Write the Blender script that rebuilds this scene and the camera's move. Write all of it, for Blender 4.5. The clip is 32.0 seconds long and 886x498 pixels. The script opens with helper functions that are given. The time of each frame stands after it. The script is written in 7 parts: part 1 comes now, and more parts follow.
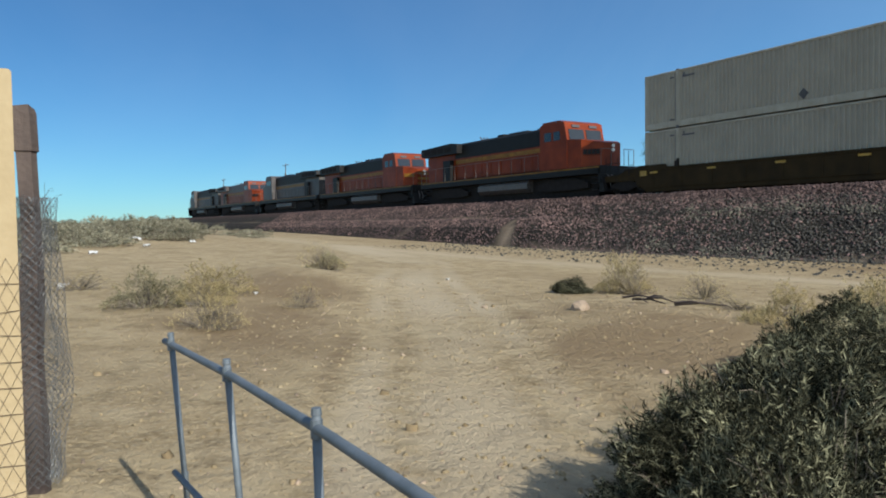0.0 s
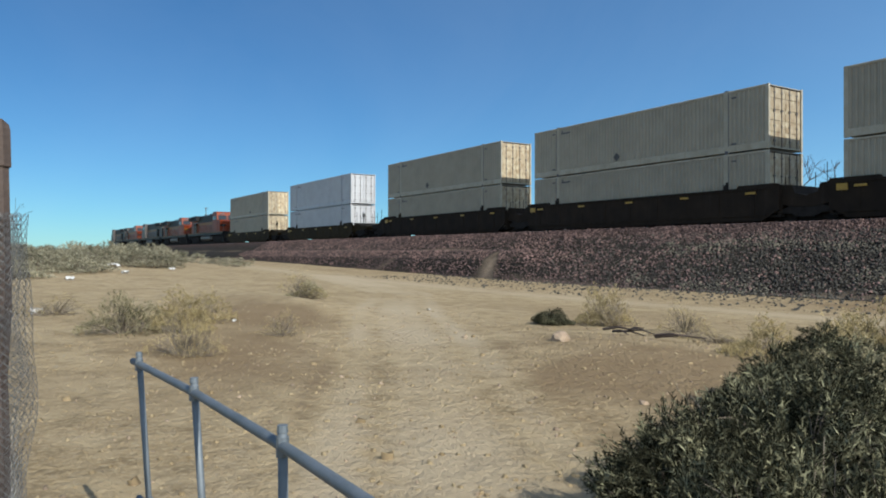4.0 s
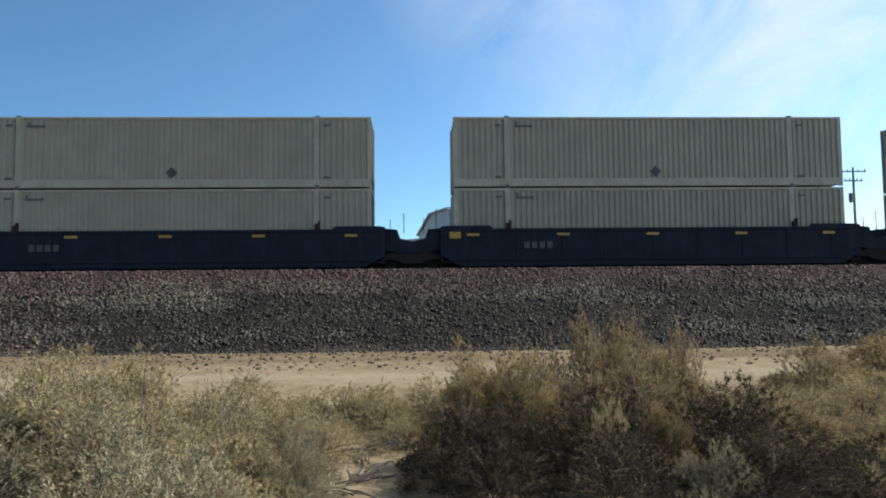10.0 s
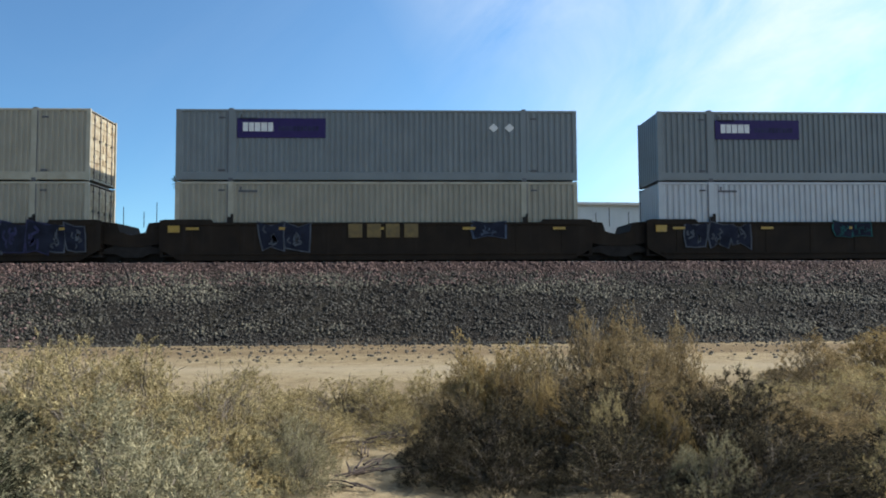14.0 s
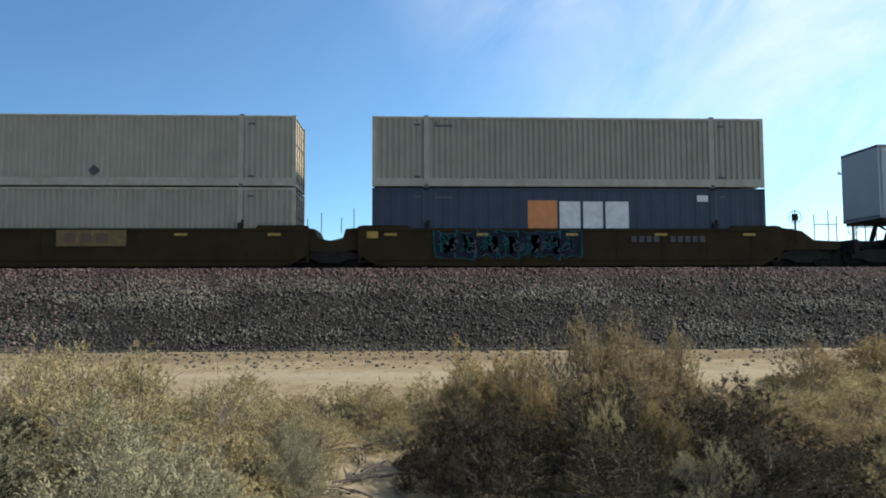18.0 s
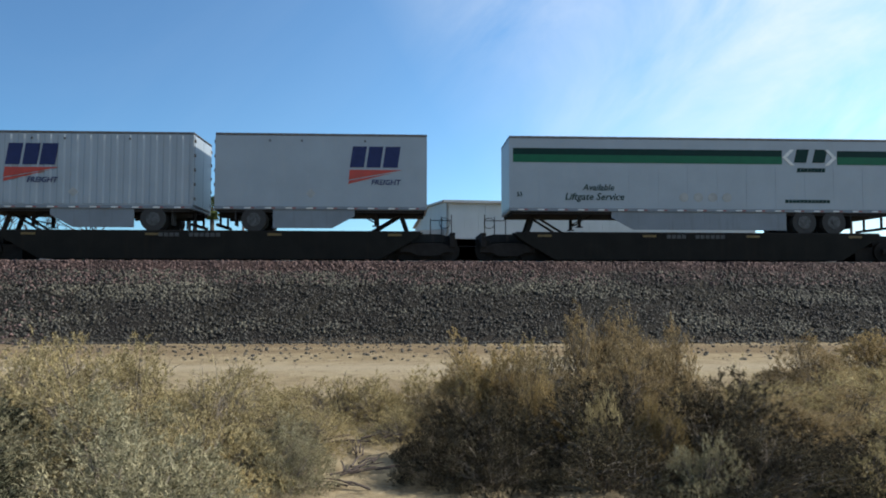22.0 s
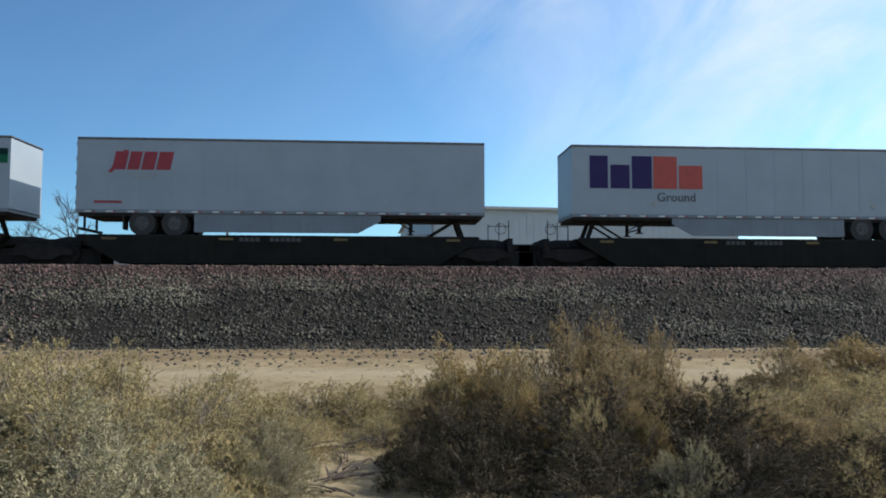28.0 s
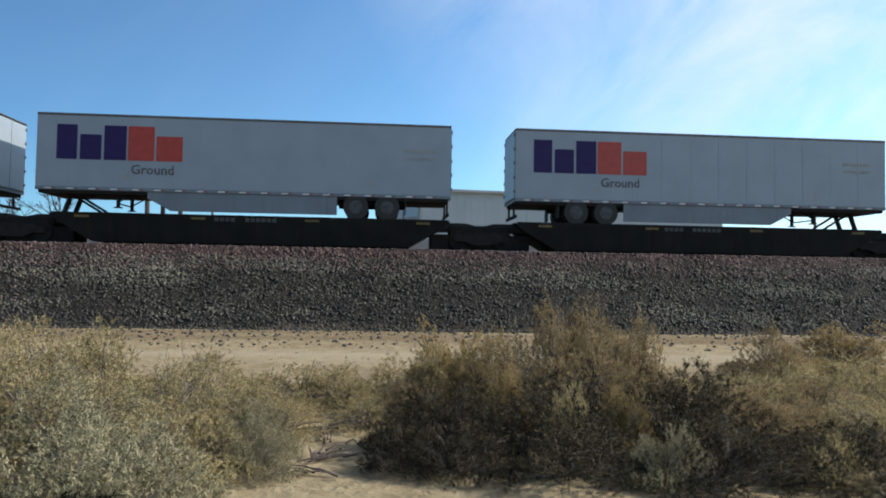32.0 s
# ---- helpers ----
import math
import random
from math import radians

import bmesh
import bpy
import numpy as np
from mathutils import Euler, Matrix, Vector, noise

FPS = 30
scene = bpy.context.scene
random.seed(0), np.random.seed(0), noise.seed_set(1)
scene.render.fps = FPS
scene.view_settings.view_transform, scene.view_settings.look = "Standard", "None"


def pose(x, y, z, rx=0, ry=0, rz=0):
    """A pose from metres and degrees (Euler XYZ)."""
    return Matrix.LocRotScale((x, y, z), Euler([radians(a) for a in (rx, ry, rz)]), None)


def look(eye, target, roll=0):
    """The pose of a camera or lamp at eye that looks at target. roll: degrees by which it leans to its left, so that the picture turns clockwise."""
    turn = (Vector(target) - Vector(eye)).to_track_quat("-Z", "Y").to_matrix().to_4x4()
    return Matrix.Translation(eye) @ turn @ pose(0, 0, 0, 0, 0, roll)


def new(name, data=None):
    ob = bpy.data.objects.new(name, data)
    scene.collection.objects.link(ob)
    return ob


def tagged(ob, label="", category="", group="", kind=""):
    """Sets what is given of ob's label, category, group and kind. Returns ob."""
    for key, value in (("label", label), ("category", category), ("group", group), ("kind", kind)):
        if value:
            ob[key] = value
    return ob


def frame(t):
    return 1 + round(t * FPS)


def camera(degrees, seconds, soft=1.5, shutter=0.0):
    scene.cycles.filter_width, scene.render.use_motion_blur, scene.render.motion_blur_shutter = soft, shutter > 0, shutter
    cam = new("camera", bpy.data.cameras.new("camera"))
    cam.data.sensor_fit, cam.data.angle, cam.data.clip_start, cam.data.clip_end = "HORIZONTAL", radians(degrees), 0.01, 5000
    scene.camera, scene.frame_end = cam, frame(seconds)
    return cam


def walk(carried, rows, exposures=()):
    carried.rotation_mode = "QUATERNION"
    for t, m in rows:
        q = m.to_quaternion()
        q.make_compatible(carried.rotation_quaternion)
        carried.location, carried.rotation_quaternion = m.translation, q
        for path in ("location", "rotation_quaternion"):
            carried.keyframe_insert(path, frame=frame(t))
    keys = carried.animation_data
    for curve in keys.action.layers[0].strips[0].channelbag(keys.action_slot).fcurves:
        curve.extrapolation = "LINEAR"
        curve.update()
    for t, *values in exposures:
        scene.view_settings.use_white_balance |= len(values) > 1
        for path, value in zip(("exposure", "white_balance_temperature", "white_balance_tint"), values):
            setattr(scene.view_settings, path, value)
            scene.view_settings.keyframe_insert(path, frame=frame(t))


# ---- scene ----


# ---- camera ----
EXPOSURES = [(0.0, 0.48, 6250, 9), (6.5, 0.48, 6250, 9), (7.0, 0.35, 6150, 9), (7.5, 0.5, 6250, 9), (11.5, 0.54, 6280, 9), (14.5, 0.7, 6300, 9), (17.0, 0.72, 6350, 9), (18.5, 0.56, 6250, 9), (24.0, 0.52, 6250, 9), (27.0, 0.44, 6200, 9), (32.0, 0.5, 6200, 9)]
cam = camera(62.79, 32.0, soft=1.9)
# seconds, x, y, z, tilt, lean, turn
PATH = [
    (0.0, -0.300, -0.218, 1.591, -2.20, 0.77, 59.07),
    (0.5, -0.333, -0.161, 1.571, -1.93, -0.00, 55.73),
    (1.0, -0.333, -0.154, 1.565, -2.15, 0.52, 56.01),
    (1.5, -0.336, -0.173, 1.565, 0.56, 0.51, 56.55),
    (2.0, -0.326, -0.173, 1.546, 0.76, 0.61, 57.19),
    (2.5, -0.321, -0.179, 1.538, 0.48, 0.48, 57.42),
    (4.6, -0.320, -0.172, 1.537, 0.30, -0.31, 57.63),
    (5.0, -0.319, -0.165, 1.528, 0.29, -0.35, 57.38),
    (5.5, -0.326, -0.164, 1.524, 0.32, -0.53, 57.02),
    (6.0, -0.333, -0.145, 1.518, 0.13, -0.50, 56.39),
    (6.4, -0.333, -0.150, 1.535, 0.16, -1.05, 54.79),
    (6.5, -0.333, -0.150, 1.537, 0.04, -1.19, 53.25),
    (6.6, -0.333, -0.150, 1.537, 0.40, -1.30, 49.60),
    (6.7, -0.333, -0.150, 1.537, 1.00, -1.60, 44.60),
    (6.8, -0.333, -0.150, 1.537, 2.00, -2.00, 33.60),
    (6.9, -0.333, -0.150, 1.537, 3.20, -2.40, 22.60),
    (7.0, -0.334, -0.151, 1.543, 4.32, -2.76, 12.99),
    (7.1, -0.250, -0.120, 1.600, 5.20, -1.90, 5.20),
    (7.2, -0.120, -0.060, 1.680, 5.50, -0.60, -0.60),
    (7.3, 0.000, 0.000, 1.750, 5.32, 0.34, -2.64),
    (7.5, 0.000, 0.000, 1.750, 4.55, 0.60, -2.85),
    (8.0, 0.000, 0.000, 1.750, 4.52, -0.31, -2.46),
    (8.5, 0.000, 0.000, 1.750, 4.22, -0.23, -2.91),
    (9.0, 0.000, 0.000, 1.750, 4.68, 0.19, -2.69),
    (9.5, 0.000, 0.000, 1.750, 5.16, 0.60, -2.50),
    (10.0, 0.000, 0.000, 1.750, 3.83, 0.58, -2.32),
    (10.5, 0.000, 0.000, 1.750, 4.19, 0.38, -2.43),
    (11.0, 0.000, 0.000, 1.750, 3.31, 0.17, -2.75),
    (11.5, 0.000, 0.000, 1.750, 3.35, 0.22, -2.70),
    (12.0, 0.000, 0.000, 1.750, 3.48, 0.21, -3.07),
    (12.5, 0.000, 0.000, 1.750, 3.57, 0.27, -3.13),
    (13.0, 0.000, 0.000, 1.750, 3.58, 0.25, -3.14),
    (13.5, 0.000, 0.000, 1.750, 3.48, 0.30, -2.84),
    (14.0, 0.000, 0.000, 1.750, 3.32, 0.29, -2.33),
    (14.5, 0.000, 0.000, 1.750, 3.41, 0.23, -2.69),
    (16.5, 0.000, 0.000, 1.750, 3.32, -0.08, -2.62),
    (17.0, 0.000, 0.000, 1.750, 4.03, 0.48, -2.57),
    (17.5, 0.000, 0.000, 1.750, 4.53, 0.34, -2.86),
    (18.0, 0.000, 0.000, 1.750, 3.80, 0.21, -2.50),
    (18.5, 0.000, 0.000, 1.750, 4.09, 0.14, -2.39),
    (19.0, 0.000, 0.000, 1.750, 4.16, 0.17, -2.00),
    (19.5, 0.000, 0.000, 1.750, 3.83, 0.01, -2.52),
    (20.0, 0.000, 0.000, 1.750, 3.54, -0.18, -2.84),
    (20.5, 0.000, 0.000, 1.750, 3.67, -0.27, -2.84),
    (21.0, 0.000, 0.000, 1.750, 3.58, -0.21, -3.10),
    (21.5, 0.000, 0.000, 1.750, 3.91, 0.22, -2.88),
    (22.0, 0.000, 0.000, 1.750, 3.26, -0.06, -2.65),
    (22.5, 0.000, 0.000, 1.750, 3.68, -0.34, -2.97),
    (23.0, 0.000, 0.000, 1.750, 3.28, -0.32, -3.16),
    (23.5, 0.000, 0.000, 1.750, 3.34, -0.32, -3.30),
    (24.0, 0.000, 0.000, 1.750, 3.37, -0.24, -3.62),
    (24.5, 0.000, 0.000, 1.750, 3.45, -0.25, -3.51),
    (26.5, 0.000, 0.000, 1.750, 3.68, -0.33, -3.65),
    (27.0, 0.000, 0.000, 1.750, 3.38, -0.29, -3.96),
    (27.5, 0.000, 0.000, 1.750, 3.26, -0.05, -4.34),
    (28.0, 0.000, 0.000, 1.750, 3.67, -0.11, -3.81),
    (28.5, 0.000, 0.000, 1.750, 3.36, -0.20, -2.68),
    (29.0, 0.000, 0.000, 1.750, 2.94, -0.47, -2.74),
    (29.5, 0.000, 0.000, 1.750, 3.41, -0.68, -3.56),
    (30.0, 0.000, 0.000, 1.750, 3.21, -0.80, -4.16),
    (30.5, 0.000, 0.000, 1.750, 2.89, -0.84, -4.33),
    (31.0, 0.000, 0.000, 1.750, 2.92, -0.85, -4.75),
    (31.5, 0.000, 0.000, 1.750, 2.52, -0.90, -4.63),
    (32.0, 0.000, 0.000, 1.750, 2.36, -0.92, -4.96),
]
walk(cam, [(t, pose(x, y, z, 90 + tilt, lean, turn)) for t, x, y, z, tilt, lean, turn in PATH],
     exposures=EXPOSURES)

# ---- world, sun ----
SUN_AZ, SUN_EL = 88.0, 34.0          # degrees to the right of straight across the track; height
sun_dir = Vector((math.sin(radians(SUN_AZ)) * math.cos(radians(SUN_EL)),
                  math.cos(radians(SUN_AZ)) * math.cos(radians(SUN_EL)), math.sin(radians(SUN_EL))))


def build_world():
    w = bpy.data.worlds.new("sky")
    scene.world = w
    w.use_nodes = True
    nt = w.node_tree
    nt.nodes.clear()
    out = nt.nodes.new("ShaderNodeOutputWorld")
    bg = nt.nodes.new("ShaderNodeBackground")
    bg.inputs["Strength"].default_value = 0.062
    sky = nt.nodes.new("ShaderNodeTexSky")
    sky.sky_type = "NISHITA"
    sky.sun_disc = False
    sky.sun_elevation = radians(SUN_EL)
    sky.sun_rotation = radians(SUN_AZ)
    sky.altitude = 1200
    sky.air_density, sky.dust_density, sky.ozone_density = 1.0, 0.0, 1.2
    # thin streaked cirrus, thicker towards the sun
    tc = nt.nodes.new("ShaderNodeTexCoord")
    mp = nt.nodes.new("ShaderNodeMapping")
    mp.vector_type = "TEXTURE"
    mp.inputs["Rotation"].default_value = (0.0, radians(-42), 0.0)
    mp.inputs["Scale"].default_value = (1.6, 0.9, 0.5)
    n1 = nt.nodes.new("ShaderNodeTexNoise")
    n1.inputs["Scale"].default_value = 2.4
    n1.inputs["Detail"].default_value = 7.0
    n1.inputs["Roughness"].default_value = 0.6
    n1.inputs["Distortion"].default_value = 0.9
    r1 = nt.nodes.new("ShaderNodeValToRGB")
    r1.color_ramp.elements[0].position = 0.27
    r1.color_ramp.elements[1].position = 0.66
    dot = nt.nodes.new("ShaderNodeVectorMath")
    dot.operation = "DOT_PRODUCT"
    dot.inputs[1].default_value = sun_dir
    r2 = nt.nodes.new("ShaderNodeMapRange")
    r2.inputs["From Min"].default_value = 0.19
    r2.inputs["From Max"].default_value = 0.62
    r2.inputs["To Min"].default_value = 0.03
    r2.inputs["To Max"].default_value = 0.95
    mul = nt.nodes.new("ShaderNodeMath")
    mul.operation = "MULTIPLY"
    mix = nt.nodes.new("ShaderNodeMix")
    mix.data_type = "RGBA"
    mix.inputs["B"].default_value = (11.5, 11.8, 12.0, 1)
    L = nt.links.new
    L(tc.outputs["Generated"], mp.inputs["Vector"])
    L(mp.outputs["Vector"], n1.inputs["Vector"])
    L(n1.outputs["Fac"], r1.inputs["Fac"])
    L(tc.outputs["Generated"], dot.inputs[0])
    L(dot.outputs["Value"], r2.inputs["Value"])
    L(r1.outputs["Color"], mul.inputs[0])
    L(r2.outputs["Result"], mul.inputs[1])
    L(mul.outputs[0], mix.inputs["Factor"])
    deep = nt.nodes.new("ShaderNodeMix")
    deep.data_type, deep.blend_type = "RGBA", "MULTIPLY"
    deep.inputs["Factor"].default_value = 1.0
    deep.inputs["B"].default_value = (0.645, 0.97, 1.195, 1)      # the clear dry desert blue
    L(sky.outputs["Color"], deep.inputs["A"])
    glow = nt.nodes.new("ShaderNodeMapRange")                    # the sky brightens round the sun
    glow.interpolation_type = "SMOOTHSTEP"
    glow.inputs["From Min"].default_value, glow.inputs["From Max"].default_value = -0.78, 0.98
    tint = nt.nodes.new("ShaderNodeMix")
    tint.data_type = "RGBA"
    tint.inputs["A"].default_value, tint.inputs["B"].default_value = (0.6, 0.76, 0.84, 1), (3.3, 2.9, 2.55, 1)
    near = nt.nodes.new("ShaderNodeMix")
    near.data_type, near.blend_type = "RGBA", "MULTIPLY"
    near.inputs["Factor"].default_value = 1.0
    L(dot.outputs["Value"], glow.inputs["Value"])
    L(deep.outputs["Result"], near.inputs["A"])
    L(glow.outputs["Result"], tint.inputs["Factor"])
    L(tint.outputs["Result"], near.inputs["B"])
    L(near.outputs["Result"], mix.inputs["A"])
    L(mix.outputs["Result"], bg.inputs["Color"])
    L(bg.outputs["Background"], out.inputs["Surface"])


build_world()
sun_data = bpy.data.lights.new("sun", "SUN")
sun_data.energy, sun_data.angle, sun_data.color = 4.9, radians(0.55), (1.0, 0.93, 0.82)
sun = new("sun", sun_data)
sun.matrix_world = look(tuple(sun_dir * 100), (0, 0, 0))

# ---- materials ----


def surf(name, base, dark=None, scale=3.0, rough=0.6, metal=0.0, bump=0.0, bump_scale=40.0, rnd=0.0, streak=0.0,
         streak_colour=(0.16, 0.09, 0.05), island=0.0, fine=30.0, gloss=0.5):
    """A painted or natural surface: two scales of variation, optional run-down streaks, relief and change from piece to piece."""
    m = bpy.data.materials.new(name)
    m.use_nodes = True
    nt = m.node_tree
    b = nt.nodes["Principled BSDF"]
    L = nt.links.new
    tc = nt.nodes.new("ShaderNodeTexCoord")
    dark = dark or tuple(c * 0.72 for c in base)
    n1 = nt.nodes.new("ShaderNodeTexNoise")
    n1.inputs["Scale"].default_value, n1.inputs["Detail"].default_value = scale, 5
    n2 = nt.nodes.new("ShaderNodeTexNoise")
    n2.inputs["Scale"].default_value, n2.inputs["Detail"].default_value = fine, 4
    L(tc.outputs["Object"], n1.inputs["Vector"])
    L(tc.outputs["Object"], n2.inputs["Vector"])
    add = nt.nodes.new("ShaderNodeMath")
    add.operation = "MULTIPLY_ADD"
    add.inputs[1].default_value = 0.35
    L(n2.outputs["Fac"], add.inputs[0])
    L(n1.outputs["Fac"], add.inputs[2])
    ramp = nt.nodes.new("ShaderNodeMapRange")
    ramp.inputs["From Min"].default_value, ramp.inputs["From Max"].default_value = 0.42, 0.9
    L(add.outputs[0], ramp.inputs["Value"])
    mix = nt.nodes.new("ShaderNodeMix")
    mix.data_type = "RGBA"
    mix.inputs["A"].default_value, mix.inputs["B"].default_value = (*dark, 1), (*base, 1)
    L(ramp.outputs["Result"], mix.inputs["Factor"])
    col = mix.outputs["Result"]
    if streak:
        mp = nt.nodes.new("ShaderNodeMapping")
        mp.inputs["Scale"].default_value = (5.0, 5.0, 0.35)
        L(tc.outputs["Object"], mp.inputs["Vector"])
        n3 = nt.nodes.new("ShaderNodeTexNoise")
        n3.inputs["Scale"].default_value, n3.inputs["Detail"].default_value = 1.3, 6
        L(mp.outputs["Vector"], n3.inputs["Vector"])
        r3 = nt.nodes.new("ShaderNodeMapRange")
        r3.inputs["From Min"].default_value, r3.inputs["From Max"].default_value = 0.55, 0.8
        r3.inputs["To Max"].default_value = streak
        L(n3.outputs["Fac"], r3.inputs["Value"])
        mx = nt.nodes.new("ShaderNodeMix")
        mx.data_type = "RGBA"
        L(r3.outputs["Result"], mx.inputs["Factor"])
        L(col, mx.inputs["A"])
        mx.inputs["B"].default_value = (*streak_colour, 1)
        col = mx.outputs["Result"]
    if rnd or island:
        src = nt.nodes.new("ShaderNodeObjectInfo" if rnd else "ShaderNodeNewGeometry")
        hsv = nt.nodes.new("ShaderNodeHueSaturation")
        mr = nt.nodes.new("ShaderNodeMapRange")
        a = rnd or island
        mr.inputs["To Min"].default_value, mr.inputs["To Max"].default_value = 1 - a, 1 + a
        L(src.outputs["Random" if rnd else "Random Per Island"], mr.inputs["Value"])
        L(mr.outputs["Result"], hsv.inputs["Value"])
        L(col, hsv.inputs["Color"])
        col = hsv.outputs["Color"]
    L(col, b.inputs["Base Color"])
    b.inputs["Roughness"].default_value, b.inputs["Metallic"].default_value = rough, metal
    b.inputs["Specular IOR Level"].default_value = gloss
    if bump:
        n4 = nt.nodes.new("ShaderNodeTexNoise")
        n4.inputs["Scale"].default_value, n4.inputs["Detail"].default_value = bump_scale, 6
        L(tc.outputs["Object"], n4.inputs["Vector"])
        bp = nt.nodes.new("ShaderNodeBump")
        bp.inputs["Strength"].default_value, bp.inputs["Distance"].default_value = 1.0, bump
        L(n4.outputs["Fac"], bp.inputs["Height"])
        L(bp.outputs["Normal"], b.inputs["Normal"])
    return m


def leafy(name, base, tip, island=0.35, through_light=0.35, low=0.5, high=1.12):
    """Foliage: matt, with some light shining through, each sprig a little different."""
    m = bpy.data.materials.new(name)
    m.use_nodes = True
    nt = m.node_tree
    nt.nodes.clear()
    L = nt.links.new
    out = nt.nodes.new("ShaderNodeOutputMaterial")
    geo = nt.nodes.new("ShaderNodeNewGeometry")
    tc = nt.nodes.new("ShaderNodeTexCoord")
    no = nt.nodes.new("ShaderNodeTexNoise")
    no.inputs["Scale"].default_value, no.inputs["Detail"].default_value = 2.6, 3
    L(tc.outputs["Object"], no.inputs["Vector"])
    add = nt.nodes.new("ShaderNodeMath")
    add.operation = "MULTIPLY_ADD"
    add.inputs[1].default_value = 0.6
    L(geo.outputs["Random Per Island"], add.inputs[0])
    L(no.outputs["Fac"], add.inputs[2])
    mr = nt.nodes.new("ShaderNodeMapRange")
    mr.inputs["From Min"].default_value, mr.inputs["From Max"].default_value = low, high
    L(add.outputs[0], mr.inputs["Value"])
    mix = nt.nodes.new("ShaderNodeMix")
    mix.data_type = "RGBA"
    mix.inputs["A"].default_value, mix.inputs["B"].default_value = (*base, 1), (*tip, 1)
    L(mr.outputs["Result"], mix.inputs["Factor"])
    info = nt.nodes.new("ShaderNodeObjectInfo")
    hsv = nt.nodes.new("ShaderNodeHueSaturation")
    m2 = nt.nodes.new("ShaderNodeMapRange")
    m2.inputs["To Min"].default_value, m2.inputs["To Max"].default_value = 1 - island, 1 + island
    L(info.outputs["Random"], m2.inputs["Value"])
    L(m2.outputs["Result"], hsv.inputs["Value"])
    L(mix.outputs["Result"], hsv.inputs["Color"])
    d = nt.nodes.new("ShaderNodeBsdfDiffuse")
    tr = nt.nodes.new("ShaderNodeBsdfTranslucent")
    ms = nt.nodes.new("ShaderNodeMixShader")
    ms.inputs["Fac"].default_value = through_light
    L(hsv.outputs["Color"], d.inputs["Color"])
    L(hsv.outputs["Color"], tr.inputs["Color"])
    L(d.outputs["BSDF"], ms.inputs[1])
    L(tr.outputs["BSDF"], ms.inputs[2])
    L(ms.outputs["Shader"], out.inputs["Surface"])
    return m


def earth(name, colours, scales, bump, bump_scale, bands=None, wear=None):
    """Loose ground: patches, speckle, relief; bands: (axis factor rows) adds a colour that follows the height."""
    m = bpy.data.materials.new(name)
    m.use_nodes = True
    nt = m.node_tree
    b = nt.nodes["Principled BSDF"]
    b.inputs["Roughness"].default_value = 0.95
    b.inputs["Specular IOR Level"].default_value = 0.15
    L = nt.links.new
    tc = nt.nodes.new("ShaderNodeTexCoord")
    col = None
    for i, (c, s) in enumerate(zip(colours[1:], scales)):
        n = nt.nodes.new("ShaderNodeTexNoise")
        n.inputs["Scale"].default_value, n.inputs["Detail"].default_value = s, 6
        n.inputs["Roughness"].default_value = 0.6
        L(tc.outputs["Object"], n.inputs["Vector"])
        r = nt.nodes.new("ShaderNodeMapRange")
        r.inputs["From Min"].default_value, r.inputs["From Max"].default_value = 0.45, 0.68
        r.inputs["To Max"].default_value = 0.85
        L(n.outputs["Fac"], r.inputs["Value"])
        mx = nt.nodes.new("ShaderNodeMix")
        mx.data_type = "RGBA"
        if col is None:
            mx.inputs["A"].default_value = (*colours[0], 1)
        else:
            L(col, mx.inputs["A"])
        mx.inputs["B"].default_value = (*c, 1)
        L(r.outputs["Result"], mx.inputs["Factor"])
        col = mx.outputs["Result"]
    if wear:
        at = nt.nodes.new("ShaderNodeAttribute")
        at.attribute_name = "wear"
        for lo, hi, c in wear:
            r = nt.nodes.new("ShaderNodeMapRange")
            r.inputs["From Min"].default_value, r.inputs["From Max"].default_value = lo, hi
            r.inputs["To Max"].default_value = 0.8
            L(at.outputs["Fac"], r.inputs["Value"])
            mx = nt.nodes.new("ShaderNodeMix")
            mx.data_type = "RGBA"
            L(r.outputs["Result"], mx.inputs["Factor"])
            L(col, mx.inputs["A"])
            mx.inputs["B"].default_value = (*c, 1)
            col = mx.outputs["Result"]
    if bands:
        sep = nt.nodes.new("ShaderNodeSeparateXYZ")
        L(tc.outputs["Object"], sep.inputs["Vector"])
        nz = nt.nodes.new("ShaderNodeTexNoise")
        nz.inputs["Scale"].default_value, nz.inputs["Detail"].default_value = 0.9, 5
        L(tc.outputs["Object"], nz.inputs["Vector"])
        zz = nt.nodes.new("ShaderNodeMath")
        zz.operation = "MULTIPLY_ADD"
        zz.inputs[1].default_value = 0.9
        L(nz.outputs["Fac"], zz.inputs[0])
        L(sep.outputs["Z"], zz.inputs[2])
        for lo, hi, c in bands:
            r = nt.nodes.new("ShaderNodeMapRange")
            r.inputs["From Min"].default_value, r.inputs["From Max"].default_value = lo, hi
            L(zz.outputs[0], r.inputs["Value"])
            mx = nt.nodes.new("ShaderNodeMix")
            mx.data_type = "RGBA"
            L(r.outputs["Result"], mx.inputs["Factor"])
            L(col, mx.inputs["A"])
            mx.inputs["B"].default_value = (*c, 1)
            col = mx.outputs["Result"]
    L(col, b.inputs["Base Color"])
    n4 = nt.nodes.new("ShaderNodeTexNoise")
    n4.inputs["Scale"].default_value, n4.inputs["Detail"].default_value = bump_scale, 8
    n4.inputs["Roughness"].default_value = 0.65
    L(tc.outputs["Object"], n4.inputs["Vector"])
    bp = nt.nodes.new("ShaderNodeBump")
    bp.inputs["Strength"].default_value, bp.inputs["Distance"].default_value = 1.0, bump
    L(n4.outputs["Fac"], bp.inputs["Height"])
    L(bp.outputs["Normal"], b.inputs["Normal"])
    return m


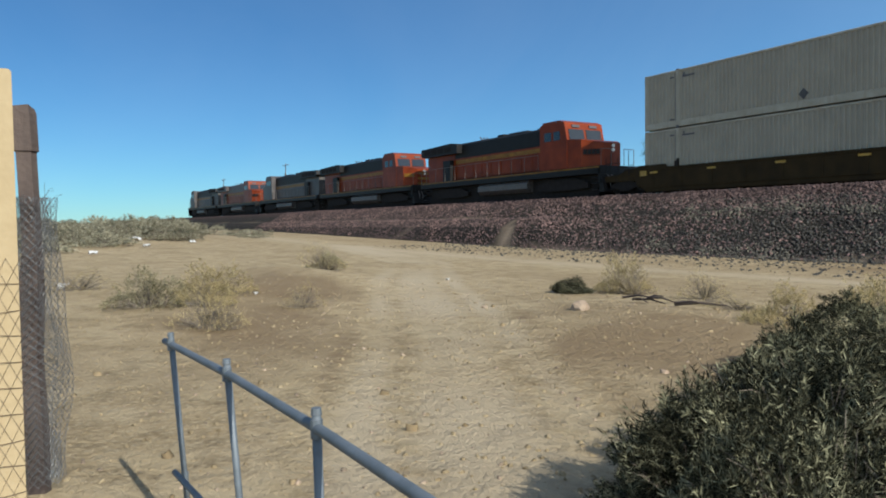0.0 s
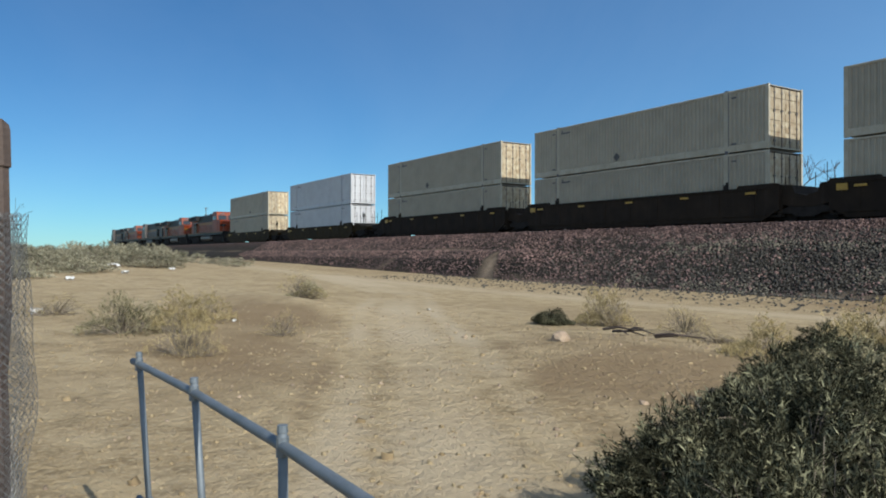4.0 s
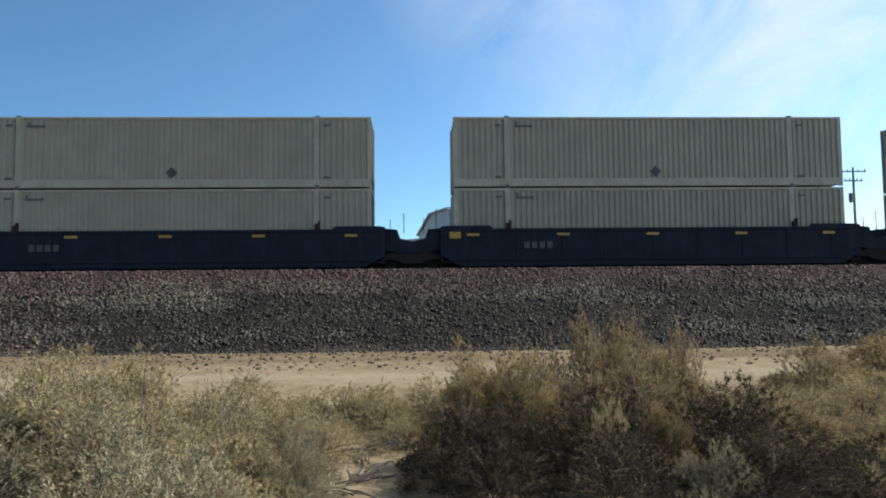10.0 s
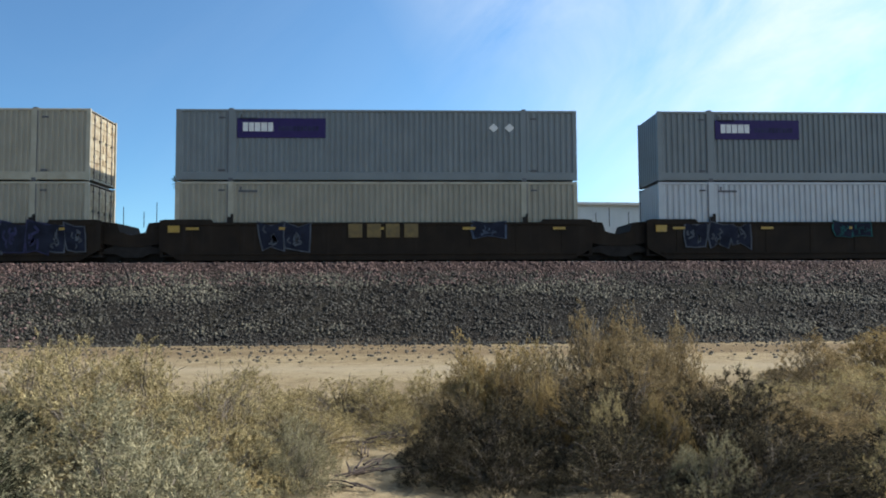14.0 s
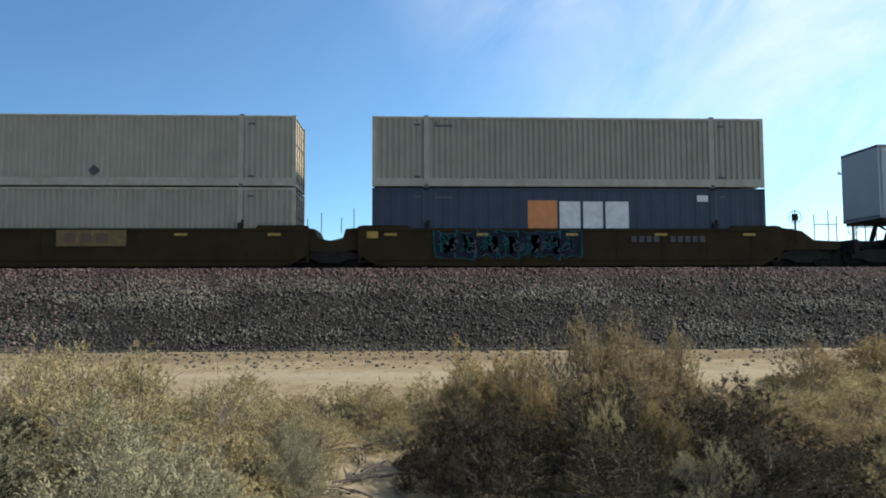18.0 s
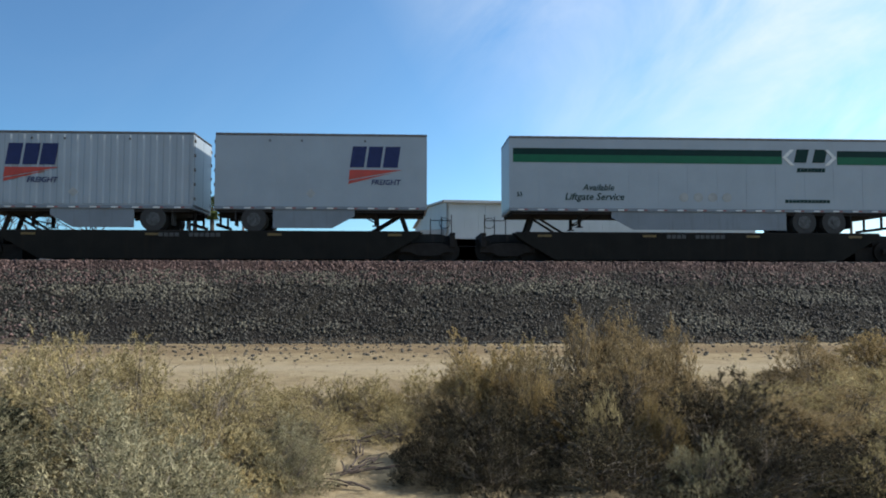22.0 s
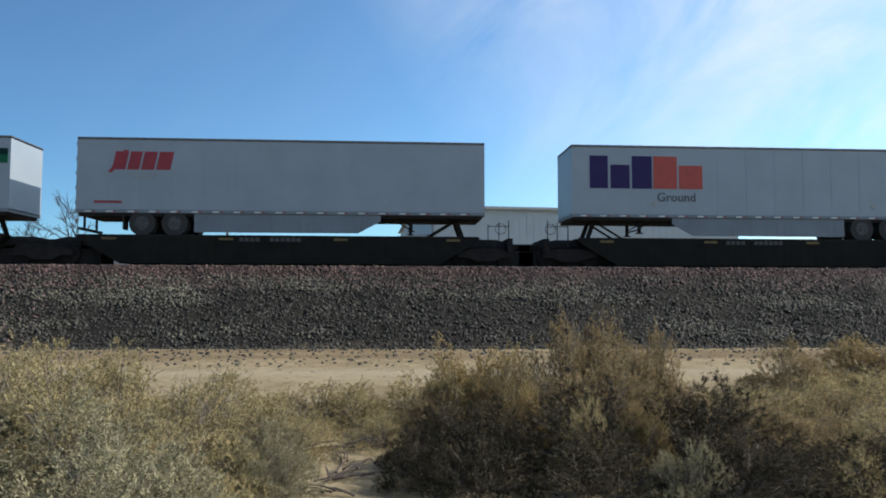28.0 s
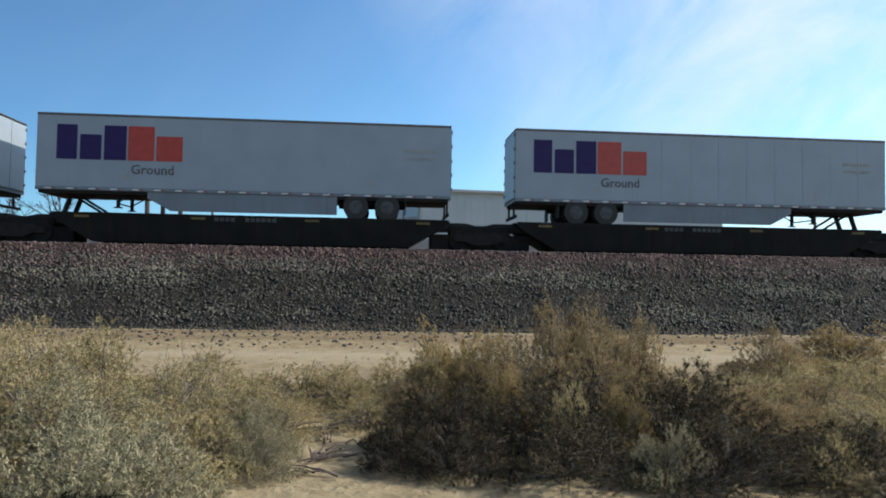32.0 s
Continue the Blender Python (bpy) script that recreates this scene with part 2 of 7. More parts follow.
DIRT = earth("dirt", [(0.285, 0.224, 0.131), (0.185, 0.135, 0.073), (0.335, 0.272, 0.168), (0.14, 0.103, 0.057), (0.315, 0.256, 0.158)], (0.35, 0.9, 2.4, 16.0), 0.07, 7.0, None, [(0.1, 1.0, (0.345, 0.29, 0.2)), (-0.05, -0.7, (0.155, 0.11, 0.062))])
BALLAST = earth("ballast", [(0.022, 0.019, 0.016), (0.028, 0.025, 0.018), (0.012, 0.011, 0.01)], (0.5, 9.0), 0.07, 14.0, [(2.7, 3.2, (0.045, 0.03, 0.027))], [(0.15, 0.9, (0.255, 0.196, 0.14))])
STONE = surf("ballast_stone", (0.115, 0.072, 0.064), (0.038, 0.024, 0.022), 0.6, 0.85, island=0.6, fine=8)
STONE_GREY = surf("grey_stone", (0.052, 0.048, 0.038), (0.016, 0.015, 0.013), 0.6, 0.85, island=0.62, fine=8)
STONE_PALE = surf("pale_stone", (0.105, 0.097, 0.07), (0.04, 0.037, 0.029), 0.6, 0.85, island=0.5, fine=8)
CLOD = surf("dirt_clod", (0.242, 0.186, 0.108), (0.156, 0.114, 0.064), 1.2, 0.95, island=0.3, fine=15, gloss=0.1)
PEBBLE = surf("pebble", (0.252, 0.192, 0.132), (0.12, 0.087, 0.06), 2.0, 0.85, island=0.45, fine=12)
RAIL = surf("rail_steel", (0.2, 0.15, 0.12), (0.1, 0.07, 0.055), 8, 0.5, 0.7)
RAIL_TOP = surf("polished_rail", (0.55, 0.54, 0.52), None, 6, 0.25, 1.0)
TIE = surf("tie_concrete", (0.36, 0.33, 0.3), (0.24, 0.21, 0.19), 6, 0.9, bump=0.004)
BEIGE = surf("beige_paint", (0.265, 0.242, 0.188), (0.207, 0.188, 0.145), 1.1, 0.55, rnd=0.08, streak=0.35, streak_colour=(0.236, 0.194, 0.122))
BEIGE_PLAIN = surf("beige_frame", (0.33, 0.308, 0.244), (0.236, 0.215, 0.158), 2.0, 0.55, streak=0.5, streak_colour=(0.179, 0.122, 0.072))
DOOR = surf("door_paint", (0.434, 0.392, 0.28), (0.21, 0.14, 0.07), 3.5, 0.6, rnd=0.25, streak=1.0, streak_colour=(0.112, 0.059, 0.028))
WHITE = surf("white_paint", (0.365, 0.38, 0.398), (0.305, 0.313, 0.323), 1.3, 0.45, rnd=0.05, streak=0.22, streak_colour=(0.302, 0.272, 0.236))
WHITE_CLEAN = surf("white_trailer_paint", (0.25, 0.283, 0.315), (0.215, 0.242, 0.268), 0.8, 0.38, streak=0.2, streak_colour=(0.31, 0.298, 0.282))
GREY_BOX = surf("grey_container_paint", (0.142, 0.158, 0.164), (0.11, 0.123, 0.127), 1.2, 0.5, rnd=0.05, streak=0.2, streak_colour=(0.097, 0.096, 0.092))
GREY_TRAILER = surf("grey_trailer_paint", (0.15, 0.152, 0.175), (0.125, 0.127, 0.145), 0.9, 0.4, streak=0.15, streak_colour=(0.124, 0.112, 0.112))
NAVY = surf("navy_paint", (0.018, 0.031, 0.056), (0.013, 0.022, 0.039), 1.4, 0.65, streak=0.2, streak_colour=(0.041, 0.041, 0.041))
CAR_BROWN = surf("car_brown", (0.027, 0.019, 0.013), (0.013, 0.01, 0.008), 1.4, 0.75, gloss=0.1, rnd=0.15, streak=0.4, streak_colour=(0.036, 0.03, 0.027))
CAR_BLACK = surf("car_black", (0.026, 0.027, 0.028), (0.014, 0.014, 0.014), 1.4, 0.7, gloss=0.1, streak=0.4, streak_colour=(0.08, 0.065, 0.05))
CAR_SOOT = surf("sooty_sill", (0.016, 0.015, 0.013), (0.009, 0.009, 0.008), 1.4, 0.75, gloss=0.08, streak=0.4, streak_colour=(0.028, 0.021, 0.014))
CAR_NAVY = surf("car_navy", (0.015, 0.021, 0.035), (0.009, 0.011, 0.017), 1.4, 0.7, gloss=0.1, streak=0.4, streak_colour=(0.042, 0.038, 0.035))
CAR_YELLOW = surf("car_yellow", (0.037, 0.024, 0.009), (0.019, 0.013, 0.006), 1.6, 0.7, gloss=0.1, streak=0.5, streak_colour=(0.025, 0.019, 0.015))
GRIME = surf("running_gear", (0.026, 0.023, 0.021), (0.014, 0.012, 0.011), 4, 0.85, gloss=0.1)
STEEL = surf("worn_steel", (0.14, 0.125, 0.115), (0.07, 0.06, 0.055), 6, 0.5, 0.5)
RUBBER = surf("tyre_rubber", (0.028, 0.027, 0.026), None, 8, 0.85)
RIM = surf("wheel_rim", (0.095, 0.097, 0.1), (0.04, 0.039, 0.038), 9, 0.55, 0.2, gloss=0.2)
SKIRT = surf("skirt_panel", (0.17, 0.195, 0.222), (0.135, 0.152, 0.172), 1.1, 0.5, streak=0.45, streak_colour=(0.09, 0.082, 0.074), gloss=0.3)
MARK_Y = surf("yellow_marker", (0.357, 0.212, 0.021), (0.212, 0.128, 0.017), 5, 0.4)
MARK_W = surf("white_marker", (0.595, 0.595, 0.578), None, 5, 0.5)
MARK_D = surf("dark_marking", (0.07, 0.07, 0.08), None, 5, 0.6)
MARK_RED = surf("red_marker", (0.22, 0.06, 0.055), None, 5, 0.6)
MARK_GREY = surf("faded_marking", (0.3, 0.3, 0.29), None, 5, 0.6)
MARK_FAINT = surf("worn_lettering", (0.06, 0.06, 0.06), (0.032, 0.032, 0.032), 5, 0.7)
PURPLE = surf("purple_marking", (0.024, 0.014, 0.08), (0.019, 0.011, 0.065), 4, 0.55, gloss=0.2)
ORANGE_RED = surf("orange_red_marking", (0.38, 0.036, 0.018), None, 4, 0.45)
BLUE = surf("blue_marking", (0.017, 0.025, 0.088), (0.014, 0.02, 0.07), 4, 0.55, gloss=0.2)
GREEN = surf("green_band", (0.003, 0.094, 0.042), (0.003, 0.075, 0.036), 3, 0.5, gloss=0.25)
DARK_GREEN = surf("dark_green_band", (0.003, 0.026, 0.022), (0.002, 0.018, 0.016), 3, 0.55, gloss=0.15)
RED = surf("red_marking", (0.268, 0.019, 0.028), None, 4, 0.45)
GOLD = surf("gold_marking", (0.62, 0.36, 0.02), None, 4, 0.45)
BROWN_SHIELD = surf("brown_shield", (0.09, 0.045, 0.02), None, 4, 0.5)
LOCO_ORANGE = surf("locomotive_orange", (0.189, 0.032, 0.008), (0.105, 0.018, 0.005), 1.5, 0.42, streak=0.25, streak_colour=(0.063, 0.032, 0.021), gloss=0.15)
LOCO_BLACK = surf("locomotive_black", (0.013, 0.013, 0.013), None, 2, 0.5, gloss=0.15)
LOCO_YELLOW = surf("locomotive_yellow", (0.24, 0.115, 0.016), (0.1, 0.05, 0.01), 2, 0.45, gloss=0.15)
LOCO_SILVER = surf("locomotive_silver", (0.1, 0.095, 0.092), (0.058, 0.052, 0.052), 1.6, 0.45, 0.2, streak=0.3, streak_colour=(0.063, 0.052, 0.048), gloss=0.15)
GLASS = surf("cab_glass", (0.02, 0.025, 0.03), None, 2, 0.06)
LAMP_LENS = surf("headlight_lens", (0.7, 0.68, 0.6), None, 6, 0.1)
GALV = surf("galvanised_pipe", (0.133, 0.156, 0.176), (0.086, 0.105, 0.117), 9, 0.6, 0.3, fine=60)
LUMBER = surf("new_lumber", (0.36, 0.285, 0.165), (0.28, 0.215, 0.115), 2.5, 0.8, bump=0.002, streak=0.35, streak_colour=(0.2, 0.14, 0.075), fine=50)
OLD_WOOD = surf("weathered_wood", (0.088, 0.065, 0.053), (0.041, 0.029, 0.025), 3, 0.9, bump=0.006, streak=0.6, streak_colour=(0.029, 0.023, 0.02))
WIRE = surf("wire", (0.152, 0.164, 0.17), (0.094, 0.088, 0.082), 12, 0.45, 0.6)
WIRE_RUST = surf("rusty_wire", (0.13, 0.09, 0.06), None, 12, 0.7, 0.3)
BARK = surf("bush_stem", (0.2, 0.17, 0.13), (0.07, 0.055, 0.042), 6, 0.9)
STRAW = leafy("straw_sprigs", (0.1, 0.08, 0.038), (0.6, 0.495, 0.265), 0.12, 0.35)
SAGE = leafy("sage_sprigs", (0.085, 0.078, 0.044), (0.45, 0.405, 0.255), 0.12, 0.3)
RUSSET = leafy("russet_sprigs", (0.047, 0.036, 0.021), (0.49, 0.372, 0.2), 0.12, 0.35)
# darkened well below sage so the shrubs' backlit shade is in the colour
SHADED_GREEN = leafy("shaded_green_sprigs", (0.018, 0.0185, 0.012), (0.33, 0.325, 0.205), 0.1, 0.16, 0.76, 1.24)
PALE = leafy("pale_sprigs", (0.1, 0.098, 0.068), (0.43, 0.405, 0.29), 0.25, 0.3)
GOLDEN = leafy("golden_sprigs", (0.06, 0.044, 0.021), (0.53, 0.395, 0.185), 0.12, 0.35)
# near-black base colour carries the shade low in the russet mass
SHADED_UMBER = leafy("shaded_umber_sprigs", (0.014, 0.0135, 0.011), (0.225, 0.185, 0.115), 0.15, 0.16, 0.74, 1.22)
PALM_LEAF = leafy("palm_frond", (0.05, 0.07, 0.025), (0.12, 0.14, 0.05), 0.1, 0.25)
TREE_LEAF = leafy("tree_leaf", (0.04, 0.06, 0.025), (0.1, 0.11, 0.05), 0.1, 0.25)
TRUNK = surf("tree_bark", (0.056, 0.044, 0.036), (0.032, 0.024, 0.02), 4, 0.9)
SHED = surf("shed_cladding", (0.429, 0.452, 0.452), (0.367, 0.39, 0.39), 0.5, 0.55, streak=0.15, streak_colour=(0.273, 0.265, 0.25))
SHED_ROOF = surf("shed_roof", (0.39, 0.39, 0.382), None, 0.5, 0.5)
BLOCK = surf("grey_block", (0.4, 0.38, 0.37), (0.3, 0.285, 0.28), 0.8, 0.9, bump=0.004)
POLE = surf("utility_pole", (0.13, 0.1, 0.08), None, 3, 0.9)
LITTER = surf("litter", (0.504, 0.504, 0.49), None, 8, 0.6)
PAINT_BLUE = surf("pale_blue_graffiti", (0.078, 0.1, 0.142), (0.026, 0.034, 0.052), 3, 0.75, gloss=0.1)
PAINT_TEAL = surf("teal_graffiti", (0.021, 0.102, 0.102), (0.009, 0.036, 0.036), 3, 0.75, gloss=0.1)
PAINT_GREY = surf("grey_graffiti", (0.09, 0.097, 0.112), (0.036, 0.039, 0.045), 3, 0.75, gloss=0.1)
PAINT_PURPLE = surf("violet_graffiti", (0.036, 0.037, 0.085), (0.015, 0.015, 0.033), 3, 0.75, gloss=0.1)
PAINT_RED = surf("oxide_patch", (0.12, 0.038, 0.026), (0.068, 0.022, 0.019), 3, 0.7)
PAINT_FILL = surf("dark_graffiti_fill", (0.021, 0.024, 0.039), (0.008, 0.009, 0.014), 2, 0.8, gloss=0.05, streak=0.4, streak_colour=(0.02, 0.017, 0.014))
MARK_DULL = surf("dull_yellow_paint", (0.154, 0.098, 0.021), (0.07, 0.045, 0.014), 4, 0.6)
PAINT_ORANGE = surf("orange_patch", (0.55, 0.19, 0.05), None, 3, 0.5)

# ---- mesh helpers ----


class M:
    """A mesh in the making: plain lists of corners and faces."""

    def __init__(self):
        self.v, self.f = [], []

    def add(self, verts, faces):
        n = len(self.v)
        self.v += [tuple(p) for p in verts]
        self.f += [tuple(i + n for i in q) for q in faces]
        return self

    def box(self, x0, x1, y0, y1, z0, z1):
        if x0 > x1:
            x0, x1 = x1, x0
        return self.add([(x0, y0, z0), (x1, y0, z0), (x1, y1, z0), (x0, y1, z0), (x0, y0, z1), (x1, y0, z1), (x1, y1, z1), (x0, y1, z1)],
                        [(0, 3, 2, 1), (4, 5, 6, 7), (0, 1, 5, 4), (1, 2, 6, 5), (2, 3, 7, 6), (3, 0, 4, 7)])

    def bevel_box(self, x0, x1, y0, y1, z0, z1, c):
        """A box whose upright and lengthwise edges are taken off by c."""
        prof = [(y0 + c, z0), (y1 - c, z0), (y1, z0 + c), (y1, z1 - c), (y1 - c, z1), (y0 + c, z1), (y0, z1 - c), (y0, z0 + c)]
        n = len(prof)
        vs = [(x0, *p) for p in prof] + [(x1, *p) for p in prof]
        fs = [(i, i + n, (i + 1) % n + n, (i + 1) % n) for i in range(n)]
        return self.add(vs, fs + [tuple(range(n)), tuple(range(2 * n - 1, n - 1, -1))])

    def prism(self, xz, y0, y1):
        """An outline in x and z, drawn out across from y0 to y1."""
        n = len(xz)
        vs = [(x, y0, z) for x, z in xz] + [(x, y1, z) for x, z in xz]
        fs = [(i, (i + 1) % n, (i + 1) % n + n, i + n) for i in range(n)]
        return self.add(vs, fs + [tuple(range(n - 1, -1, -1)), tuple(range(n, 2 * n))])

    def tube(self, pts, radii, seg=6):
        pts = [Vector(p) for p in pts]
        if not hasattr(radii, "__len__"):
            radii = [radii] * len(pts)
        vs, fs = [], []
        for i, p in enumerate(pts):
            d = (pts[min(i + 1, len(pts) - 1)] - pts[max(i - 1, 0)]).normalized()
            u = d.cross(Vector((0, 0, 1)) if abs(d.z) < 0.9 else Vector((1, 0, 0))).normalized()
            w = d.cross(u)
            for k in range(seg):
                a = 2 * math.pi * k / seg
                vs.append(p + (u * math.cos(a) + w * math.sin(a)) * radii[i])
        for i in range(len(pts) - 1):
            for k in range(seg):
                a, b = i * seg + k, i * seg + (k + 1) % seg
                fs.append((a, b, b + seg, a + seg))
        n = (len(pts) - 1) * seg
        fs += [tuple(range(seg - 1, -1, -1)), tuple(range(n, n + seg))]
        return self.add(vs, fs)

    def wheel(self, x, y0, y1, z, r, seg=20):
        """A disc with its axle across the track."""
        vs = [(x + r * math.cos(2 * math.pi * k / seg), y, z + r * math.sin(2 * math.pi * k / seg)) for y in (y0, y1) for k in range(seg)]
        fs = [(k, (k + 1) % seg, (k + 1) % seg + seg, k + seg) for k in range(seg)]
        return self.add(vs, fs + [tuple(range(seg - 1, -1, -1)), tuple(range(seg, 2 * seg))])

    def mesh(self, name, mat, smooth=False):
        me = bpy.data.meshes.new(name)
        me.from_pydata(self.v, [], self.f)
        me.materials.append(mat)
        if smooth:
            me.polygons.foreach_set("use_smooth", [True] * len(me.polygons))
        me.update()
        return me


def np_mesh(name, verts, faces, mat, smooth=False):
    """A mesh from arrays of corners and of equal-sided faces."""
    me = bpy.data.meshes.new(name)
    k = faces.shape[1]
    me.vertices.add(len(verts))
    me.vertices.foreach_set("co", np.asarray(verts, dtype=np.float32).ravel())
    me.loops.add(faces.size)
    me.loops.foreach_set("vertex_index", faces.astype(np.int32).ravel())
    me.polygons.add(len(faces))
    me.polygons.foreach_set("loop_start", np.arange(0, faces.size, k, dtype=np.int32))
    if smooth:
        me.polygons.foreach_set("use_smooth", np.ones(len(faces), dtype=bool))
    me.materials.append(mat)
    me.update()
    me.validate()
    return me


def part(name, m, mat, parent, label="", smooth=False):
    ob = new(name, m.mesh(name, mat, smooth) if isinstance(m, M) else m)
    ob.parent = parent
    if label:
        ob["label"] = label
    return ob


def pieces(name, m, mat, parent, label=""):
    """Separate shapes of one mesh in the making, each linked as a part of its own."""
    up = list(range(len(m.v)))

    def root(i):
        while up[i] != i:
            i = up[i]
        return i

    for q in m.f:
        for k in q[1:]:
            up[root(k)] = root(q[0])
    groups = {}
    for q in m.f:
        groups.setdefault(root(q[0]), []).append(q)
    for fs in groups.values():
        ids = sorted({k for q in fs for k in q})
        at = {k: i for i, k in enumerate(ids)}
        p = M().add([m.v[k] for k in ids], [tuple(at[k] for k in q) for q in fs])
        first = part(name, p, mat, parent, label)
    return first


def thing(name, label, category, at=(0, 0, 0), group=""):
    ob = new(name)
    ob.empty_display_size = 0.3
    ob.location = at
    return tagged(ob, label, category, group)


# ---- ground ----
TRACK_Y, RAIL_Z = 30.41, 2.95


def smoothstep(a, b, x):
    t = np.clip((x - a) / (b - a), 0, 1)
    return t * t * (3 - 2 * t)


def lumps(x, y, seed):
    """Cheap smooth unevenness, about -1 to 1."""
    r = np.random.RandomState(seed)
    z = 0
    for _ in range(7):
        a, k, p = r.uniform(0, 6.28), r.uniform(0.25, 1.3), r.uniform(0, 6.28)
        z = z + np.sin((x * np.cos(a) + y * np.sin(a)) * k + p)
    return z / 4


def ground_z(x, y):
    x, y = np.asarray(x, float), np.asarray(y, float)
    z = 0.75 * smoothstep(-20, -95, x) + 0.6 * smoothstep(-95, -220, x)                    # the land climbs away along the line
    hill = np.exp(-(((x + 62) / 26) ** 2 + ((y + 1) / 13) ** 2)) * 0.75
    bank = np.exp(-(((x + 8.3) / 3.4) ** 2 + ((y - 8.0) / 1.7) ** 2)) * 0.16
    bank2 = np.exp(-(((x + 19.5) / 4.5) ** 2 + ((y - 6.6) / 1.6) ** 2)) * 0.28
    road = np.exp(-((y - 18.6) / 4.0) ** 2)
    near = np.exp(-((x / 40) ** 2 + (y / 30) ** 2))
    z = z + hill + bank + bank2 - 0.06 * road * smoothstep(-70, -20, x)
    z = z + lumps(x, y, 3) * 0.035 * (1 - 0.7 * road) * near + lumps(x * 2, y * 2, 5) * 0.006 * near
    ruts = np.cos((y - 0.25 * x - 4) * 2.4) * np.exp(-((y - 0.1 * x * 0 - 6.5) / 2.5) ** 2) * smoothstep(-3, -8, x) * 0.012
    z = z + ruts
    beyond = smoothstep(33, 42, y)
    return z * (1 - beyond) + beyond * (1.2 + 0.8 * smoothstep(-60, -200, x))


def grid_lines(edges):
    """Lines of a grid: (from, to, step) stretches."""
    out = []
    for a, b, s in edges:
        out += list(np.arange(a, b, s))
    return np.array(out + [edges[-1][1]])


def build_ground():
    xs = grid_lines([(-3000, -700, 230), (-700, -220, 40), (-220, -70, 5), (-70, -26, 1.0), (-26, 14, 0.2), (14, 40, 1.0), (40, 200, 8), (200, 700, 50), (700, 3000, 230)])
    ys = grid_lines([(-2500, -300, 220), (-300, -40, 26), (-40, -8, 2), (-8, 24, 0.2), (24, 48, 2), (48, 200, 19), (200, 3000, 280)])
    X, Y = np.meshgrid(xs, ys)
    Z = ground_z(X, Y)
    r = np.random.RandomState(4)
    Z = Z + r.uniform(-0.006, 0.006, Z.shape) * np.exp(-((X / 30) ** 2 + (Y / 25) ** 2))
    n, k = X.shape
    idx = np.arange(n * k).reshape(n, k)
    fs = np.stack([idx[:-1, :-1], idx[:-1, 1:], idx[1:, 1:], idx[1:, :-1]], -1).reshape(-1, 4)
    P = [(-40, 17), (-24, 13), (-16, 8.4), (-9, 5.0), (-5, 2.9), (-1, 1.2)]
    d = np.full(X.shape, 1e9)
    for (ax, ay), (bx, by) in zip(P, P[1:]):
        t = np.clip(((X - ax) * (bx - ax) + (Y - ay) * (by - ay)) / ((bx - ax) ** 2 + (by - ay) ** 2), 0, 1)
        d = np.minimum(d, np.hypot(X - ax - t * (bx - ax), Y - ay - t * (by - ay)))
    uneven = 0.7 + 0.5 * lumps(X * 1.3, Y * 1.3, 21)
    wear = np.exp(-(d / 1.5) ** 2) * uneven + np.exp(-((Y - 17.2) / 1.7) ** 2) * (0.8 + 0.2 * np.cos((Y - 17.2) * 3.1)) * (0.85 + 0.3 * lumps(X * 0.6, Y * 2.5, 22))
    wear = wear + 0.35 * np.exp(-((d - 0.95) / 0.3) ** 2) * uneven - 0.75 * (np.exp(-((d - 0.62) / 0.1) ** 2) + np.exp(-((d - 1.32) / 0.12) ** 2)) * np.clip(uneven + 0.3 * lumps(X * 4, Y * 4, 28), 0, 1.2)
    wear = wear - 1.5 * np.exp(-(((X + 7.2) / 2.9) ** 2 + ((Y - 6.6) / 2.0) ** 2)) * (0.75 + 0.6 * lumps(X * 2, Y * 2, 23))
    wear = wear - 0.9 * np.exp(-(((X + 16.5) / 4.0) ** 2 + ((Y - 5.4) / 1.3) ** 2)) * (0.8 + 0.6 * lumps(X * 2, Y * 2, 24))
    side = 0.35 + 0.65 * smoothstep(-20, -9, X)
    wear = wear - 1.1 * side * np.exp(-((Y - 22.2) / 2.5) ** 2) * np.clip(0.62 + 0.5 * lumps(X * 0.9, Y * 3, 29), 0, 1)
    wear = wear - 0.6 * side * np.exp(-((Y - 13.2) / 1.7) ** 2) * np.clip(0.7 + 0.5 * lumps(X * 0.8, Y * 2, 30), 0, 1)
    wear = wear - 0.7 * np.exp(-(((X + 12.2) / 3.2) ** 2 + ((Y - 2.9) / 1.4) ** 2)) * (0.7 + 0.7 * lumps(X * 2.2, Y * 2.2, 26))
    wear = wear - 0.3 * np.clip(lumps(X * 2.6, Y * 2.6, 27) + 0.15, 0, 1) * np.exp(-(((X + 8) / 9) ** 2 + ((Y - 3) / 5) ** 2))
    wear = wear - 0.5 * np.clip(lumps(X * 0.8, Y * 1.6, 25), 0, 1) * np.exp(-(((X + 11) / 9) ** 2 + ((Y - 3) / 2.5) ** 2))
    me = np_mesh("ground", np.stack([X, Y, Z], -1).reshape(-1, 3), fs, DIRT, True)
    me.attributes.new("wear", "FLOAT", "POINT").data.foreach_set("value", wear.astype(np.float32).ravel())
    ob = new("ground", me)
    tagged(ob, "pale tan desert dirt with wheel ruts, sloping gently", "ground", kind="structure")


FOOT_Y, CREST_Y = 24.3, 28.75


